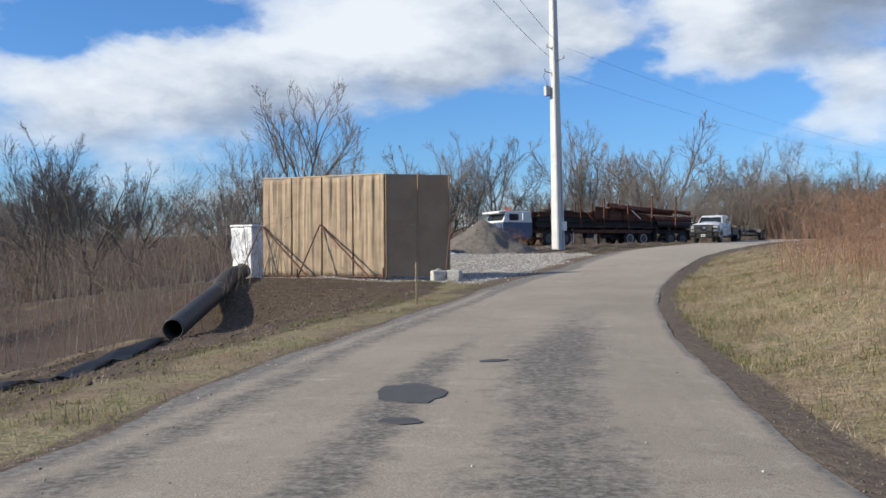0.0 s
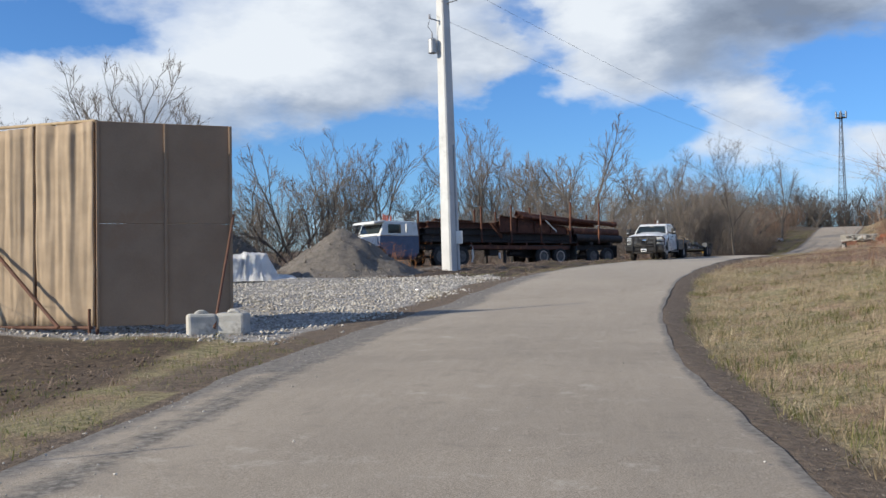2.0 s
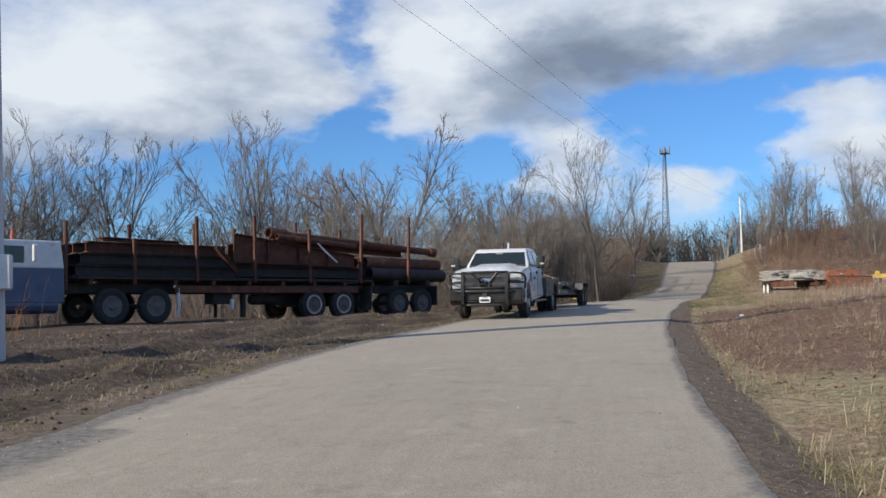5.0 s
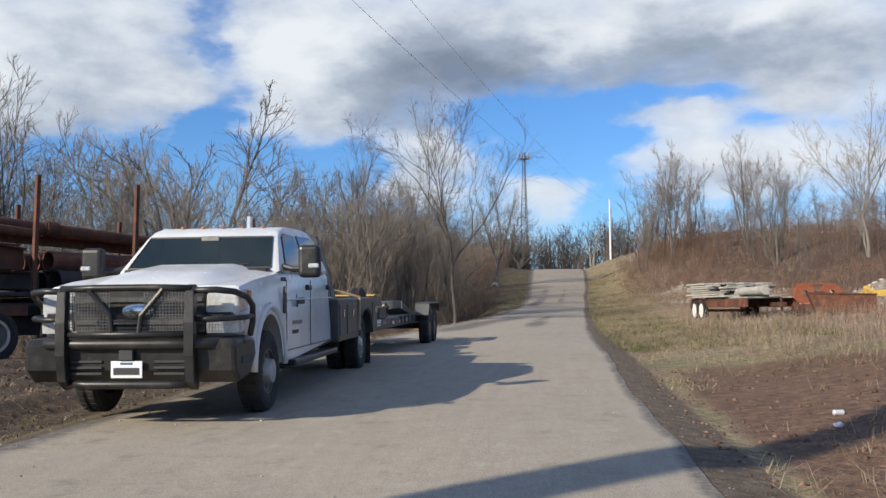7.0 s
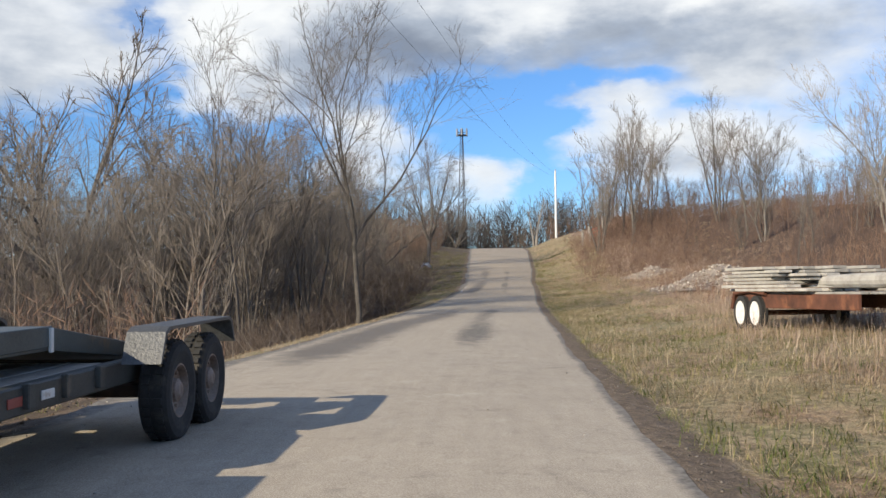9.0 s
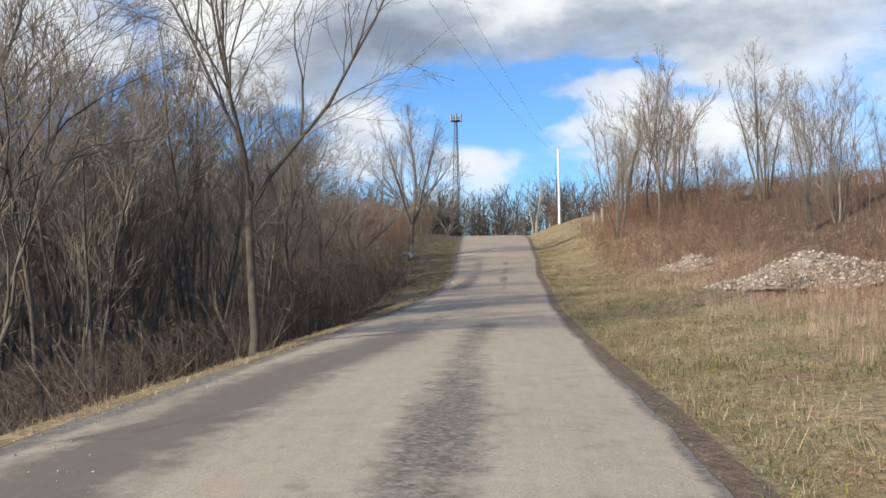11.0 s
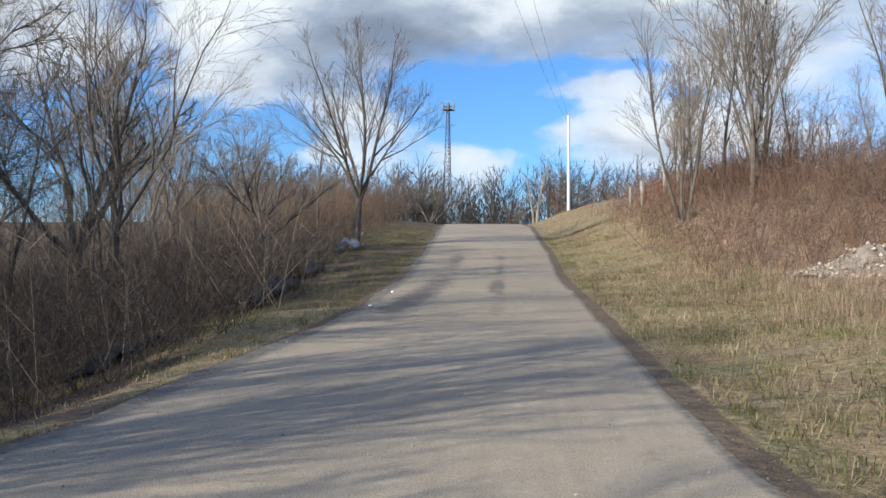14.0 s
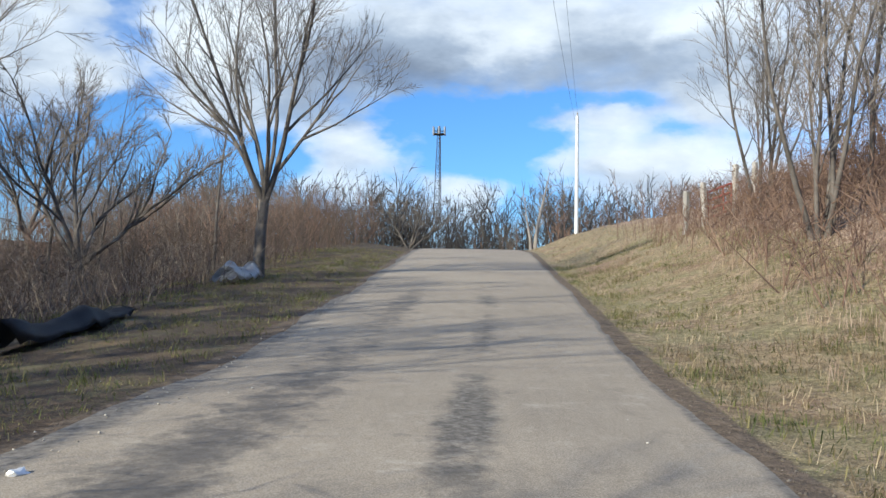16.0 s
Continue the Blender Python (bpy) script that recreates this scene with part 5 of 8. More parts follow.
tufts("grass", strip(32, 26000, -3, 31, 0.5, 10, False, 1.0, 8, patchy(1.3, 8.0, -0.1)), 0.16, 0.0045, M["weed_tan"], "flattened dead straw in the churned mud", 32, 1.3, clump=8)
tufts("grass", strip(29, 15000, 44, 73, 0.2, 3.0, False, 1.3, 9, patchy(2.2, 6.0, -0.1)), 0.13, 0.0045, M["grass_green"], "sparse grass at the edge of the lot", 29, 0.8, clump=9)
tufts("grass", strip(33, 30000, 44, 74, 0.3, 9, False, 1.1, 6, patchy(1.6, 9.0, -0.2)), 0.17, 0.0045, M["weed_tan"], "flattened dead straw in the ruts of the lot", 33, 1.6, clump=6)
tufts("grass", strip(30, 7000, 72, 104, 0.10, 1.2, False, 1.2, 8), 0.14, 0.0045, M["grass_straw"], "thin dry grass along the road's edge", 30, 0.9, clump=8)
tufts("grass", strip(31, 46000, 98, 140, 0.2, 5.2, False, 1.0, 12, patchy(2.0, 4.0, -0.5)), 0.17, 0.0052, M["grass_green"], "short dull green grass on the verge", 31, 0.85, clump=12)

# ---- building parts ----
def part(name, bm, mat, parent, label="", smooth=False):
    """Links a bmesh as one mesh object under a thing or part."""
    me = bpy.data.meshes.new(name)
    bmesh.ops.recalc_face_normals(bm, faces=bm.faces[:])
    bm.to_mesh(me)
    bm.free()
    me.materials.append(mat)
    if smooth:
        me.polygons.foreach_set("use_smooth", [True] * len(me.polygons))
    ob = new(name, me)
    ob.parent = parent
    if label:
        ob["label"] = label
    return ob


def thing(name, m, label, category, group=""):
    ob = new(name)
    ob.matrix_basis = m
    return tagged(ob, label, category, group)


def bx(bm, c, s, bevel=0.0, turn=None, seg=1):
    """A box at centre c of size s, its edges bevelled; turn: a 3x3 or 4x4 rotation."""
    m = Matrix.Translation(c) @ (turn.to_4x4() if turn is not None else Matrix()) @ Matrix.Diagonal((*s, 1))
    got = bmesh.ops.create_cube(bm, size=1.0, matrix=m)
    if bevel:
        edges = list({e for v in got["verts"] for e in v.link_edges})
        bmesh.ops.bevel(bm, geom=edges, offset=bevel, segments=seg, affect="EDGES", profile=0.5)
    return bm


def rod(bm, a, b, r0, r1=None, n=10):
    """A rod from a to b."""
    a, b = Vector(a), Vector(b)
    d = b - a
    m = Matrix.Translation((a + b) / 2) @ d.to_track_quat("Z", "Y").to_matrix().to_4x4()
    bmesh.ops.create_cone(bm, cap_ends=True, segments=n, radius1=r0, radius2=r0 if r1 is None else r1, depth=d.length, matrix=m)
    return bm


def pipe(bm, pts, r, n=8):
    """A bent pipe through the points, with rounded joints."""
    pts = [Vector(p) for p in pts]
    rings = []
    for k, p in enumerate(pts):
        d = (pts[min(k + 1, len(pts) - 1)] - pts[max(k - 1, 0)]).normalized()
        a = d.orthogonal().normalized() if not rings else (rings[-1][1] - d * rings[-1][1].dot(d)).normalized()
        b = d.cross(a)
        rings.append(([bm.verts.new(p + (a * math.cos(2 * math.pi * j / n) + b * math.sin(2 * math.pi * j / n)) * r) for j in range(n)], a))
    for (u, _), (v, _) in zip(rings, rings[1:]):
        for j in range(n):
            bm.faces.new((u[j], u[(j + 1) % n], v[(j + 1) % n], v[j]))
    bm.faces.new(list(reversed(rings[0][0])))
    bm.faces.new(rings[-1][0])
    return bm


def prism(bm, outline, y0, y1, bevel=0.0, inset=None):
    """A solid with an (x, z) outline from y0 to y1; inset: how far the outline's top leans in on both sides, by (z0, z1, amount)."""
    def lean(z):
        return 0.0 if inset is None else inset[2] * min(max((z - inset[0]) / (inset[1] - inset[0]), 0), 1)
    a = [bm.verts.new((x, y0 + lean(z), z)) for x, z in outline]
    b = [bm.verts.new((x, y1 - lean(z), z)) for x, z in outline]
    n = len(a)
    faces = [bm.faces.new(a), bm.faces.new(list(reversed(b)))]
    for i in range(n):
        faces.append(bm.faces.new((a[i], b[i], b[(i + 1) % n], a[(i + 1) % n])))
    if bevel:
        rim = list({e for f in faces[:2] for e in f.edges})
        bmesh.ops.bevel(bm, geom=rim, offset=bevel, segments=2, affect="EDGES", profile=0.5)
    return bm


def lathe(bm, profile, n=28, closed=True):
    """Turns an (r, y) profile about the y axis."""
    rings = [[bm.verts.new((r * math.cos(2 * math.pi * j / n), y, r * math.sin(2 * math.pi * j / n))) for j in range(n)] for r, y in profile]
    for u, v in zip(rings, rings[1:] + ([rings[0]] if closed else [])):
        for j in range(n):
            bm.faces.new((u[j], u[(j + 1) % n], v[(j + 1) % n], v[j]))
    if not closed:
        for r in (rings[0], rings[-1]):
            bm.faces.new(r)
    return bm


def wheel(parent, at, radius, width, rim_mat, holes=8, side=1, deep=0.06, rim_r=0.6):
    """A tyre with tread blocks and its rim; side: which way the outer face looks along y."""
    bm = bmesh.new()
    w, R, r = width / 2, radius, radius * rim_r
    lathe(bm, [(r, -w * 0.85), (R * 0.80, -w), (R * 0.95, -w * 0.94), (R, -w * 0.72), (R, w * 0.72), (R * 0.95, w * 0.94), (R * 0.80, w), (r, w * 0.85)], 32)
    for k in range(32):
        t = 2 * math.pi * (k + 0.5) / 32
        for s in (-1, 1):
            rot = Matrix.Rotation(-t, 3, "Y")
            bx(bm, rot @ Vector((R + 0.004, s * w * 0.42, 0)), (0.018, w * 0.5, R * 0.13), 0, rot)
    tyre = part("tyre", bm, M["tyre"], parent)
    tyre.location = at
    bm = bmesh.new()
    o = side
    lathe(bm, [(r * 1.02, -w * 0.8), (r * 1.04, o * w * 0.82), (r * 0.94, o * w * 0.84), (r * 0.90, o * (w * 0.8 - deep)), (r * 0.48, o * (w * 0.8 - deep * 1.2)),
               (r * 0.42, o * (w * 0.8 - deep * 0.2)), (r * 0.25, o * (w * 0.8 + deep * 0.2)), (0.004, o * (w * 0.8 + deep * 0.2)), (0.004, -w * 0.7)], 28)
    for k in range(holes):
        t = 2 * math.pi * k / holes
        c = Vector((r * 0.70 * math.cos(t), o * (w * 0.8 - deep * 0.95), r * 0.70 * math.sin(t)))
        rod(bm, c - Vector((0, o * 0.01, 0)), c + Vector((0, o * 0.012, 0)), r * 0.075, None, 8)
    rim = part("rim", bm, rim_mat, tyre, smooth=False)
    return tyre


def heap(seed, radius, height, lumps=0.12, stretch=(1, 1), ridge=()):
    """A loose pile at its angle of rest, with a rounded crest; ridge: further tips (x, y, height) joined to it."""
    bm = bmesh.new()
    tips = [(0.0, 0.0, height)] + list(ridge)
    slope = height / radius
    ext = [max(abs(t[k]) + t[2] / slope for t in tips) * 1.25 * stretch[k] for k in (0, 1)]
    m = 64
    grid = {}
    for i in range(m + 1):
        for j in range(m + 1):
            x, y = (2 * i / m - 1) * ext[0], (2 * j / m - 1) * ext[1]
            z = -9.0
            for a, b in [(q, r) for q in tips for r in tips]:
                for f in ((0.0,) if a is b else (0.0, 0.2, 0.4, 0.6, 0.8)):
                    px, py, pz = (a[k] + (b[k] - a[k]) * f for k in range(3))
                    d = math.hypot((x - px) / stretch[0], (y - py) / stretch[1])
                    z = max(z, pz + 0.10 - slope * math.sqrt(d * d + 0.03 * height))
            p = Vector((x, y, seed * 3.7))
            z += lumps * (0.9 * noise.noise(p * 0.9) + 0.6 * noise.noise(p * 2.4) + 0.35 * noise.noise(p * 6.0))
            z = z if z > 0.25 else 0.25 - (0.25 - z) * 0.45       # loose skirt
            if z > -0.22:
                grid[i, j] = bm.verts.new((x, y, z))
    for i in range(m):
        for j in range(m):
            c = [(i, j), (i + 1, j), (i + 1, j + 1), (i, j + 1)]
            if all(k in grid for k in c):
                bm.faces.new([grid[k] for k in c])
    return bm


def pebbles(name, pts, size, mat, label, seed, category="stones"):
    """Loose angular stones lying at (n, 3) points: eight faces each."""
    rng = np.random.default_rng(seed)
    n = len(pts)
    s = size * rng.uniform(0.5, 1.6, n)
    octa = np.array([[1, 0, 0], [-1, 0, 0], [0, 1, 0], [0, -1, 0], [0, 0, 1], [0, 0, -1]], float)
    v = octa[None] * rng.uniform(0.55, 1.25, (n, 6, 1)) + rng.normal(0, 0.16, (n, 6, 3))
    v[:, :, 2] *= 0.72
    t = rng.uniform(0, 2 * np.pi, n)
    c, d = np.cos(t)[:, None], np.sin(t)[:, None]
    x, y = v[:, :, 0] * c - v[:, :, 1] * d, v[:, :, 0] * d + v[:, :, 1] * c
    v = np.stack([x, y, v[:, :, 2]], 2) * s[:, None, None] + pts[:, None, :] + np.array([0, 0, 0.12]) * s[:, None, None]
    tri = np.array([[0, 2, 4], [2, 1, 4], [1, 3, 4], [3, 0, 4], [2, 0, 5], [1, 2, 5], [3, 1, 5], [0, 3, 5]])
    f = (np.arange(n) * 6)[:, None, None] + tri[None]
    ob = new(name, mesh_arrays(name, v.reshape(-1, 3), f.reshape(-1, 3), mat, 3))
    return tagged(ob, label, category, kind="stuff")

# ---- the fabric screen, its pad and what lies round it ----
def curtain(bm, a, b, z0, z1, seed, thick=0.03):
    """A hanging cloth panel from a to b with soft folds that gather at the top."""
    rng = random.Random(seed)
    a, b = Vector(a), Vector(b)
    d = b - a
    n = Vector((d.y, -d.x)).normalized()
    cols, rows = 52, 18
    ph = [(rng.uniform(1.6, 2.8), rng.uniform(0, 6.3), 0.018), (rng.uniform(4, 6), rng.uniform(0, 6.3), 0.010), (rng.uniform(9, 13), rng.uniform(0, 6.3), 0.004)]
    front, back = [], []
    for r in range(rows + 1):
        g = r / rows
        for c in range(cols + 1):
            f = c / cols
            edge = min(f, 1 - f) * 5
            k = min(1.0, edge) * (0.45 + 0.75 * g) * (1 - 0.45 * (1 - g) ** 2)
            w = sum(amp * math.sin(fr * 2 * math.pi * f + p + 0.6 * math.sin(2.1 * g + p)) for fr, p, amp in ph) * k
            w += 0.030 * noise.noise(Vector((f * 4, g * 3, seed))) + 0.016 * noise.noise(Vector((f * 14, g * 4, seed + 3))) + 0.03 * math.sin(math.pi * f) * (1 - g) * math.sin(3 * g)
            sag = 0.035 * math.sin(math.pi * f) * (g > 0.93)
            p = a + d * f + n * (w + 0.03)
            z = z0 + (z1 - z0) * g - sag
            front.append(bm.verts.new((p.x, p.y, z)))
            q = a + d * f - n * thick
            back.append(bm.verts.new((q.x, q.y, z)))
    w = cols + 1
    for r in range(rows):
        for c in range(cols):
            i = r * w + c
            bm.faces.new((front[i], front[i + 1], front[i + w + 1], front[i + w]))
            bm.faces.new((back[i], back[i + w], back[i + w + 1], back[i + 1]))
    for r in range(rows):
        for i in (r * w, r * w + cols):
            bm.faces.new((front[i], front[i + w], back[i + w], back[i]))
    for c in range(cols):
        for i in (c, rows * w + c):
            bm.faces.new((front[i], front[i + 1], back[i + 1], back[i]))
    return bm


def build_screen():
    z0 = -0.02
    top = 3.53
    left, corner, right = Vector((-6.56, 33.95)), Vector((-2.0, 32.0)), Vector((0.16, 32.66))
    s = thing("fabric_screen", pose(0, 0, z0), "tall tan fabric and board screen wall braced with pipes", "screen wall")
    for k in range(4):
        a, b = left.lerp(corner, k / 4 + 0.006), left.lerp(corner, (k + 1) / 4 - 0.006)
        part("curtain", curtain(bmesh.new(), a, b, 0.06, top - 0.02 + 0.02 * (k % 2), 3 + k), M["burlap"], s, "creased tan burlap curtain panel", True)
    d = (right - corner).normalized()
    ang = math.atan2(d.y, d.x)
    rot = Matrix.Rotation(ang, 3, "Z")
    length = (right - corner).length
    for c in range(2):
        for r in range(2):
            u = length * (0.25 + 0.5 * c)
            p = corner + d * u
            bm = bmesh.new()
            bx(bm, (p.x, p.y, 0.05 + 1.74 * (r + 0.5)), (length / 2 - 0.015, 0.04, 1.735), 0.006, rot)
            part("board_panel", bm, M["board"], s, "flat brown fibre board panel")
    for u in (0.02, length * 0.5, length - 0.02):
        p = corner + d * u
        bm = bmesh.new()
        bx(bm, (p.x + 0.02, p.y - 0.03, 1.77), (0.05, 0.05, 3.5), 0.006, rot)
        part("batten", bm, M["board"], s)
    for k in range(5):
        p = left.lerp(corner, k / 4)
        part("post", rod(bmesh.new(), (p.x, p.y + 0.05, -0.1), (p.x, p.y + 0.05, top + 0.02), 0.03, None, 8), M["rust_pipe"], s)
    bm = bmesh.new()
    rod(bm, (left.x, left.y, top), (corner.x, corner.y, top), 0.028, None, 8)
    part("top_rail", bm, M["lath"], s)
    out = Vector((left.y - corner.y, corner.x - left.x)).normalized() * -1
    for k, f in enumerate((0.0, 0.49)):
        p = left.lerp(corner, f) + out * 0.10
        q = left.lerp(corner, f + 0.425) + out * 0.42
        foot = p + out * 0.95 - (corner - left).normalized() * 0.32
        part("brace", rod(bmesh.new(), (p.x, p.y, 1.84), (q.x, q.y, 0.06), 0.032, None, 8), M["rust_pipe"], s, "slanting dark pipe brace")
        part("brace", rod(bmesh.new(), (p.x, p.y, 1.84), (foot.x, foot.y, 0.0), 0.026, None, 8), M["rust_pipe"], s, "rusty red pipe brace")
        part("ground_stake", rod(bmesh.new(), (foot.x, foot.y, -0.15), (foot.x + 0.01, foot.y, 0.32), 0.028, None, 8), M["rust_pipe"], s)
    p = corner + out * 0.18
    part("ground_stake", rod(bmesh.new(), (p.x, p.y, -0.15), (p.x, p.y, 0.36), 0.026, None, 8), M["rust_pipe"], s)
    bm = bmesh.new()
    a, b = left + out * 0.12, corner + out * 0.12
    rod(bm, (a.x, a.y, 0.04), (b.x, b.y, 0.04), 0.03, None, 8)
    part("bottom_rail", bm, M["rust_pipe"], s)
    # a strut leans on the open end
    part("strut", rod(bmesh.new(), (right.x + 0.05, right.y - 0.04, 1.95), (right.x - 0.12, right.y - 1.25, 0.02), 0.024, None, 8), M["rust_pipe"], s, "rusty leaning pipe strut")


build_screen()


def concrete_block(x, y, turn, size=(0.47, 0.46, 0.37)):
    z = ground_z(x, y)
    t = thing("concrete_block", pose(x, y, z - 0.02, 0, 0, turn), "rough grey concrete ballast block with a lifting loop on gravel", "concrete block", "concrete blocks by the screen")
    bm = bx(bmesh.new(), (0, 0, size[2] / 2), size, 0.045, None, 2)
    bmesh.ops.subdivide_edges(bm, edges=bm.edges[:], cuts=2, use_grid_fill=True)
    for v in bm.verts:
        v.co += v.co.normalized() * noise.noise(v.co * 7 + Vector((x, y, 0))) * 0.018
    part("block", bm, M["concrete"], t)
    part("lifting_loop", pipe(bmesh.new(), [(-0.09, 0, size[2] - 0.04), (-0.075, 0, size[2] + 0.005), (-0.03, 0, size[2] + 0.03), (0.03, 0, size[2] + 0.03), (0.075, 0, size[2] + 0.005), (0.09, 0, size[2] - 0.04)], 0.04, 8), M["concrete"], t, "cast pale lifting loop")
    return t


concrete_block(-0.20, 31.60, 14)
concrete_block(0.32, 31.64, -9)


def corrugated_pipe():
    a, b = Vector((-6.55, 23.0, ground_z(-6.55, 23.0) + 0.24)), Vector((-7.35, 34.1, ground_z(-7.35, 34.1) + 0.27))
    t = thing("corrugated_pipe", Matrix(), "long black corrugated plastic drain pipe lying on the muddy slope", "pipe")
    bm = bmesh.new()
    d = b - a
    n, sides = 150, 20
    u = d.orthogonal().normalized()
    w = d.normalized().cross(u)
    rings = []
    for k in range(n + 1):
        p = a + d * (k / n)
        p.z = max(p.z, ground_z(p.x, p.y) + 0.22)
        r = 0.27 + 0.012 * (1 if (k // 2) % 2 else -1)
        rings.append([bm.verts.new(p + (u * math.cos(2 * math.pi * j / sides) + w * math.sin(2 * math.pi * j / sides)) * r) for j in range(sides)])
    for p in (a + d.normalized() * 0.01, a + d.normalized() * 0.9):
        rings.insert(0, [bm.verts.new(p + (u * math.cos(2 * math.pi * j / sides) + w * math.sin(2 * math.pi * j / sides)) * 0.235) for j in range(sides)])
    for e, f in zip(rings, rings[1:]):
        for j in range(sides):
            bm.faces.new((e[j], e[(j + 1) % sides], f[(j + 1) % sides], f[j]))
    bm.faces.new(rings[-1])
    part("pipe_shell", bm, M["black_plastic"], t, "", True)


corrugated_pipe()


def wrapped_crate():
    x, y = -7.4, 35.4
    t = thing("wrapped_crate", pose(x, y, ground_z(x, y) - 0.05, 0, 0, -28) @ Matrix.Diagonal((0.95, 0.95, 1.06, 1)), "tall crate wrapped in crumpled silver-white plastic", "crate")
    bm = bx(bmesh.new(), (0, 0, 0.98), (1.05, 0.9, 1.9), 0.05, None, 2)
    bmesh.ops.subdivide_edges(bm, edges=bm.edges[:], cuts=4, use_grid_fill=True)
    for v in bm.verts:
        v.co += Vector((noise.noise(v.co * 3.3), noise.noise(v.co * 3.3 + Vector((7, 1, 0))), noise.noise(v.co * 3 + Vector((0, 7, 3))))) * 0.07
    part("wrapping", bm, M["foil"], t)
    part("rim_board", bx(bmesh.new(), (0, 0, 1.96), (1.14, 0.98, 0.07), 0.02), M["white_tarp"], t, "pale top rim")
    part("pallet", bx(bmesh.new(), (0, 0, 0.05), (1.05, 0.9, 0.1), 0.01), M["weathered_wood"], t)


wrapped_crate()


def survey_stake(x, y, h):
    t = thing("survey_stake", pose(x, y, ground_z(x, y) - 0.05, 2, -1, 20), "thin wooden survey stake driven into the verge", "stake")
    bm = bx(bmesh.new(), (0, 0, h / 2), (0.045, 0.018, h), 0.003)
    part("lath", bm, M["lath"], t)


survey_stake(-0.42, 21.2, 1.0)


def cloth_sheet(name, pts, width, rise, mat, label, category, seed, lumps=0.16):
    """A crumpled strip of sheeting that follows the ground along the points."""
    bm = bmesh.new()
    rng = random.Random(seed)
    rows = []
    steps = 10
    for (x0, y0), (x1, y1) in zip(pts, pts[1:]):
        for k in range(steps):
            f = k / steps
            x, y = x0 + (x1 - x0) * f, y0 + (y1 - y0) * f
            n = Vector((y1 - y0, x0 - x1)).normalized()
            row = []
            for c in range(9):
                g = c / 8 - 0.5
                px, py = x + n.x * g * width, y + n.y * g * width
                bulge = rise * max(0, math.cos(g * 3.0)) * (0.6 + 0.5 * math.sin(x * 2.3 + seed) * math.cos(y * 1.9))
                zz = ground_z(px, py) + 0.03 + bulge + lumps * 0.6 * abs(noise.noise(Vector((px * 2.2, py * 2.2, seed))))
                row.append(bm.verts.new((px, py, zz)))
            rows.append(row)
    for u, v in zip(rows, rows[1:]):
        for j in range(8):
            bm.faces.new((u[j], u[j + 1], v[j + 1], v[j]))
    geom = bmesh.ops.solidify(bm, geom=bm.faces[:], thickness=0.012)
    me = bpy.data.meshes.new(name)
    bm.to_mesh(me)
    bm.free()
    me.materials.append(mat)
    me.polygons.foreach_set("use_smooth", [True] * len(me.polygons))
    return tagged(new(name, me), label, category)


cloth_sheet("silt_sheet", [(-5.0, 9.5), (-5.9, 14.5), (-6.5, 19.0), (-7.0, 23.5)], 0.8, 0.10, M["silt_cloth"], "dark silt sheeting lying along the muddy slope", "sheeting", 3)


def tarp_heap():
    """White plastic sheeting pulled over a low stack."""
    x, y = -1.4, 48.2
    t = thing("tarp_stack", pose(x, y, ground_z(x, y) - 0.02, 0, 0, 14), "crumpled white plastic tarpaulin thrown over a low stack", "tarpaulin")
    bm = bmesh.new()
    nx, ny = 46, 22
    grid = []
    for j in range(ny + 1):
        for i in range(nx + 1):
            u, v = i / nx * 2 - 1, j / ny * 2 - 1
            body = max(0.0, 1 - max(abs(u * 1.10), abs(v * 1.25)) ** 14)
            tall = 1.05 if u < 0.30 else 1.05 - 0.75 * min((u - 0.30) / 0.22, 1.0)
            z = tall * body * (0.95 + 0.05 * math.sin(3.1 * u + 1))
            crease = abs(noise.noise(Vector((u * 4.1, v * 2.2, 1.5)))) * 0.16 + abs(noise.noise(Vector((u * 9, v * 5, 4)))) * 0.10
            z = max(0.02, z - crease * (0.25 + body)) + 0.05 * abs(noise.noise(Vector((u * 9, v * 9, 0))))
            grid.append(bm.verts.new((u * 1.75 + 0.10 * noise.noise(Vector((u * 3, v * 3, 8))), v * 0.85 - 0.16 * (1 - body), z)))
    w = nx + 1
    for j in range(ny):
        for i in range(nx):
            a = j * w + i
            bm.faces.new((grid[a], grid[a + 1], grid[a + w + 1], grid[a + w]))
    for v in bm.verts:
        q = v.co.copy()
        fold = abs(noise.noise(q * 2.6)) + 0.6 * abs(noise.noise(q * 5.5 + Vector((3, 1, 0))))
        v.co += Vector((0.10 * noise.noise(q * 2.1 + Vector((5, 0, 2))), -0.30 * fold * min(q.z * 2, 1), -0.16 * fold * min(q.z * 2, 1)))
    bmesh.ops.solidify(bm, geom=bm.faces[:], thickness=0.01)
    part("sheet", bm, M["white_tarp"], t, "", True)


tarp_heap()


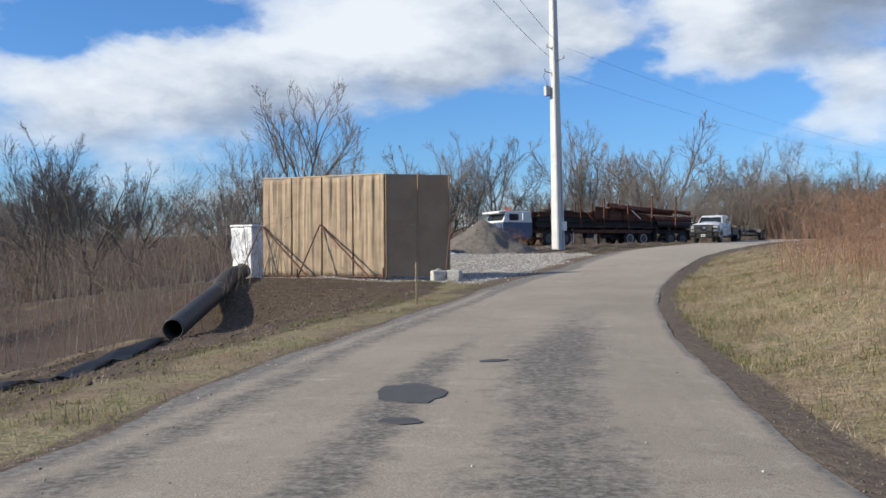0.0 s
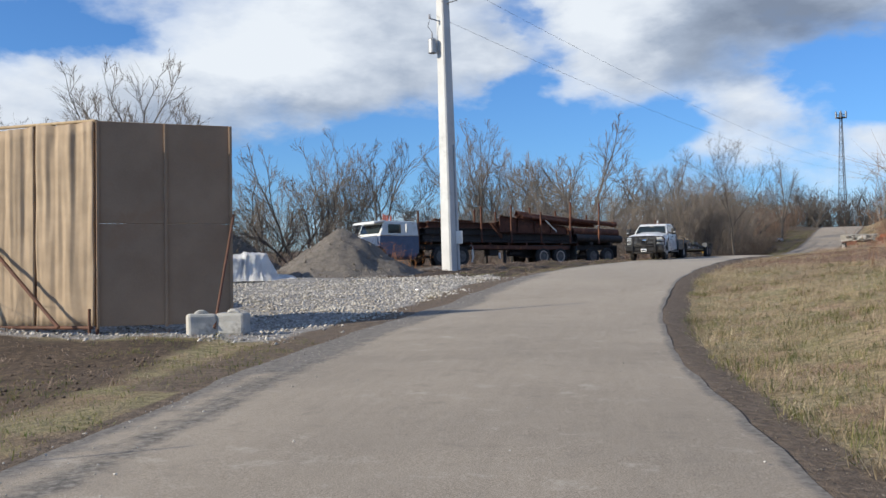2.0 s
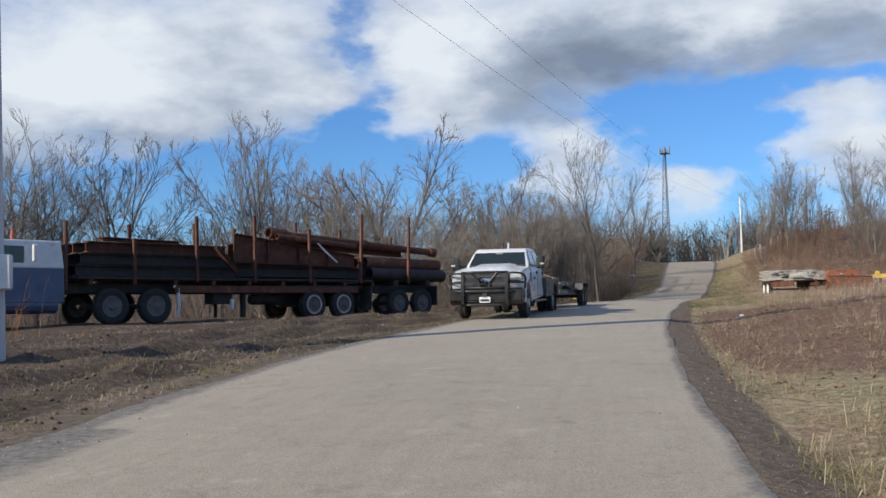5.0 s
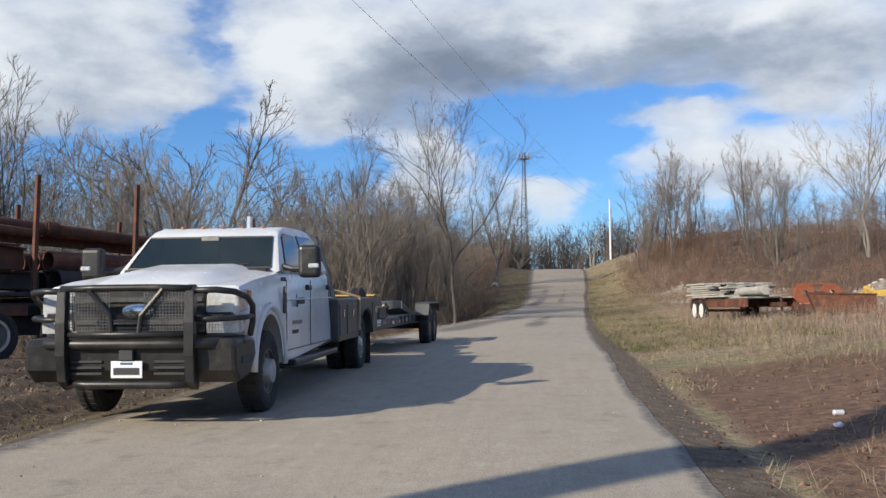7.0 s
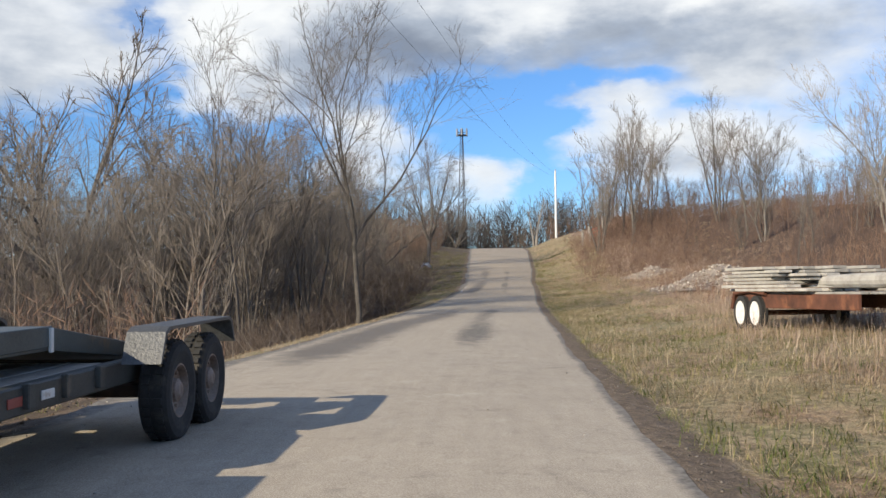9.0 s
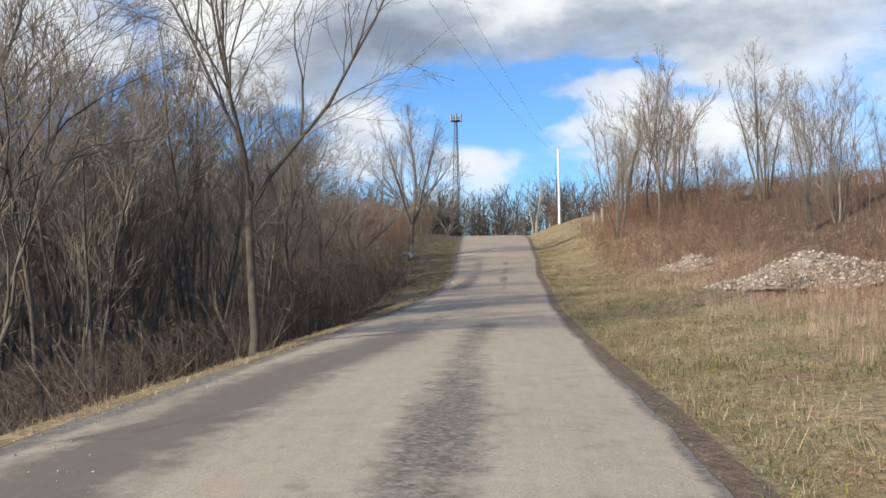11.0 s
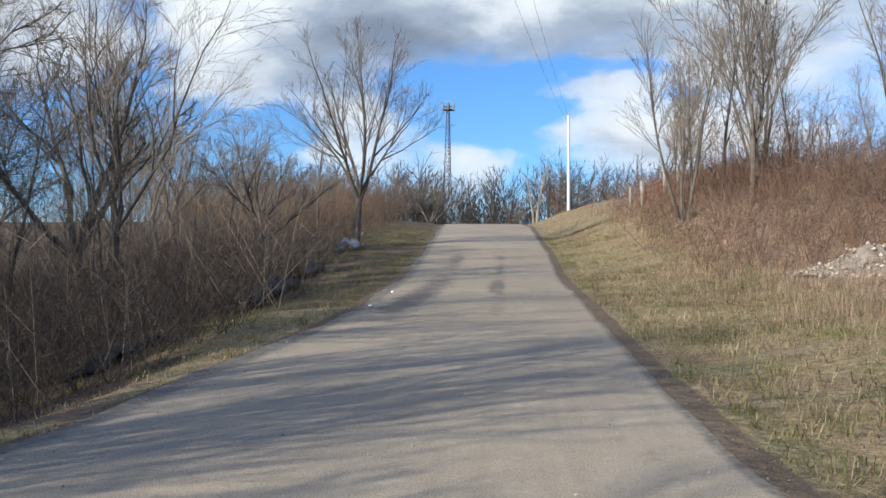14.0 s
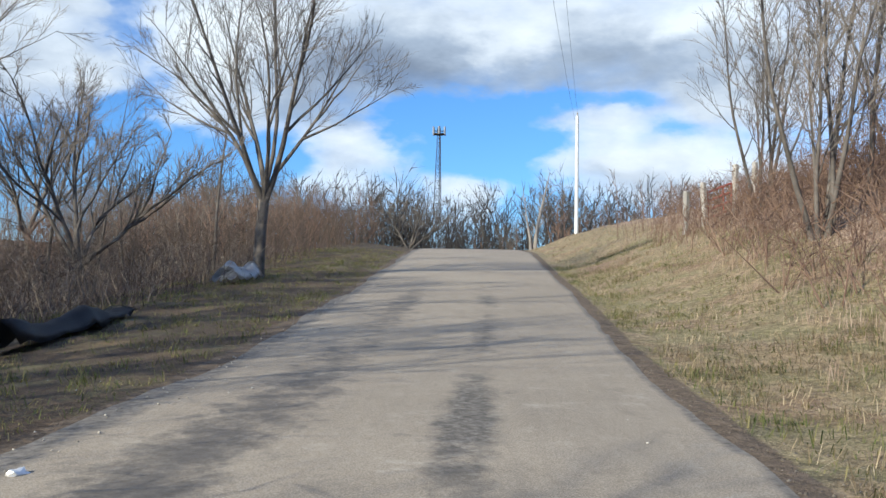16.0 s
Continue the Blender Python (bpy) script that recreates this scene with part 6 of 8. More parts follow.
def stone_heap(x, y, radius, height, mat, stone, label, seed, count, size, stretch=(1, 1), ridge=()):
    z = ground_z(x, y)
    t = thing("stone_pile", pose(x, y, z), label, "pile")
    ob = part("mound", heap(seed, radius, height, 0.13, stretch=stretch, ridge=ridge), mat, t, "", True)
    rng = np.random.default_rng(seed)
    tri = ob.data
    c, s = 1.0, 0.0
    for v in tri.vertices:
        v.co.z += ground_z(x + v.co.x * c - v.co.y * s, y + v.co.x * s + v.co.y * c) - z - 0.04
    pts = []
    centre = np.zeros(len(tri.polygons) * 3)
    tri.polygons.foreach_get("center", centre)
    centre = centre.reshape(-1, 3)
    pick = centre[rng.integers(0, len(centre), count)] + rng.normal(0, 0.07, (count, 3)) * np.array([1, 1, 0.25])
    world_pts = np.c_[x + pick[:, 0] * c - pick[:, 1] * s, y + pick[:, 0] * s + pick[:, 1] * c, z + pick[:, 2]]
    pebbles("loose_stones", world_pts, size, stone, "loose stones on the pile", seed)


M["gravel_dark"] = worn("gravel_dark", (0.075, 0.063, 0.052), (0.15, 0.13, 0.108), 0.95, 0, 9.0, 1.0, 0.05, fine=40)
M["gravel_grey"] = worn("gravel_grey", (0.10, 0.088, 0.076), (0.20, 0.178, 0.153), 0.95, 0, 6.0, 0.9, 0.04, fine=60)
M["rubble_pale"] = worn("rubble_pale", (0.17, 0.14, 0.115), (0.36, 0.31, 0.265), 0.95, 0, 6.0, 1.0, 0.05, fine=30)
stone_heap(1.75, 50.9, 2.55, 1.85, M["gravel_grey"], M["stone_grey"], "grey heap of fine crushed stone at the lot", 2, 900, 0.035)
stone_heap(-4.3, 55.2, 3.7, 3.0, M["gravel_dark"], M["stone_grey"], "large dark brown gravel heap behind the tarpaulin", 5, 5200, 0.05, ridge=[(-3.6, -0.6, 2.3)])
stone_heap(48.6, 92.5, 2.1, 0.85, M["rubble_pale"], M["stone_rubble"], "pale rubble mound among dead weeds", 7, 1500, 0.06)
stone_heap(54.1, 103.9, 0.95, 0.55, M["rubble_pale"], M["stone_rubble"], "small pale rubble mound among dead weeds", 9, 500, 0.05)
stone_heap(38.9, 76.0, 1.1, 0.6, M["rubble_pale"], M["stone_rubble"], "pale broken stone heap behind the trailer", 11, 900, 0.06)
stone_heap(39.3, 73.6, 1.7, 0.95, M["rubble_pale"], M["stone_rubble"], "pale broken stone heap beside the bin", 12, 900, 0.06)
stone_heap(47.3, 90.3, 1.5, 0.42, M["rubble_pale"], M["stone_rubble"], "low pale rubble bank among dead weeds", 13, 900, 0.06)


def tan_mats():
    x, y = -2.3, 38.0
    t = thing("mat_stack", pose(x, y, ground_z(x, y), 0, 0, 8), "stack of folded tan burlap mats on gravel", "mats")
    for k in range(3):
        bm = bx(bmesh.new(), (0.05 * k, 0.04 * (k % 2), 0.11 + 0.2 * k), (1.7 - 0.1 * k, 0.9, 0.19), 0.06, None, 3)
        for v in bm.verts:
            v.co.z += 0.04 * noise.noise(v.co * 3 + Vector((k, 0, 0)))
        part("mat", bm, M["burlap"], t, "", True)


tan_mats()


# white gravel spread on the pad, and clods in the churned mud
def pad_gravel():
    rng = np.random.default_rng(31)
    n = 24000
    ys, d = rng.uniform(25.5, 47, n), 0.1 + 13 * rng.random(n) ** 1.5
    i = np.searchsorted(_fy, ys).clip(0, len(_fy) - 1)
    off = -(np.interp(ys, LEFT_Y, LEFT_W) + d)
    x, y = _fx[i] + off * _ty[i], _fy[i] - off * _tx[i]
    bare = np.clip((d - 0.3 - 0.35 * np.sin(ys * 1.3)) / 1.2, 0.04, 1) * np.clip(1.1 - 1.6 * np.clip(bumps(x, y, 3.0, 1.0) * np.clip((d - 4) / 2, 0, 1), 0, 1), 0.12, 1)
    keep = pad_mask(x, y, ys) * bare > rng.random(n) ** 0.5
    x, y = x[keep], y[keep]
    pebbles("white_gravel", np.c_[x, y, ground_many(x, y)], 0.034, M["stone_white"], "loose white limestone gravel on the pad", 32, "gravel")
    n = 3200
    ys, d = rng.uniform(-1, 27, n), 1.4 + 8 * rng.random(n)
    i = np.searchsorted(_fy, ys)
    off = -(np.interp(ys, LEFT_Y, LEFT_W) + d)
    x, y = _fx[i] + off * _ty[i], _fy[i] - off * _tx[i]
    pebbles("mud_clods", np.c_[x, y, ground_many(x, y)], 0.027, M["clod"], "churned brown clods of mud", 33, "clods")
    n = 4200
    ys, d = rng.uniform(43, 73, n), 0.2 + 9 * rng.random(n)
    i = np.searchsorted(_fy, ys)
    off = -(np.interp(ys, LEFT_Y, LEFT_W) + d)
    x, y = _fx[i] + off * _ty[i], _fy[i] - off * _tx[i]
    pebbles("mud_clods", np.c_[x, y, ground_many(x, y)], 0.024, M["clod"], "rutted brown clods of the lot", 34, "clods")
    n = 2600
    ys, d = rng.uniform(46, 63, n), 0.3 + 9 * rng.random(n) ** 1.2
    i = np.searchsorted(_fy, ys)
    off = np.interp(ys, RIGHT_Y, RIGHT_W) + d
    x, y = _fx[i] + off * _ty[i], _fy[i] - off * _tx[i]
    pebbles("soil_clods", np.c_[x, y, ground_many(x, y)], 0.022, M["clod_red"], "crumbled red clods of bare soil", 37, "clods")
    n = 4000
    ys, d = rng.uniform(-2, 125, n), 0.02 + 0.5 * rng.random(n)
    i = np.searchsorted(_fy, ys)
    off = np.interp(ys, RIGHT_Y, RIGHT_W) + d
    x, y = _fx[i] + off * _ty[i], _fy[i] - off * _tx[i]
    pebbles("shoulder_grit", np.c_[x, y, ground_many(x, y)], 0.009, M["stone_grey"], "dark grit on the shoulder", 35, "grit")
    n = 2600
    ys = rng.uniform(-1, 122, n)
    i = np.searchsorted(_fy, ys)
    off = rng.uniform(-3.4, 1.2, n)
    edge = rng.random(n) < 0.55
    off[edge] = -np.interp(ys[edge], LEFT_Y, LEFT_W) + np.abs(rng.normal(0, 0.35, edge.sum()))
    x, y = _fx[i] + off * _ty[i], _fy[i] - off * _tx[i]
    pebbles("road_grit", np.c_[x, y, level(ys) + 0.016], 0.008, M["stone_white"], "small pale stones strewn on the road", 36, "grit")


pad_gravel()


def road_patch(x, y, sx, sy, turn, seed):
    bm = bmesh.new()
    n = 30
    ring = []
    for j in range(n):
        t = 2 * math.pi * j / n
        r = 1 + 0.10 * math.sin(2 * t + seed) + 0.07 * math.sin(5 * t + 2 * seed) + 0.04 * math.sin(9 * t)
        ring.append((sx * r * math.cos(t), sy * r * math.sin(t)))
    c, s = math.cos(math.radians(turn)), math.sin(math.radians(turn))
    low, top = [], []
    for u, v in ring:
        px, py = x + u * c - v * s, y + u * s + v * c
        ys, off, _ = road_frame(px, py)
        wr, wl = np.interp(ys, RIGHT_Y, RIGHT_W), np.interp(ys, LEFT_Y, LEFT_W)
        f = (off + wl) / (wr + wl)
        z = level(ys) + 0.03 * (1 - (2 * f - 1) ** 2) - 0.01 + 0.012 * float(bumps(np.float64(px), np.float64(py), 2.3, 0.6))
        top.append(bm.verts.new((px, py, z + 0.007)))
        low.append(bm.verts.new((px, py, z - 0.02)))
    bm.faces.new(top)
    for j in range(n):
        bm.faces.new((low[j], low[(j + 1) % n], top[(j + 1) % n], top[j]))
    me = bpy.data.meshes.new("road_patch")
    bm.to_mesh(me)
    bm.free()
    me.materials.append(M["asphalt_patch"])
    tagged(new("road_patch", me), "dark fresh asphalt patch in the dusty road", "road patch", "asphalt patches", "structure")


road_patch(0.22, 7.0, 0.26, 0.58, 8, 1.0)
road_patch(0.22, 5.7, 0.13, 0.16, 20, 2.4)
road_patch(0.96, 9.25, 0.10, 0.17, -60, 3.3)

# ---- poles, wires, mast, gate ----
POLE = Vector((5.85, 52.6, 0))
POLE.z = ground_z(POLE.x, POLE.y)
POLE_FAR = Vector((78.9, 150.5, 0))
POLE_FAR.z = ground_z(78.9, 150.5)


def utility_pole():
    t = thing("utility_pole", pose(POLE.x, POLE.y, POLE.z - 0.3, -0.5, -0.9, 0), "tall tapered pale grey concrete utility pole with transformer and meter box", "utility pole")
    bm = bmesh.new()
    rot = Matrix.Rotation(math.radians(38), 3, "Z")
    H = 17.0
    rings = []
    for z, w in ((0, 0.285), (H, 0.15)):
        c = w * 0.8
        pts = [(w, c), (c, w), (-c, w), (-w, c), (-w, -c), (-c, -w), (c, -w), (w, -c)]
        rings.append([bm.verts.new(rot @ Vector((x, y, z))) for x, y in pts])
    for j in range(8):
        bm.faces.new((rings[0][j], rings[0][(j + 1) % 8], rings[1][(j + 1) % 8], rings[1][j]))
    bm.faces.new(rings[1])
    part("shaft", bm, M["steel_pole"], t)
    bm = bx(bmesh.new(), (0.33, -0.12, 1.62), (0.27, 0.2, 0.50), 0.02)
    mb = part("meter_box", bm, M["cab_white"], t, "white metal meter box")
    part("conduit", rod(bmesh.new(), (0.25, -0.2, 0), (0.23, -0.16, 5.2), 0.028, None, 8), M["grey_metal"], t)
    zt = 9.05
    bm = bmesh.new()
    rod(bm, (-0.46, -0.1, zt - 0.25), (-0.46, -0.1, zt + 0.27), 0.17, None, 16)
    rod(bm, (-0.46, -0.1, zt + 0.27), (-0.46, -0.1, zt + 0.33), 0.17, 0.09, 16)
    tr = part("transformer", bm, M["grey_metal"], t, "small grey transformer can")
    bm = bmesh.new()
    rod(bm, (-0.46, -0.1, zt + 0.3), (-0.46, -0.1, zt + 0.56), 0.035, 0.02, 8)
    part("bushing", bm, M["porcelain"], tr)
    part("bracket", bx(bmesh.new(), (-0.24, -0.05, zt), (0.2, 0.06, 0.3), 0.01), M["grey_metal"], t)
    for z, l in ((10.0, 0.55), (10.7, -0.5), (11.35, 0.4)):
        part("arm", rod(bmesh.new(), (0, -0.1, z), (-l, -0.25, z + 0.12), 0.025, None, 8), M["grey_metal"], t)
        part("insulator", rod(bmesh.new(), (-l, -0.25, z + 0.1), (-l, -0.25, z + 0.28), 0.05, 0.035, 10), M["porcelain"], t)
    for z in (4.2, 5.6, 6.9):
        part("step_bolt", rod(bmesh.new(), (0.1, -0.2, z), (0.12, -0.33, z), 0.012, None, 6), M["grey_metal"], t)
    part("drop_lead", pipe(bmesh.new(), [(-0.46, -0.1, zt + 0.55), (-0.62, -0.15, zt + 0.8), (-0.55, -0.2, 10.05)], 0.012, 6), M["wire"], t)


utility_pole()


def wire(a, b, sag, r=0.0055):
    a, b = Vector(a), Vector(b)
    pts = []
    for k in range(25):
        f = k / 24
        p = a.lerp(b, f)
        p.z -= sag * 4 * f * (1 - f)
        pts.append(p)
    me_bm = pipe(bmesh.new(), pts, r, 5)
    me = bpy.data.meshes.new("overhead_wire")
    me_bm.to_mesh(me)
    me_bm.free()
    me.materials.append(M["wire"])
    tagged(new("overhead_wire", me), "thin dark overhead wire strung between the poles", "wire", "overhead wires")


wire((5.4, 52.4, POLE.z + 9.9), (78.7, 150.4, POLE_FAR.z + 6.9), 2.0)
wire((6.3, 52.4, POLE.z + 11.1), (78.9, 150.4, POLE_FAR.z + 7.1), 1.8)
wire((5.4, 52.4, POLE.z + 10.6), (-9.5, -12.0, 11.5), 1.2, 0.010)
wire((5.9, 52.4, POLE.z + 11.3), (-9.0, -12.0, 12.3), 1.2, 0.010)


def far_pole():
    t = thing("utility_pole", pose(*POLE_FAR), "slim white utility pole on the crest", "utility pole")
    part("shaft", rod(bmesh.new(), (0, 0, -0.3), (0, 0, 7.4), 0.125, 0.095, 12), M["cab_white"], t)
    part("insulator", rod(bmesh.new(), (0, 0, 7.4), (0, 0, 7.6), 0.06, 0.04, 8), M["porcelain"], t)


far_pole()


def mast():
    x, y, z, H = 189.8, 381.3, 8.0, 55.0
    t = thing("radio_mast", pose(x, y, z), "tall dark lattice radio mast with antennas at its head", "radio mast")
    legs = [Vector((math.cos(a), math.sin(a), 0)) for a in (0.3, 0.3 + 2.094, 0.3 + 4.189)]
    def at(k, h):
        return legs[k] * (2.4 - 1.9 * h / H) + Vector((0, 0, h))
    for k in range(3):
        part("leg", rod(bmesh.new(), at(k, 0), at(k, H), 0.16, 0.10, 6), M["dark_steel"], t)
    n = 22
    bm = bmesh.new()
    for s in range(n):
        h0, h1 = H * s / n, H * (s + 1) / n
        for k in range(3):
            rod(bm, at(k, h0), at((k + 1) % 3, h1), 0.07, None, 4)
            rod(bm, at(k, h1), at((k + 1) % 3, h1), 0.06, None, 4)
    part("lattice", bm, M["dark_steel"], t)
    for k in range(6):
        a = 2 * math.pi * k / 6
        c = Vector((2.1 * math.cos(a), 2.1 * math.sin(a), H - 1.2))
        part("antenna", bx(bmesh.new(), c, (0.5, 0.5, 2.6), 0.05), M["grey_metal"], t, "grey panel antenna")
        part("boom", rod(bmesh.new(), (0, 0, H - 1.2), c, 0.08, None, 6), M["dark_steel"], t)
    part("head_ring", rod(bmesh.new(), (0, 0, H - 2.4), (0, 0, H - 2.1), 1.9, None, 12), M["dark_steel"], t)


mast()


def gate_post(x, y, h, lean):
    t = thing("gate_post", pose(x, y, ground_z(x, y) - 0.2, lean, lean * 0.6, 0), "weathered grey wooden gate post in dry grass", "gate post", "gate posts on the rise")
    part("post", bx(bmesh.new(), (0, 0, h / 2), (0.15, 0.15, h), 0.02), M["weathered_wood"], t)


GATE = [(64.2, 124.5), (64.7, 124.2), (65.95, 124.3), (66.5, 124.0)]
for (gx, gy), gh, gl in zip(GATE, (1.5, 1.5, 1.7, 1.6), (1, -2, 2, 1)):
    gate_post(gx, gy, gh, gl)


def tube_gate():
    a, b = Vector((64.85, 124.25, 0)), Vector((65.85, 124.3, 0))
    a.z, b.z = ground_z(a.x, a.y) + 0.15, ground_z(b.x, b.y) + 0.15
    t = thing("farm_gate", Matrix(), "faded red tubular steel farm gate on the rise", "gate")
    up = Vector((0, 0, 0.8))
    for f in (0, 0.33, 0.66, 1.0):
        part("rail", rod(bmesh.new(), a + up * f, b + up * f, 0.035, None, 8), M["red_paint"], t)
    for f in (0.0, 0.65, 1.0):
        p = a.lerp(b, f)
        part("upright", rod(bmesh.new(), p, p + up, 0.035, None, 8), M["red_paint"], t)


tube_gate()

cloth_sheet("silt_sheet", [(41.6, 107.6), (43.0, 110.3), (44.5, 113.2)], 0.75, 0.30, M["silt_cloth"], "black silt fence sheeting slumped at the foot of the verge", "sheeting", 5, 0.3)
cloth_sheet("silt_sheet", [(44.9, 114.0), (46.1, 116.2), (46.9, 117.8)], 0.5, 0.34, M["silt_cloth"], "black silt fence sheeting slumped in the weeds", "sheeting", 8, 0.3)
cloth_sheet("plastic_sheet", [(50.0, 123.6), (51.2, 125.4)], 0.7, 0.4, M["foil"], "pale bluish plastic sheet caught at a tree's foot", "sheeting", 9, 0.3)
cloth_sheet("silt_sheet", [(38.2, 103.0), (39.6, 105.2)], 0.5, 0.12, M["silt_cloth"], "black silt fence sheeting at the road's foot", "sheeting", 11, 0.2)

# ---- the white pickup with a flat bed, and its trailer ----
HEAD = -118.8
FRONT = (15.90, 60.14)


def sharpen(ob, degrees=32.0):
    """Smooth shading that keeps edges sharper than the angle."""
    ob.data.polygons.foreach_set("use_smooth", [True] * len(ob.data.polygons))
    ob.data.set_sharp_from_angle(angle=math.radians(degrees))
    return ob


def sheet(bm, rows, drop=0.0):
    """A skin through rows of points; drop: its rim turned down by so much."""
    grid = [[bm.verts.new(q) for q in row] for row in rows]
    for u, v in zip(grid, grid[1:]):
        for k in range(len(u) - 1):
            bm.faces.new((u[k], u[k + 1], v[k + 1], v[k]))
    if drop:
        rim = grid[0] + [r[-1] for r in grid[1:]] + grid[-1][-2::-1] + [r[0] for r in grid[-2:0:-1]]
        low = [bm.verts.new(v.co - Vector((0, 0, drop))) for v in rim]
        for k in range(len(rim)):
            bm.faces.new((rim[k], rim[(k + 1) % len(rim)], low[(k + 1) % len(rim)], low[k]))
    return bm


def pickup():
    # built with the front axle at x = 0, nose towards +x
    t = thing("pickup_truck", pose(FRONT[0], FRONT[1], 1.425, 0, 1.4, HEAD) @ Matrix.Diagonal((0.84, 0.84, 0.86, 1)), "white crew-cab pickup with black grille guard and dark flat bed", "pickup truck")
    R, AXLE = 0.405, -5.26
    low = [(0.98, 0.84), (1.02, 1.02), (1.00, 1.20), (0.93, 1.29), (0.50, 1.34), (-0.46, 1.42), (-0.56, 1.44), (-3.05, 1.45), (-3.08, 0.52), (-0.62, 0.50)]
    low += [(-0.545 * math.cos(math.pi * k / 12), 0.44 + 0.61 * math.sin(math.pi * k / 12)) for k in range(13)] + [(0.64, 0.62)]
    sharpen(part("body", prism(bmesh.new(), low, -1.0, 1.0, 0.055, (1.05, 1.45, 0.06)), M["truck_white"], t, "glossy white painted body"))
    # bonnet: a raised middle falling to the wings and the nose
    rows = []
    for i in range(15):
        f = i / 14
        x = 0.985 - 1.53 * f
        base = 1.295 + 0.165 * f - 0.10 * (1 - f) ** 8
        row = []
        for j in range(19):
            y = (j / 9 - 1) * (0.90 + 0.03 * f)
            k = abs(y)
            dome = 0.060 * (1 / (1 + math.exp((k - 0.54) * 38))) * min(1, 0.35 + 1.5 * f) - 0.055 * (k / 0.93) ** 6
            row.append((x - 0.07 * (k / 0.93) ** 3 * (1 - f), y, base + dome + 0.012))
        rows.append(row)
    sharpen(part("bonnet", sheet(bmesh.new(), rows, 0.07), M["truck_white"], t), 24)
    part("cowl", bx(bmesh.new(), (-0.56, 0, 1.455), (0.16, 1.66, 0.05), 0.015), M["black_guard"], t)
    cab = [(-0.56, 1.43), (-1.06, 1.86), (-1.22, 1.945), (-1.50, 1.985), (-2.40, 1.99), (-2.74, 1.965), (-2.88, 1.90), (-3.06, 1.43)]
    sharpen(part("cab", prism(bmesh.new(), cab, -0.955, 0.955, 0.06, (1.43, 1.99, 0.20)), M["truck_white"], t, "white cab roof and pillars"))

    def pane(pts, name="window"):
        bm = bmesh.new()
        n = (Vector(pts[1]) - Vector(pts[0])).cross(Vector(pts[2]) - Vector(pts[0])).normalized()
        a = [bm.verts.new(Vector(q) + n * 0.006) for q in pts]
        b = [bm.verts.new(Vector(q) - n * 0.012) for q in pts]
        bm.faces.new(a)
        bm.faces.new(list(reversed(b)))
        for i in range(len(a)):
            bm.faces.new((a[i], b[i], b[(i + 1) % len(a)], a[(i + 1) % len(a)]))
        return part(name, bm, M["cab_glass"], t, "dark tinted glass")

    def frame_round(pts, r=0.016):
        part("window_seal", pipe(bmesh.new(), list(pts) + [pts[0]], r, 6), M["black_guard"], t)

    ws = [(-0.62, -0.83, 1.487), (-0.62, 0.83, 1.487), (-1.04, 0.735, 1.848), (-1.04, -0.735, 1.848)]
    pane(ws, "windscreen")
    frame_round(ws)
    for s in (1, -1):
        def y(zz):
            return s * (0.957 - 0.20 * (zz - 1.43) / 0.56)
        for q in ([(-0.86, 1.50), (-0.80, 1.47), (-1.72, 1.47), (-1.72, 1.88), (-1.26, 1.885), (-1.14, 1.84)], [(-1.86, 1.47), (-2.66, 1.47), (-2.78, 1.50), (-2.66, 1.86), (-2.56, 1.885), (-1.86, 1.885)]):
            pts = [(x, y(zz), zz) for x, zz in q]
            pane(pts if s < 0 else list(reversed(pts)))
            frame_round(pts, 0.013)
        for x in (-0.66, -1.80, -2.98):
            part("door_seam", bx(bmesh.new(), (x, s * 0.999, 0.96), (0.012, 0.008, 0.78), 0), M["print_dark"], t)
        part("door_seam", bx(bmesh.new(), (-1.82, s * 0.999, 0.575), (2.32, 0.008, 0.012), 0), M["print_dark"], t)
        part("body_crease", bx(bmesh.new(), (-1.84, s * 0.998, 1.13), (2.36, 0.012, 0.018), 0.004), M["truck_white"], t)
        for x in (-1.66, -2.80):
            part("door_handle", bx(bmesh.new(), (x, s * 1.012, 1.265), (0.19, 0.05, 0.07), 0.018, None, 2), M["black_guard"], t, "black door handle")
        mi = part("mirror", bx(bmesh.new(), (-0.66, s * 1.27, 1.55), (0.15, 0.25, 0.36), 0.05, None, 3), M["black_guard"], t, "large black towing mirror")
        part("mirror_arm", pipe(bmesh.new(), [(-0.78, s * 0.93, 1.50), (-0.74, s * 1.05, 1.47), (-0.68, s * 1.2, 1.47)], 0.035, 8), M["black_guard"], mi)
        part("mirror_lamp", bx(bmesh.new(), (-0.585, s * 1.33, 1.50), (0.03, 0.12, 0.05), 0.01), M["lamp_glass"], mi)
        # lamp unit wrapping the corner: two clear blocks round a dark pocket
        lo, hi = (0.66, 0.985) if s > 0 else (-0.985, -0.66)
        lamp = part("headlamp", prism(bmesh.new(), [(1.035, 1.02), (1.035, 1.20), (0.96, 1.255), (0.70, 1.255), (0.74, 1.04)], lo, hi, 0.025), M["lamp_glass"], t, "clear headlamp")
        part("lower_lamp", prism(bmesh.new(), [(1.045, 0.85), (1.045, 0.97), (0.80, 0.99), (0.80, 0.86)], lo, hi, 0.02), M["lamp_glass"], lamp)
        part("lamp_pocket", bx(bmesh.new(), (0.985, s * 0.79, 1.00), (0.10, 0.30, 0.10), 0.01), M["black_guard"], lamp)
        part("side_marker", bx(bmesh.new(), (0.74, s * 0.992, 1.19), (0.09, 0.03, 0.11), 0.01), M["amber"], lamp, "amber lens")
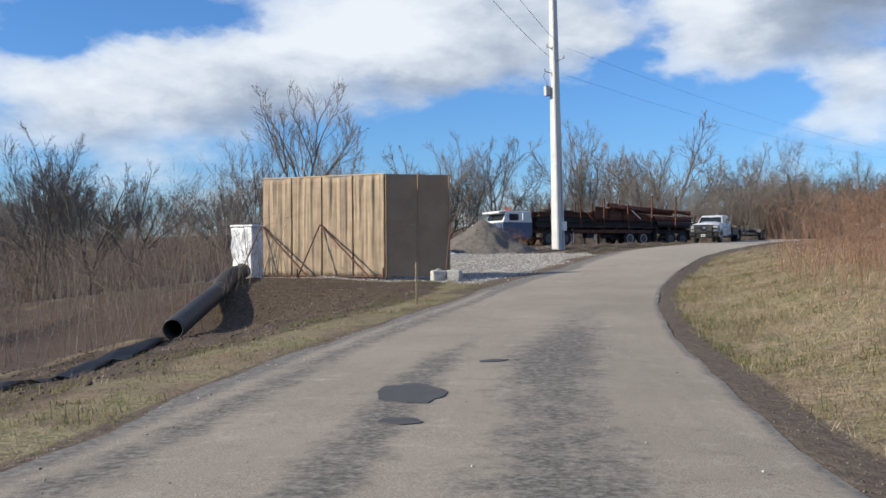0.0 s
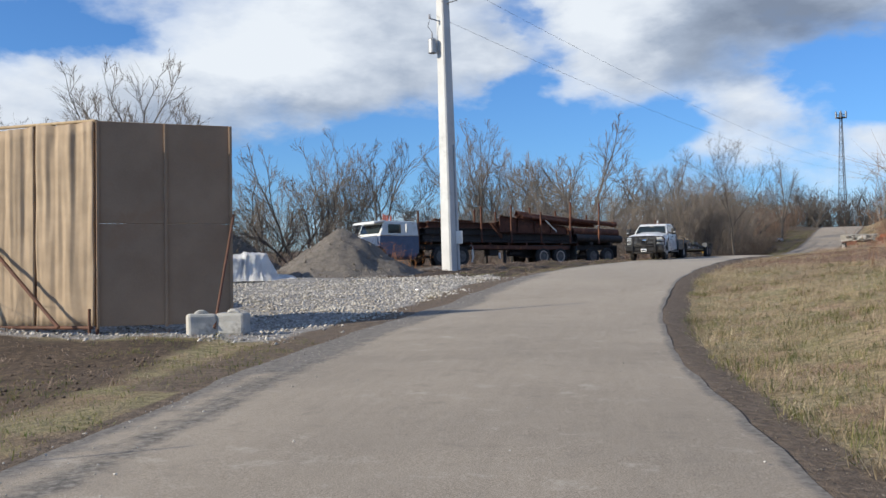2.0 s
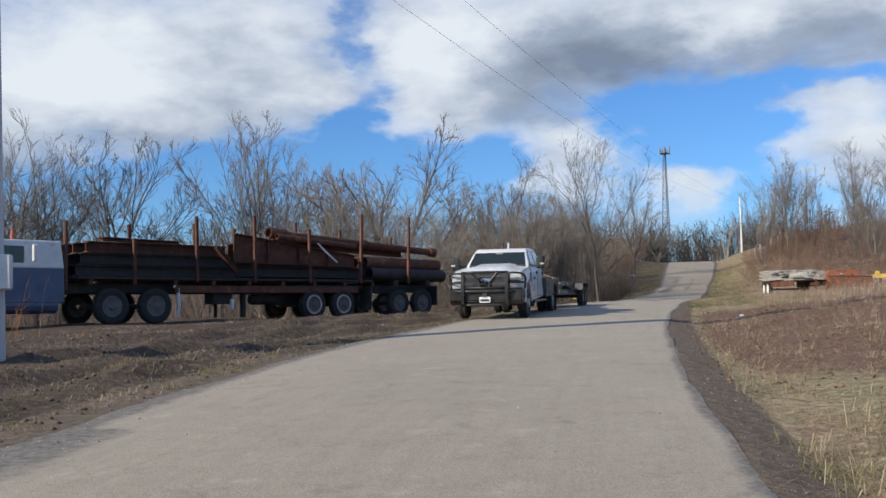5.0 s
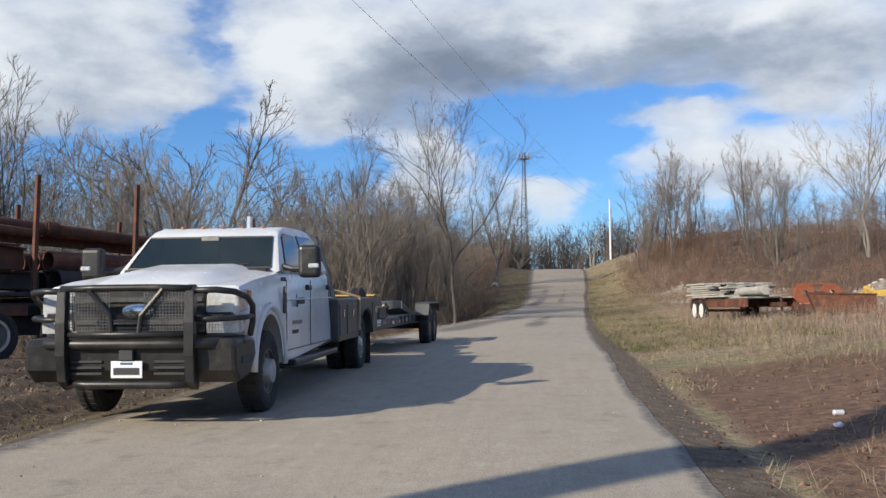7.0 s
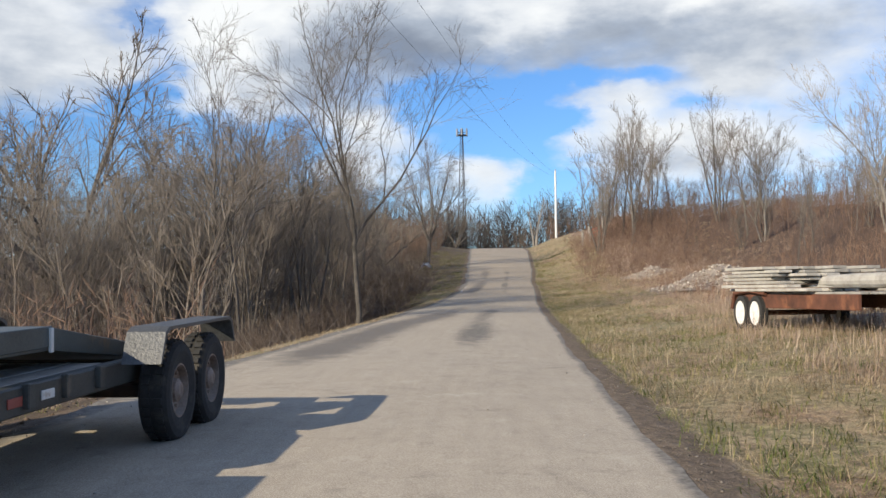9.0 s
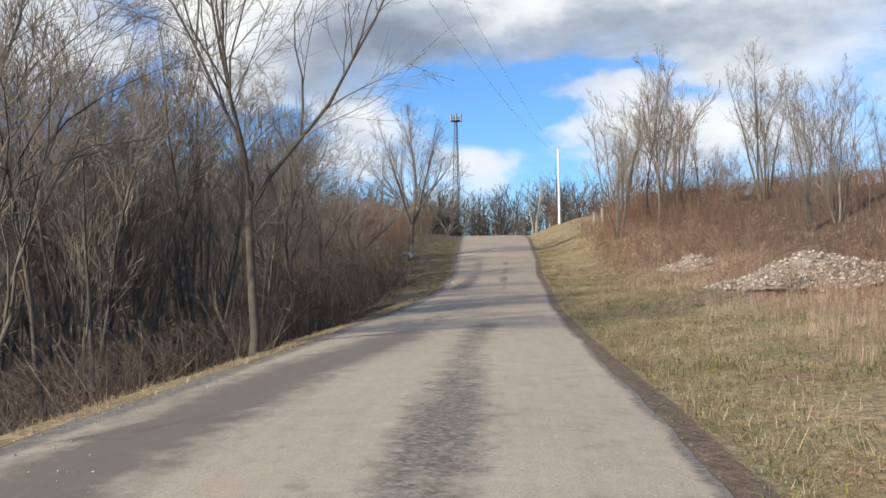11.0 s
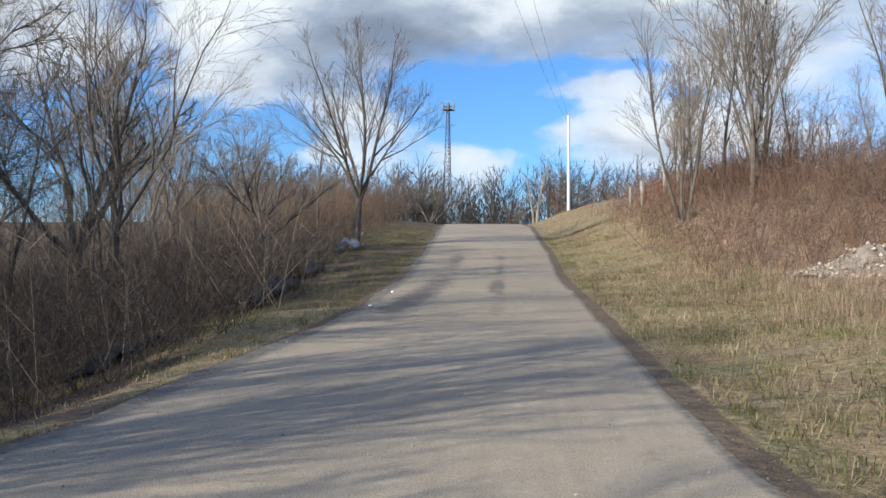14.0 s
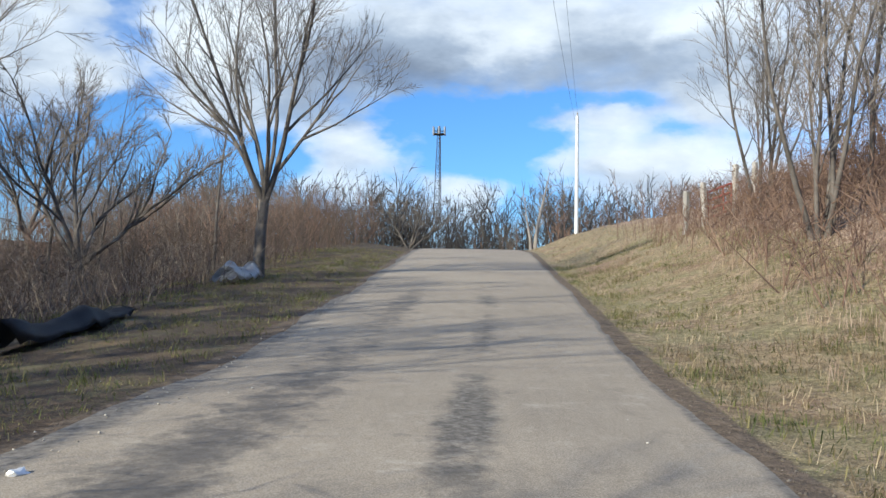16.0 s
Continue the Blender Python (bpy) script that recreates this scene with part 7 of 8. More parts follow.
        part("running_board", prism(bmesh.new(), [(-0.72, 0.40), (-0.72, 0.47), (-3.0, 0.47), (-3.0, 0.40)], s * 0.99 - 0.10, s * 0.99 + 0.10, 0.02), M["black_guard"], t)
        part("wheel_flare", pipe(bmesh.new(), [(-0.575 * math.cos(math.pi * k / 14), s * 1.0, 0.44 + 0.64 * math.sin(math.pi * k / 14)) for k in range(15)], 0.034, 8), M["truck_white"], t, "", True)
        part("arch_liner", prism(bmesh.new(), [(-0.53 * math.cos(math.pi * k / 10), 0.44 + 0.595 * math.sin(math.pi * k / 10)) for k in range(11)], min(s * 0.55, s * 0.72), max(s * 0.55, s * 0.72), 0), M["black_guard"], t)
        for x, zz, w, h, mat in ((-1.36, 1.11, 0.30, 0.075, "print_dark"), (-1.12, 1.115, 0.035, 0.15, "logo_blue"), (-1.17, 1.09, 0.03, 0.10, "print_dark"), (-1.16, 0.87, 0.44, 0.045, "rim_grey"), (-1.05, 0.765, 0.30, 0.042, "print_dark"), (-0.53, 1.355, 0.22, 0.045, "print_dark")):
            part("door_marking", bx(bmesh.new(), (x, s * 0.998, zz), (w, 0.006, h), 0.001), M[mat], t)
        part("fender_vent", bx(bmesh.new(), (-0.60, s * 0.995, 1.13), (0.06, 0.03, 0.30), 0.012), M["grille"], t)
        part("fender_badge", bx(bmesh.new(), (-0.60, s * 1.008, 1.24), (0.045, 0.01, 0.06), 0.003), M["chrome"], t)
    # face: grille, badge, heavy bumper
    gr = part("grille", bx(bmesh.new(), (0.985, 0, 1.05), (0.09, 1.34, 0.44), 0.03), M["black_guard"], t, "dark grille")
    for zz in (0.95, 1.16):
        part("grille_bar", bx(bmesh.new(), (1.035, 0, zz), (0.04, 1.28, 0.055), 0.012), M["grille"], gr)
    bm = bmesh.new()
    bmesh.ops.create_uvsphere(bm, u_segments=16, v_segments=8, radius=1.0, matrix=Matrix.Translation((1.07, 0, 1.055)) @ Matrix.Diagonal((0.03, 0.165, 0.072, 1)))
    part("badge", bm, M["chrome"], gr, "plain oval badge", True)
    bu = part("bumper", prism(bmesh.new(), [(1.28, 0.52), (1.30, 0.74), (1.24, 0.80), (0.84, 0.82), (0.66, 0.79), (0.60, 0.62), (0.80, 0.44), (1.14, 0.40)], -1.03, 1.03, 0.04), M["black_guard"], t, "heavy black steel bumper")
    part("bumper_tube", pipe(bmesh.new(), [(0.98, -1.0, 0.76), (1.30, -0.78, 0.76), (1.33, -0.4, 0.76), (1.33, 0.4, 0.76), (1.30, 0.78, 0.76), (0.98, 1.0, 0.76)], 0.05, 10), M["black_guard"], bu, "", True)
    part("lower_tube", pipe(bmesh.new(), [(1.26, -0.62, 0.40), (1.30, -0.4, 0.39), (1.30, 0.4, 0.39), (1.26, 0.62, 0.40)], 0.04, 10), M["black_guard"], bu, "", True)
    for y in (-0.40, 0.40):
        for k in range(3):
            part("bumper_slot", bx(bmesh.new(), (1.295, y, 0.49 + 0.055 * k), (0.02, 0.30, 0.025), 0.005), M["print_dark"], bu)
    for s in (1, -1):
        part("side_slot", bx(bmesh.new(), (0.93, s * 1.032, 0.60), (0.34, 0.012, 0.07), 0.004), M["print_dark"], bu)
    part("tow_ball_plate", bx(bmesh.new(), (1.335, 0, 0.66), (0.03, 0.14, 0.10), 0.01), M["print_dark"], bu)
    pl = part("number_plate", bx(bmesh.new(), (1.325, 0.0, 0.53), (0.014, 0.305, 0.155), 0.004), M["plate_white"], bu, "white number plate")
    part("plate_marking", bx(bmesh.new(), (1.334, 0.0, 0.515), (0.006, 0.25, 0.065), 0.001), M["print_dark"], pl)
    part("plate_marking", bx(bmesh.new(), (1.334, 0.0, 0.585), (0.006, 0.12, 0.02), 0.001), M["logo_blue"], pl)
    gu = part("grille_guard", pipe(bmesh.new(), [(1.33, -0.62, 1.265), (1.34, -0.3, 1.275), (1.34, 0.3, 1.275), (1.33, 0.62, 1.265)], 0.032, 10), M["black_guard"], t, "black tubular grille guard", True)
    for s in (1, -1):
        bm = prism(bmesh.new(), [(1.24, 0.34), (1.36, 0.42), (1.40, 0.66), (1.40, 0.96), (1.37, 1.24), (1.30, 1.30), (1.26, 1.28), (1.31, 0.96), (1.31, 0.66), (1.22, 0.44)], s * 0.62 - 0.045, s * 0.62 + 0.045, 0.012)
        part("guard_upright", bm, M["black_guard"], gu)
        part("guard_hoop", pipe(bmesh.new(), [(1.32, s * 0.64, 1.245), (1.27, s * 0.84, 1.25), (1.19, s * 0.99, 1.23), (1.02, s * 1.06, 1.18), (0.86, s * 1.065, 1.10), (0.84, s * 1.06, 0.94), (0.90, s * 1.05, 0.82)], 0.030, 10), M["black_guard"], gu, "", True)
        part("guard_bar", pipe(bmesh.new(), [(1.33, s * 0.64, 0.985), (1.24, s * 0.88, 0.985), (1.06, s * 1.05, 0.99), (0.86, s * 1.065, 1.00)], 0.026, 10), M["black_guard"], gu, "", True)
        part("guard_strut", pipe(bmesh.new(), [(1.35, s * 0.36, 1.26), (1.36, s * 0.15, 1.02), (1.36, s * 0.13, 0.84)], 0.026, 8), M["black_guard"], gu)
        bm = bmesh.new()
        for k in range(15):
            yy = s * (0.17 + 0.42 * k / 14)
            bx(bm, (1.325, yy, 1.05), (0.006, 0.007, 0.40), 0)
        for k in range(15):
            bx(bm, (1.325, s * 0.38, 0.86 + 0.028 * k), (0.006, 0.44, 0.007), 0)
        part("mesh_insert", bm, M["grille"], gu, "grey wire mesh insert")
    part("guard_bar", pipe(bmesh.new(), [(1.35, -0.6, 0.85), (1.36, 0, 0.85), (1.35, 0.6, 0.85)], 0.030, 10), M["black_guard"], gu, "", True)
    for y0 in (-0.62, 0.02):
        part("wiper", pipe(bmesh.new(), [(-0.60, y0, 1.49), (-0.665, y0 + 0.55, 1.535)], 0.012, 5), M["black_guard"], t)
    part("rear_view_mirror", bx(bmesh.new(), (-1.0, 0.0, 1.83), (0.02, 0.22, 0.07), 0.01), M["rim_grey"], t)
    for k in range(5):
        part("roof_marker", bx(bmesh.new(), (-1.45, -0.5 + 0.25 * k, 1.99), (0.08, 0.04, 0.02), 0.008), M["amber"], t)
    part("beacon", rod(bmesh.new(), (-2.55, 0.0, 1.98), (-2.55, 0.0, 2.20), 0.04, 0.035, 10), M["lamp_glass"], t, "small upright roof beacon")
    for s in (1, -1):
        front = wheel(t, (0, s * 0.87, R), R, 0.25, M["rim_dark"], 8, s, 0.02, 0.58)
        hub = part("hub", rod(bmesh.new(), (0, s * 0.08, 0), (0, s * 0.155, 0), 0.135, 0.12, 20), M["rim_silver"], front, "silver hub with lugs")
        rear = wheel(t, (AXLE, s * 0.89, R), R, 0.23, M["rim_silver"], 8, s, 0.10, 0.58)
        wheel(t, (AXLE, s * 0.60, R), R, 0.23, M["rim_grey"], 8, s, 0.10, 0.58)
    part("chassis", bx(bmesh.new(), (-2.7, 0, 0.56), (6.9, 0.86, 0.22), 0.03), M["dark_steel"], t)
    part("rear_axle", rod(bmesh.new(), (AXLE, -0.8, R), (AXLE, 0.8, R), 0.09, None, 10), M["dark_steel"], t)
    part("front_axle", rod(bmesh.new(), (0, -0.8, R), (0, 0.8, R), 0.07, None, 10), M["dark_steel"], t)
    # flat bed with side boxes
    part("headboard", prism(bmesh.new(), [(-3.10, 1.02), (-3.10, 1.80), (-3.16, 1.97), (-3.26, 1.94), (-3.50, 1.12), (-3.50, 1.02)], -0.97, 0.97, 0.02, (1.4, 1.97, 0.20)), M["black_guard"], t, "black steel headboard behind the cab")
    part("bed_deck", bx(bmesh.new(), (-4.78, 0, 1.06), (3.10, 2.1, 0.07), 0.015), M["bed_grey"], t, "dark steel bed deck")
    for s in (1, -1):
        y0, y1 = (0.74, 1.07) if s > 0 else (-1.07, -0.74)
        outline = [(-3.14, 0.53), (-3.14, 1.10), (-6.32, 1.10), (-6.32, 0.54), (-5.82, 0.54)]
        outline += [(AXLE + 0.56 * math.cos(math.pi - math.pi * k / 10) , 0.54 + 0.40 * math.sin(math.pi * k / 10)) for k in range(11)] + [(-4.62, 0.53)]
        box = part("side_box", prism(bmesh.new(), outline, y0, y1, 0.014), M["bed_grey"], t, "dark grey steel side box with wheel arch")
        for x, w in ((-3.42, 0.44), (-4.10, 0.72), (-6.06, 0.40)):
            part("box_door", bx(bmesh.new(), (x, s * 1.074, 0.82), (w, 0.02, 0.42), 0.008), M["bed_grey"], box)
            part("latch", bx(bmesh.new(), (x, s * 1.092, 0.90), (0.06, 0.018, 0.10), 0.006), M["chrome"], box)
        part("flange", pipe(bmesh.new(), [(AXLE - 0.58 * math.cos(math.pi * k / 12), s * 1.07, 0.54 + 0.42 * math.sin(math.pi * k / 12)) for k in range(13)], 0.022, 6), M["bed_grey"], box, "", True)
        part("marker_lamp", bx(bmesh.new(), (-3.20, s * 1.078, 0.57), (0.06, 0.02, 0.04), 0.004), M["amber"], box)
        part("mud_flap", bx(bmesh.new(), (-5.86, s * 0.78, 0.30), (0.02, 0.5, 0.52), 0.004), M["tyre"], t)
    part("tail_panel", bx(bmesh.new(), (-6.34, 0, 0.84), (0.05, 2.1, 0.40), 0.01), M["black_guard"], t)
    # what is fixed on the deck
    part("hose_reel", lathe(bmesh.new(), [(0.26, -0.2), (0.30, -0.2), (0.30, -0.16), (0.22, -0.15), (0.22, 0.15), (0.30, 0.16), (0.30, 0.2), (0.26, 0.2), (0.08, 0.2), (0.08, -0.2)], 20), M["dark_steel"], t).location = (-4.9, -0.35, 1.40)
    part("tool_box", bx(bmesh.new(), (-3.85, -0.1, 1.30), (0.42, 0.9, 0.42), 0.03), M["bed_grey"], t, "dark steel tool box")
    part("deck_post", rod(bmesh.new(), (-4.5, -0.55, 1.08), (-4.5, -0.55, 2.30), 0.04, None, 8), M["rust_pipe"], t, "upright rusty pipe on the bed")
    for k in range(3):
        part("deck_pipe", rod(bmesh.new(), (-3.9 - 0.1 * k, -0.45 + 0.13 * k, 1.42 + 0.04 * k), (-6.4 + 0.2 * k, -0.3 + 0.13 * k, 1.36 + 0.05 * k), 0.045, None, 8), M["dark_steel"], t)
    part("strap", pipe(bmesh.new(), [(-4.60, 1.085, 0.62), (-4.62, 1.09, 1.12), (-4.5, 0.8, 1.20), (-4.1, 0.2, 1.34)], 0.022, 5), M["lath"], t, "yellow-green tie strap")
    part("loop", pipe(bmesh.new(), [(-5.9 + 0.18 * math.cos(a), 0.2, 1.14 + 0.28 * math.sin(a)) for a in [math.pi * k / 10 for k in range(11)]], 0.045, 8), M["tyre"], t)


pickup()


def equipment_trailer():
    # x runs forward from the first axle, the road side is +y
    t = thing("equipment_trailer", pose(20.91, 69.09, 1.675, 0, 1.15, -119.5), "low dark steel equipment trailer hitched behind the pickup", "trailer")
    for s in (1, -1):
        rail = part("frame_rail", bx(bmesh.new(), (1.75, s * 0.74, 0.50), (6.1, 0.09, 0.15), 0.010), M["trailer_dark"], t)
        for k in range(5):
            part("reflector", bx(bmesh.new(), (2.95 - 0.36 * k, s * 0.788, 0.50), (0.15, 0.008, 0.05), 0.002), M["red_paint" if k % 2 else "rim_white"], rail, "strip of red and white tape")
        part("reflector", bx(bmesh.new(), (3.80, s * 0.788, 0.52), (0.32, 0.008, 0.055), 0.002), M["rim_rust"], rail)
        part("marker_lamp", bx(bmesh.new(), (3.42, s * 0.79, 0.52), (0.04, 0.01, 0.03), 0.002), M["amber"], rail)
        for k in range(4):
            part("stake_pocket", bx(bmesh.new(), (2.2 - 0.45 * k, s * 0.80, 0.52), (0.07, 0.04, 0.13), 0.006), M["trailer_dark"], rail)
        part("tongue", rod(bmesh.new(), (5.05, s * 0.12, 0.50), (4.55, s * 0.70, 0.50), 0.055, None, 8), M["trailer_dark"], t)
    board = part("marking_board", bx(bmesh.new(), (4.46, 0.795, 0.53), (0.56, 0.012, 0.13), 0.003), M["bed_grey"], t, "dark marking board with pale bars")
    part("board_marking", bx(bmesh.new(), (4.38, 0.803, 0.555), (0.36, 0.006, 0.055), 0.001), M["cab_white"], board)
    part("board_marking", bx(bmesh.new(), (4.38, 0.803, 0.500), (0.36, 0.006, 0.022), 0.001), M["cab_white"], board)
    part("board_mark", prism(bmesh.new(), [(4.70, 0.58), (4.66, 0.58), (4.635, 0.52), (4.60, 0.58), (4.585, 0.58), (4.63, 0.49)], 0.80, 0.806, 0), M["red_paint"], board)
    part("front_beam", bx(bmesh.new(), (4.74, 0, 0.52), (0.12, 1.6, 0.20), 0.012), M["trailer_dark"], t)
    for k in range(9):
        part("cross_member", bx(bmesh.new(), (4.2 - 0.6 * k, 0, 0.49), (0.08, 1.4, 0.09), 0.006), M["trailer_dark"], t)
    for k in range(7):
        part("deck_plank", bx(bmesh.new(), (2.0, -0.60 + 0.2 * k, 0.555), (2.9, 0.185, 0.04), 0.006), M["weathered_wood"], t, "grey weathered deck plank" if k == 0 else "")
    # folded ramp: a steel tray that slopes down to the tail
    ramp = part("ramp", prism(bmesh.new(), [(2.05, 0.70), (2.05, 0.83), (1.18, 0.84), (-0.55, 0.60), (-0.55, 0.50), (1.10, 0.70)], -0.66, 0.62, 0.012), M["ramp_teal"], t, "dark teal sloping steel ramp")
    part("ramp_lip", bx(bmesh.new(), (1.60, 0.63, 0.78), (0.94, 0.02, 0.12), 0.004), M["ramp_teal"], ramp)
    part("ramp_latch", bx(bmesh.new(), (1.16, 0.645, 0.76), (0.035, 0.02, 0.14), 0.004), M["cab_white"], ramp)
    for s in (-0.5, 0.45):
        part("ramp_stand", bx(bmesh.new(), (1.9, s, 0.63), (0.06, 0.06, 0.16), 0.006), M["trailer_dark"], t)
    # bucket lying across the front of the deck, two teeth upright behind it
    arc = [(3.42, 0.57), (3.40, 0.70), (3.30, 0.82), (3.12, 0.90), (2.92, 0.93), (2.62, 0.93), (2.48, 0.78), (2.52, 0.57)]
    bucket = part("bucket", prism(bmesh.new(), arc, -0.30, 0.52, 0.012), M["bucket_steel"], t, "worn dark steel bucket")
    part("bucket_edge", bx(bmesh.new(), (2.86, 0.11, 0.945), (0.50, 0.80, 0.03), 0.008), M["yellow_paint"], bucket, "worn yellow upper edge")
    for x, y in ((3.72, -0.40), (3.30, -0.46)):
        tooth = [(x - 0.10, 0.57), (x - 0.13, 0.82), (x - 0.03, 1.04), (x + 0.02, 1.18), (x + 0.07, 1.17), (x + 0.10, 1.0), (x + 0.16, 0.80), (x + 0.14, 0.57)]
        part("bucket_ear", prism(bmesh.new(), tooth, y - 0.03, y + 0.03, 0.008), M["rust_steel"], t, "upright rusty steel ear")
    box = part("battery_box", bx(bmesh.new(), (3.60, 0.56, 0.67), (0.60, 0.34, 0.20), 0.02), M["trailer_dark"], t)
    part("work_lamp", rod(bmesh.new(), (3.90, 0.58, 0.69), (3.96, 0.58, 0.69), 0.065, None, 16), M["lamp_glass"], box, "round work lamp")
    part("lamp_cover", bx(bmesh.new(), (3.84, 0.52, 0.79), (0.16, 0.12, 0.05), 0.01), M["plate_white"], box)
    part("strap", pipe(bmesh.new(), [(3.25, 0.60, 0.62), (3.12, 0.66, 0.78), (2.96, 0.62, 0.70), (2.86, 0.68, 0.60)], 0.022, 6), M["lath"], t, "pale yellow tie strap")
    part("binder", pipe(bmesh.new(), [(3.05, 0.66, 0.60), (2.98, 0.70, 0.76), (2.90, 0.66, 0.80)], 0.026, 6), M["dark_steel"], t)
    wheel(t, (4.45, 0.50, 0.74), 0.31, 0.19, M["rim_white"], 6, 1, 0.05)
    part("wheel_bracket", bx(bmesh.new(), (4.45, 0.30, 0.62), (0.10, 0.24, 0.36), 0.01), M["trailer_dark"], t)
    for s in (1, -1):
        y0, y1 = (0.80, 1.06) if s > 0 else (-1.06, -0.80)
        part("fender", prism(bmesh.new(), [(0.52, 0.56), (0.42, 0.76), (0.34, 0.79), (-1.10, 0.79), (-1.18, 0.76), (-1.26, 0.58), (-1.24, 0.58), (-1.15, 0.745), (-1.09, 0.77), (0.33, 0.77), (0.40, 0.745), (0.50, 0.56)], y0, y1, 0.003), M["tread_plate"], t, "tread-plate fender")
        for x in (0.0, -0.77):
            wheel(t, (x, s * 0.93, 0.335), 0.335, 0.2, M["rim_rust"], 6, s, 0.05, 0.55)
    for x in (0.0, -0.77):
        part("axle", rod(bmesh.new(), (x, -0.9, 0.335), (x, 0.9, 0.335), 0.05, None, 8), M["dark_steel"], t)
    part("rear_beam", bx(bmesh.new(), (-1.28, 0, 0.48), (0.10, 1.6, 0.16), 0.010), M["trailer_dark"], t)
    part("tail_foot", prism(bmesh.new(), [(-1.34, 0.22), (-1.34, 0.36), (-1.66, 0.22)], 0.50, 0.74, 0.008), M["yellow_paint"], t, "worn yellow wedge at the tail")
    part("foot_arm", bx(bmesh.new(), (-1.34, 0.62, 0.36), (0.05, 0.08, 0.22), 0.006), M["trailer_dark"], t)
    part("safety_chain", pipe(bmesh.new(), [(5.0, 0.15, 0.5), (4.9, 0.25, 0.3), (4.7, 0.3, 0.45)], 0.022, 6), M["dark_steel"], t)


equipment_trailer()

# ---- the old lorry with its load of rusty steel ----
def lorry():
    phi = 32.0
    z = 1.36
    m = pose(14.05, 71.73, z, 0, 0, phi)      # x along the lorry towards its tail, y away from the road, wheels' outer faces at y = 0
    t = thing("old_lorry", m, "old white and blue lorry with a long flat trailer", "lorry")
    W = 2.44
    R = 0.52

    def axle(x, rim, dual=True):
        for s, y in ((-1, 0.14), (1, W - 0.14)):
            wheel(t, (x, y, R), R, 0.27, rim, 10, s, 0.10 if dual else 0.03)
        part("axle", rod(bmesh.new(), (x, 0.2, R), (x, W - 0.2, R), 0.08, None, 8), M["dark_steel"], t)

    for x in (0.0, -1.33):
        axle(x, M["rim_dark"])
        ring = part("rim_flange", lathe(bmesh.new(), [(0.272, -0.012), (0.330, -0.016), (0.336, 0.01), (0.272, 0.016)], 28), M["rim_flange"], t, "pale rusty rim flange")
        ring.location = (x, 0.012, R)
    part("mudguard", bx(bmesh.new(), (-0.66, 0.32, 1.13), (3.1, 0.62, 0.05), 0.01), M["dark_steel"], t)
    # panel added to block the view and keep the space under the bed dark
    part("guard_plate", bx(bmesh.new(), (-0.4, 0.75, 0.82), (4.2, 0.04, 0.62), 0.006), M["dark_steel"], t)
    for x in (-7.35, -8.75):
        axle(x, M["rim_dark"])
    axle(-12.75, M["rim_dark"], False)
    for y in (0.62, W - 0.62):
        part("frame_rail", bx(bmesh.new(), (-5.2, y, 1.05), (15.6, 0.12, 0.30), 0.015), M["dark_steel"], t)
    for k in range(9):
        part("cross_beam", bx(bmesh.new(), (-9.4 + 1.35 * k, W / 2, 1.22), (0.12, W, 0.14), 0.01), M["rust_steel"], t)
    part("side_sill", bx(bmesh.new(), (-3.0, 0.06, 1.02), (7.4, 0.10, 0.22), 0.01), M["rust_steel"], t)
    part("bed", bx(bmesh.new(), (-4.2, W / 2, 1.34), (11.2, W, 0.08), 0.01), M["dark_steel"], t)
    # cab and bonnet
    bm = prism(bmesh.new(), [(-13.95, 0.62), (-13.98, 1.30), (-13.75, 1.46), (-12.55, 1.62), (-12.4, 0.62)], 0.32, W - 0.32, 0.05)
    part("bonnet", bm, M["cab_white"], t, "long dull white bonnet")
    bm = prism(bmesh.new(), [(-12.62, 0.62), (-12.60, 1.58), (-10.15, 1.58), (-10.12, 0.62)], 0.10, W - 0.10, 0.04)
    part("cab_lower", bm, M["cab_blue"], t, "faded blue lower cab")
    bm = prism(bmesh.new(), [(-12.60, 1.58), (-12.28, 2.26), (-12.15, 2.36), (-10.2, 2.36), (-10.14, 1.58)], 0.10, W - 0.10, 0.05, (1.6, 2.36, 0.10))
    cab = part("cab_upper", bm, M["cab_white"], t, "dull white upper cab")
    bm = bmesh.new()
    prism(bm, [(-12.9, 2.20), (-12.85, 2.30), (-12.2, 2.40), (-12.2, 2.34)], 0.2, W - 0.2, 0.01)
    part("sun_visor", bm, M["cab_white"], cab)
    part("windscreen", bx(bmesh.new(), (-12.44, W / 2, 1.94), (0.04, 1.9, 0.52), 0.01, Matrix.Rotation(math.radians(25), 3, "Y")), M["cab_glass"], t, "dark windscreen")
    for s, y in ((-1, 0.13), (1, W - 0.13)):
        bm = bx(bmesh.new(), (-11.66, y, 1.95), (0.80, 0.05, 0.46), 0.02)
        part("window", bm, M["cab_glass"], t, "dark side window")
        part("mirror", bx(bmesh.new(), (-11.10, y + s * 0.30, 1.98), (0.12, 0.10, 0.46), 0.02), M["cab_white"], t)
        part("fender", prism(bmesh.new(), [(-12.75 - 0.68 * math.cos(math.pi * k / 8), 0.52 + 0.62 * math.sin(math.pi * k / 8)) for k in range(9)] + [(-12.75 + 0.6 * math.cos(math.pi * k / 8), 0.52 + 0.54 * math.sin(math.pi * k / 8)) for k in range(9)], min(y, y - s * 0.3), max(y, y - s * 0.3), 0.01), M["cab_white"], t)
        part("fuel_tank", rod(bmesh.new(), (-11.9, y + (-s) * 0.25, 0.62), (-10.3, y + (-s) * 0.25, 0.62), 0.28, None, 14), M["cab_blue"], t)
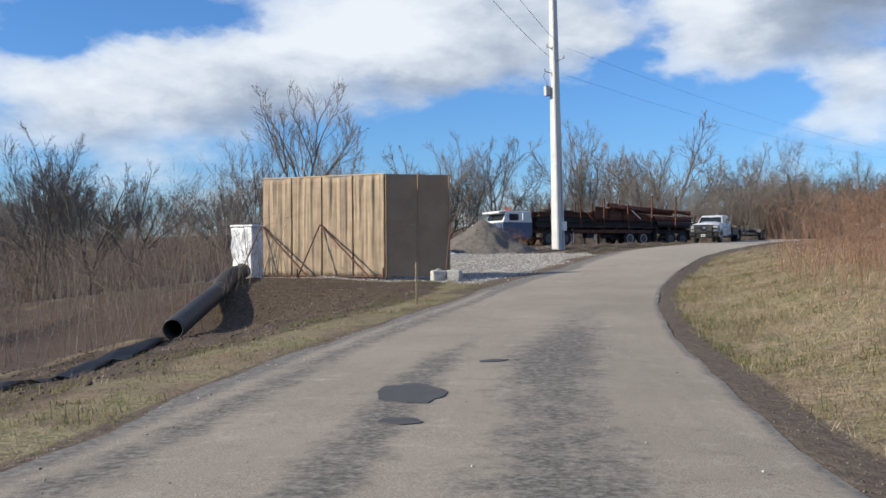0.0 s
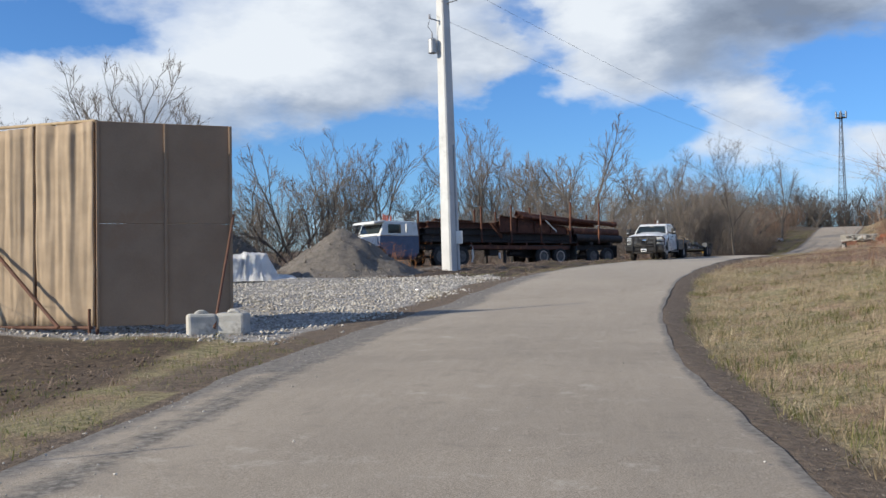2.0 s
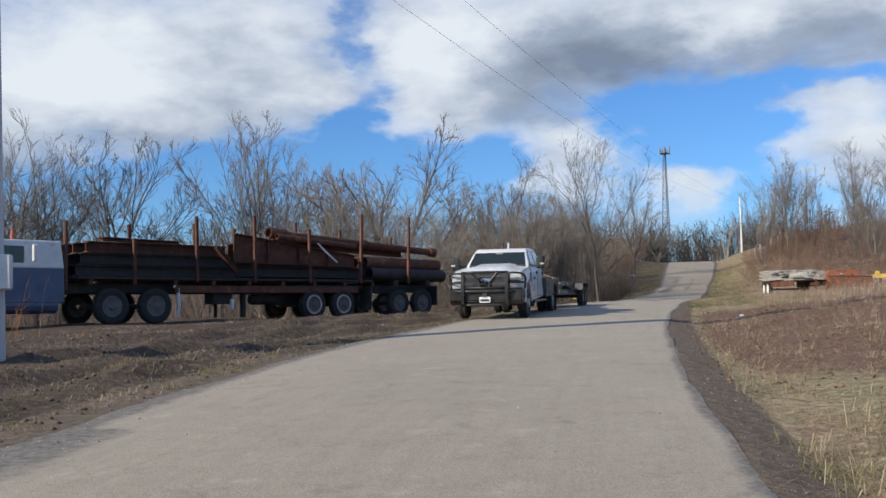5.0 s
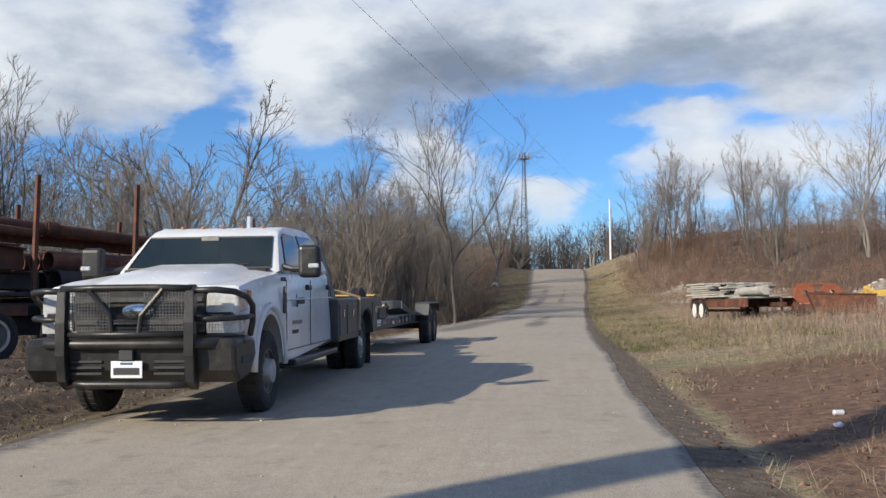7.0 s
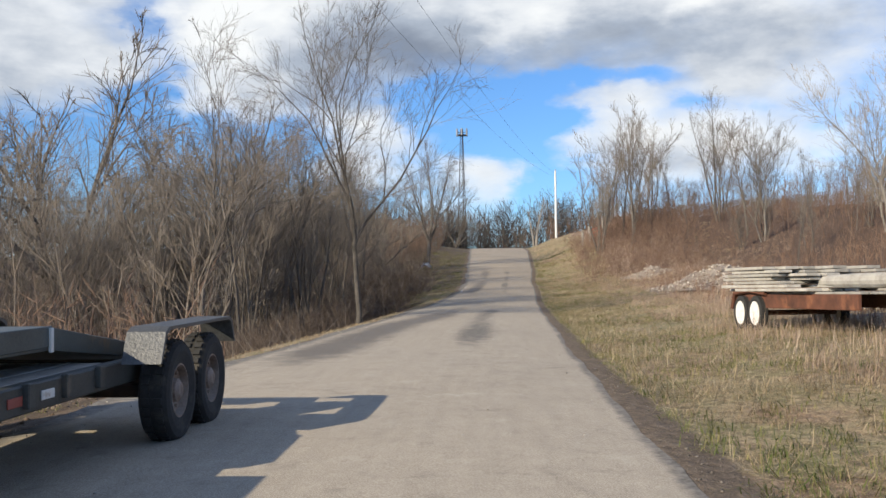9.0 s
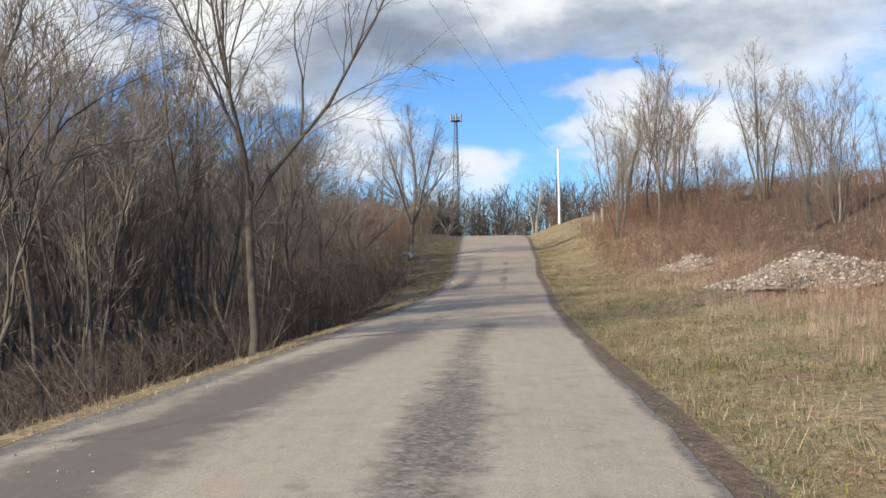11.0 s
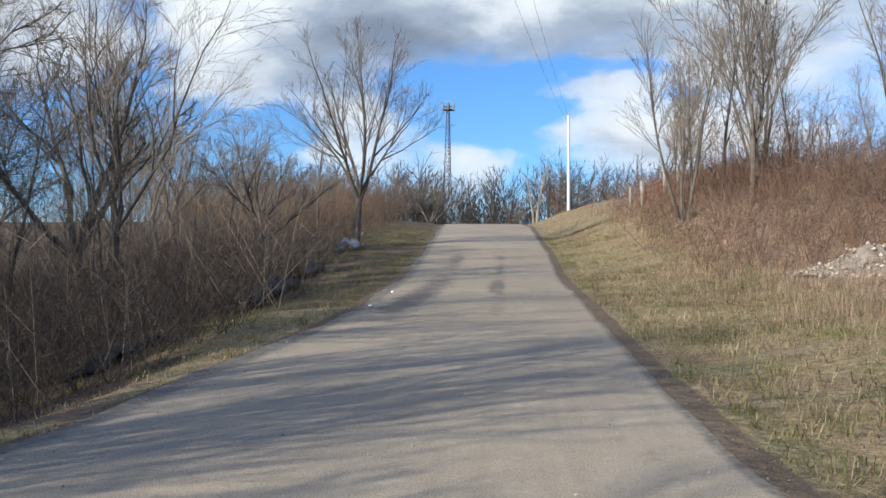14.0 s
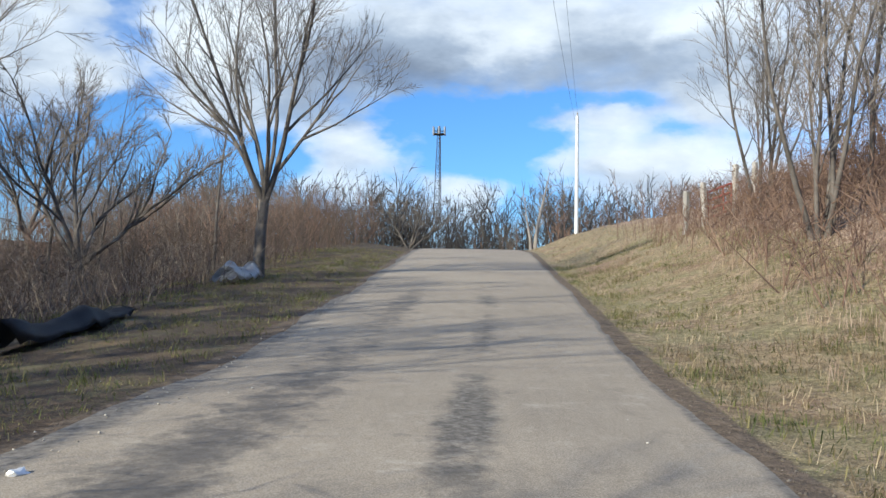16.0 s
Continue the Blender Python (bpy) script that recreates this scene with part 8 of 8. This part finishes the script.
    for k, x in enumerate((-12.1, -11.8, -11.45, -11.05)):
        part("roof_lamp", rod(bmesh.new(), (x, 0.5 + 0.3 * k, 2.34), (x, 0.5 + 0.3 * k, 2.72), 0.06, 0.05, 8), M["red_paint"], t, "dull red roof fitting")
    part("exhaust_stack", rod(bmesh.new(), (-10.0, 0.35, 1.0), (-10.0, 0.35, 2.95), 0.06, None, 10), M["rust_pipe"], t)
    part("mud_flap", bx(bmesh.new(), (1.35, 0.35, 0.72), (0.03, 0.62, 0.86), 0.005), M["bed_grey"], t, "grey mud flap")
    part("wheel_guard", pipe(bmesh.new(), [(-6.72, 0.08, 1.12), (-6.60, 0.06, 1.05), (-6.56, 0.06, 0.5), (-6.6, 0.1, 0.18)], 0.055, 6), M["cab_white"], t, "bent white wheel guard")
    part("landing_leg", bx(bmesh.new(), (-4.0, 0.4, 0.6), (0.14, 0.14, 0.95), 0.01), M["dark_steel"], t)
    part("landing_leg", bx(bmesh.new(), (-4.0, W - 0.4, 0.6), (0.14, 0.14, 0.95), 0.01), M["dark_steel"], t)
    part("air_tank", rod(bmesh.new(), (-3.6, 0.55, 0.7), (-2.7, 0.55, 0.7), 0.17, None, 12), M["dark_steel"], t)
    part("tool_box", bx(bmesh.new(), (-4.9, 0.45, 0.78), (0.7, 0.5, 0.45), 0.02), M["dark_steel"], t)
    part("hub_cover", bx(bmesh.new(), (-4.62, 0.1, 0.55), (0.12, 0.12, 0.34), 0.03), M["cab_white"], t, "white plastic jug by the frame")
    # stakes
    for u, top, y in ((-8.06, 2.50, 0.02), (-5.97, 3.28, 0.0), (-3.80, 3.42, 0.0), (-1.53, 3.08, 0.0), (0.83, 3.74, 0.0), (3.23, 3.78, 0.0),
                      (-6.9, 3.15, W), (-4.5, 3.3, W), (-2.9, 3.2, W), (-0.2, 3.55, W), (1.9, 3.4, W), (4.6, 3.2, W)):
        part("stake", bx(bmesh.new(), (u, y, (top + 1.25) / 2), (0.09, 0.09, top - 1.25), 0.008, Matrix.Rotation(math.radians(1.5 if u > 0 else -1), 3, "Y")), M["rust_steel"], t, "upright rusty stake")


lorry()


def on_lorry(u, v, h):
    c, s = math.cos(math.radians(32)), math.sin(math.radians(32))
    return Vector((14.05 + u * c - v * s, 71.73 + u * s + v * c, 1.36 + h))


def steel_beam(u0, h0, u1, h1, v, depth, width, mat="rust_steel", v1=None, label="long rusty steel beam loaded on the lorry", taper=0.0):
    """An I-section lying along the lorry; taper: how much less deep it is at its end."""
    a, b = on_lorry(u0, v, h0), on_lorry(u1, v if v1 is None else v1, h1)
    d = b - a
    t = thing("steel_beam", Matrix.Translation(a) @ d.to_track_quat("X", "Z").to_matrix().to_4x4(), label, "steel beam", "steel load on the lorry")
    L = d.length
    if taper:
        top, low, end = depth / 2 - 0.03, -depth / 2 + 0.03, depth / 2 - 0.03 - taper
        part("flange", prism(bmesh.new(), [(0, top), (0, top + 0.03), (L, end + 0.03), (L, end)], -width / 2, width / 2, 0.003), M[mat], t)
        part("flange", bx(bmesh.new(), (L / 2, 0, low - 0.015), (L, width, 0.03), 0.004), M[mat], t)
        part("web", prism(bmesh.new(), [(0, low), (0, top), (L, end), (L, low)], -0.015, 0.015), M[mat], t)
        for f in (0.25, 0.5, 0.75):
            part("stiffener", bx(bmesh.new(), (L * f, -width * 0.24, (low + top - taper * f) / 2), (0.03, width * 0.44, top - taper * f - low - 0.002), 0.0), M[mat], t)
        return
    part("flange", bx(bmesh.new(), (L / 2, 0, depth / 2 - 0.015), (L, width, 0.03), 0.004), M[mat], t)
    part("flange", bx(bmesh.new(), (L / 2, 0, -depth / 2 + 0.015), (L, width, 0.03), 0.004), M[mat], t)
    part("web", bx(bmesh.new(), (L / 2, 0, 0), (L, 0.03, depth - 0.06), 0.0), M[mat], t)


def steel_pipe(u0, h0, u1, h1, v, r, mat="rust_steel", v1=None, label="long rusty steel pipe loaded on the lorry"):
    a, b = on_lorry(u0, v, h0), on_lorry(u1, v if v1 is None else v1, h1)
    d = b - a
    t = thing("steel_pipe", Matrix.Translation(a) @ d.to_track_quat("X", "Z").to_matrix().to_4x4(), label, "steel pipe", "steel load on the lorry")
    bm = bmesh.new()
    n, L = 16, d.length
    ring = [[bm.verts.new((x, rr * math.cos(2 * math.pi * j / n), rr * math.sin(2 * math.pi * j / n))) for j in range(n)] for x, rr in ((0.3, r * 0.86), (0, r * 0.86), (0, r), (L, r), (L, r * 0.86), (L - 0.3, r * 0.86))]
    for u, w_ in zip(ring, ring[1:]):
        for j in range(n):
            bm.faces.new((u[j], u[(j + 1) % n], w_[(j + 1) % n], w_[j]))
    bm.faces.new(ring[0])
    bm.faces.new(ring[-1])
    part("tube", bm, M[mat], t)


# the front stack: dark, level
for k in range(3):
    for j in range(3):
        steel_beam(-9.7 + 0.15 * k, 1.56 + 0.34 * k, -4.3 + 0.3 * j - 0.2 * k, 1.56 + 0.34 * k, 0.38 + 0.78 * j, 0.32, 0.34, "dark_steel" if k < 2 else "rust_steel")
steel_beam(-8.9, 2.50, -6.3, 2.46, 0.5, 0.10, 0.30)
# deep plate girders across the middle
steel_beam(-4.42, 2.36, 0.75, 2.30, 0.30, 0.96, 0.30, label="deep rusty plate girder that tapers to one end", taper=0.52)
steel_beam(-4.2, 2.22, 0.9, 2.05, 0.95, 0.66, 0.34)
steel_beam(-4.3, 1.62, 1.2, 1.62, 0.45, 0.36, 0.36, "dark_steel")
steel_beam(-4.0, 1.62, 1.3, 1.62, 1.3, 0.36, 0.36, "dark_steel")
steel_beam(-4.1, 2.0, 1.0, 2.0, 1.9, 0.5, 0.36, "dark_steel")
# long beams slanting over the top, to the tail
steel_pipe(-2.3, 2.98, 5.3, 2.52, 1.1, 0.135, v1=0.7, label="long rusty steel boom with collars, slanting over the load")
steel_pipe(-2.45, 3.0, -1.75, 2.96, 1.1, 0.20, v1=1.06, label="rusty steel sleeve round the boom's end")
steel_pipe(1.6, 2.745, 1.85, 2.73, 0.895, 0.18, v1=0.88, label="rusty steel collar round the boom")
steel_pipe(5.05, 2.535, 5.35, 2.52, 0.713, 0.18, v1=0.697, label="rusty steel collar at the boom's end")
steel_beam(-1.9, 2.72, 4.2, 2.45, 1.7, 0.22, 0.24, v1=1.4)
steel_pipe(-2.35, 2.86, 1.2, 2.62, 0.75, 0.10)
steel_beam(-5.3, 2.36, -4.55, 1.55, -0.06, 0.14, 0.14, label="short slanting rusty steel strut leaning on the load")
# the bundle at the tail
for v, h, r in ((0.35, 1.62, 0.24), (0.85, 1.62, 0.24), (1.4, 1.62, 0.24), (1.95, 1.62, 0.24), (0.6, 2.04, 0.22), (1.1, 2.04, 0.22), (1.65, 2.04, 0.22)):
    steel_pipe(1.5, h, 5.4, h - 0.04, v, r, "dark_steel" if h < 1.8 else "rust_steel", label="rusty steel pipe in the bundle at the tail")
part_strap = thing("load_strap", Matrix(), "white webbing strap hanging over the load", "strap")
part("webbing", pipe(bmesh.new(), [on_lorry(-1.2, -0.05, 2.60), on_lorry(-0.75, -0.06, 2.25), on_lorry(-0.35, -0.05, 1.98)], 0.035, 5), M["cab_white"], part_strap)


def pup_axles():
    """A dolly under the tail of the load."""
    t = thing("trailer_dolly", pose(14.05, 71.73, 1.40, 0, 0, 32), "dark two-axle trailer dolly under the steel load", "trailer dolly")
    for x in (2.75, 4.0):
        for s, y in ((-1, 0.14), (1, 2.3)):
            wheel(t, (x, y, 0.50), 0.50, 0.26, M["rim_dark"], 8, s, 0.10)
        part("axle", rod(bmesh.new(), (x, 0.2, 0.5), (x, 2.25, 0.5), 0.08, None, 8), M["dark_steel"], t)
    for y in (0.65, 1.8):
        part("frame_rail", bx(bmesh.new(), (3.4, y, 1.05), (4.0, 0.14, 0.26), 0.012), M["dark_steel"], t)
    part("bolster", bx(bmesh.new(), (2.6, 1.22, 1.25), (0.22, 2.4, 0.18), 0.012), M["dark_steel"], t)
    part("bolster", bx(bmesh.new(), (4.3, 1.22, 1.25), (0.22, 2.4, 0.18), 0.012), M["dark_steel"], t)
    part("mud_flap", bx(bmesh.new(), (4.75, 0.3, 0.75), (0.03, 0.6, 0.7), 0.005), M["tyre"], t)


pup_axles()


# ---- the yard on the other side ----
def lumber_trailer():
    d = Vector((-0.26, -0.966)).normalized()
    x, y = 33.8, 75.0
    t = thing("flat_trailer", pose(x, y, ground_z(x, y), 0, 0, math.degrees(math.atan2(d.y, d.x))) @ Matrix.Diagonal((0.62, 0.8, 0.8, 1)), "rusty flat trailer with white wheels in dead weeds", "trailer")
    for s in (0.9, -0.9):
        part("side_rail", bx(bmesh.new(), (2.9, s, 0.62), (5.8, 0.08, 0.30), 0.01), M["rust_steel"], t)
        for u in (0.55, 1.35):
            wheel(t, (u, s * 1.08, 0.36), 0.36, 0.2, M["rim_white"], 6, 1 if s > 0 else -1, 0.02, 0.72)
        part("fender", pipe(bmesh.new(), [(-0.05, s * 1.1, 0.45), (0.1, s * 1.1, 0.78), (0.9, s * 1.1, 0.84), (1.8, s * 1.1, 0.78)], 0.05, 6), M["rust_steel"], t)
    for k in range(9):
        part("deck_plank", bx(bmesh.new(), (2.9, -0.8 + 0.2 * k, 0.79), (5.8, 0.18, 0.045), 0.006), M["weathered_wood"], t)
    for u in (0.55, 1.35):
        part("axle", rod(bmesh.new(), (u, -1.0, 0.36), (u, 1.0, 0.36), 0.05, None, 8), M["rust_steel"], t)
    part("drawbar", bx(bmesh.new(), (6.3, 0, 0.55), (1.2, 0.12, 0.14), 0.01), M["rust_steel"], t)
    part("jack", rod(bmesh.new(), (6.3, 0.1, -0.05), (6.3, 0.1, 0.8), 0.045, None, 8), M["rust_steel"], t)
    st = thing("board_stack", pose(x, y, ground_z(x, y) + 0.655, 0, 0, math.degrees(math.atan2(d.y, d.x))), "grey weathered boards stacked on the flat trailer", "boards")
    rng = random.Random(6)
    for k in range(7):
        for j in range(6):
            w = 0.26
            u0 = rng.uniform(-0.5, 0.3) + 0.05 * k
            l = rng.uniform(1.7, 2.5) - 0.12 * k
            part("board", bx(bmesh.new(), (u0 + l / 2, -0.72 + j * 0.29 + rng.uniform(-0.04, 0.04), 0.03 + 0.062 * k), (l, w, 0.05), 0.006,
                             Matrix.Rotation(rng.uniform(-0.04, 0.04), 3, "Z")), M["weathered_wood"], st)
    lg = thing("pole_log", pose(x, y, ground_z(x, y) + 0.82, 0, 0, math.degrees(math.atan2(d.y, d.x))), "thick grey weathered log lying on the flat trailer", "log")
    part("log", rod(bmesh.new(), (1.9, -0.2, 0.0), (3.9, -0.35, 0.0), 0.10, 0.12, 12), M["weathered_wood"], lg)


lumber_trailer()


def steel_bin():
    x, y = 32.6, 69.6
    t = thing("steel_skip", pose(x, y, ground_z(x, y), 0, 0, -40) @ Matrix.Scale(0.48, 4), "rusty brown open steel skip in dead weeds", "skip")
    bm = bmesh.new()
    outer = [(-0.2, 0.35), (-0.55, 1.28), (2.6, 1.18), (2.6, 0.35)]
    for y0, y1 in ((-0.85, -0.80), (0.80, 0.85)):
        part("side_plate", prism(bmesh.new(), outer, y0, y1, 0.008), M["rust_steel"], t)
    part("end_plate", bx(bmesh.new(), (-0.38, 0, 0.82), (0.06, 1.6, 0.98), 0.008, Matrix.Rotation(math.radians(-20), 3, "Y")), M["rust_steel"], t)
    part("floor_plate", bx(bmesh.new(), (1.2, 0, 0.37), (2.8, 1.6, 0.05), 0.008), M["rust_steel"], t)
    part("rim", bx(bmesh.new(), (1.05, -0.87, 1.24), (3.2, 0.07, 0.08), 0.01, Matrix.Rotation(math.radians(1.8), 3, "Y")), M["rust_steel"], t)
    for u in (0.3, 2.2):
        part("skid", bx(bmesh.new(), (u, 0, 0.17), (0.14, 1.5, 0.36), 0.01), M["dark_steel"], t)


steel_bin()


def orange_machine():
    x, y = 33.9, 71.0
    t = thing("hose_machine", pose(x, y, ground_z(x, y), 0, 0, -30) @ Matrix.Scale(0.55, 4), "old orange machine with coiled drums in the weeds", "machine")
    part("chassis", bx(bmesh.new(), (0, 0, 0.5), (2.2, 1.0, 0.3), 0.02), M["rust_steel"], t)
    for s in (-0.62, 0.62):
        part("drum", lathe(bmesh.new(), [(0.15, -0.22), (0.48, -0.22), (0.48, -0.17), (0.36, -0.15), (0.36, 0.15), (0.48, 0.17), (0.48, 0.22), (0.15, 0.22)], 22), M["orange_paint"], t, "orange drum").location = (s, 0, 1.15)
    for k in range(5):
        part("coil", lathe(bmesh.new(), [(0.37, -0.03), (0.43, 0.0), (0.37, 0.03), (0.34, 0.0)], 18), M["tyre"], t).location = (0.62, -0.12 + 0.06 * k, 1.15)
    part("engine", bx(bmesh.new(), (0, 0.1, 0.95), (0.55, 0.7, 0.6), 0.05), M["dark_steel"], t)
    part("frame", pipe(bmesh.new(), [(-1.0, 0.5, 0.6), (-1.0, 0.5, 1.6), (1.0, 0.5, 1.6), (1.0, 0.5, 0.6)], 0.05, 8), M["orange_paint"], t)
    part("skid", bx(bmesh.new(), (0, -0.4, 0.17), (2.2, 0.14, 0.40), 0.02), M["dark_steel"], t)
    part("skid", bx(bmesh.new(), (0, 0.4, 0.17), (2.2, 0.14, 0.40), 0.02), M["dark_steel"], t)


orange_machine()


def yellow_boom():
    x, y = 35.4, 70.4
    t = thing("yellow_boom", pose(x, y, ground_z(x, y), 0, 0, -42) @ Matrix.Scale(0.5, 4), "yellow painted steel boom lying on trestles", "boom")
    part("boom", bx(bmesh.new(), (1.0, 0, 0.95), (3.6, 0.3, 0.34), 0.02), M["yellow_paint"], t)
    for u in (-0.3, 2.3):
        part("trestle", bx(bmesh.new(), (u, 0, 0.39), (0.2, 0.8, 0.8), 0.02), M["dark_steel"], t)
    part("bracket", bx(bmesh.new(), (-0.5, 0, 1.2), (0.35, 0.3, 0.3), 0.03), M["yellow_paint"], t)


yellow_boom()


def litter(x, y, kind):
    z = ground_z(x, y)
    if kind == "can":
        t = thing("drink_can", pose(x, y, z + 0.022, 0, 0, 70) @ Matrix.Scale(0.7, 4), "crushed white drink can lying on bare soil", "litter")
        part("shell", lathe(bmesh.new(), [(0.028, -0.065), (0.036, -0.055), (0.034, 0.0), (0.036, 0.055), (0.028, 0.065)], 14, False), M["can"], t)
    else:
        t = thing("paper_scrap", pose(x, y, z + 0.01, 4, 3, 40) @ Matrix.Scale(0.65, 4), "white crumpled scrap of litter in the grass", "litter")
        bm = bmesh.new()
        bmesh.ops.create_icosphere(bm, subdivisions=2, radius=0.06)
        for v in bm.verts:
            v.co = Vector((v.co.x * 1.4, v.co.y, v.co.z * 0.6)) * (1 + 0.6 * noise.noise(v.co * 30))
        part("paper", bm, M["can"], t)


litter(21.0, 57.5, "can")
litter(20.7, 57.2, "paper")
litter(38.2, 88.4, "paper")
litter(43.0, 104.6, "paper")
litter(44.6, 107.2, "paper")
litter(3.9, 41.0, "paper")

# the plan, drawn in its own units, at true size
for ob in scene.objects:
    if ob.parent is None and ob.type in {"MESH", "EMPTY"}:
        ob.matrix_basis = Matrix.Scale(SCALE, 4) @ ob.matrix_basis
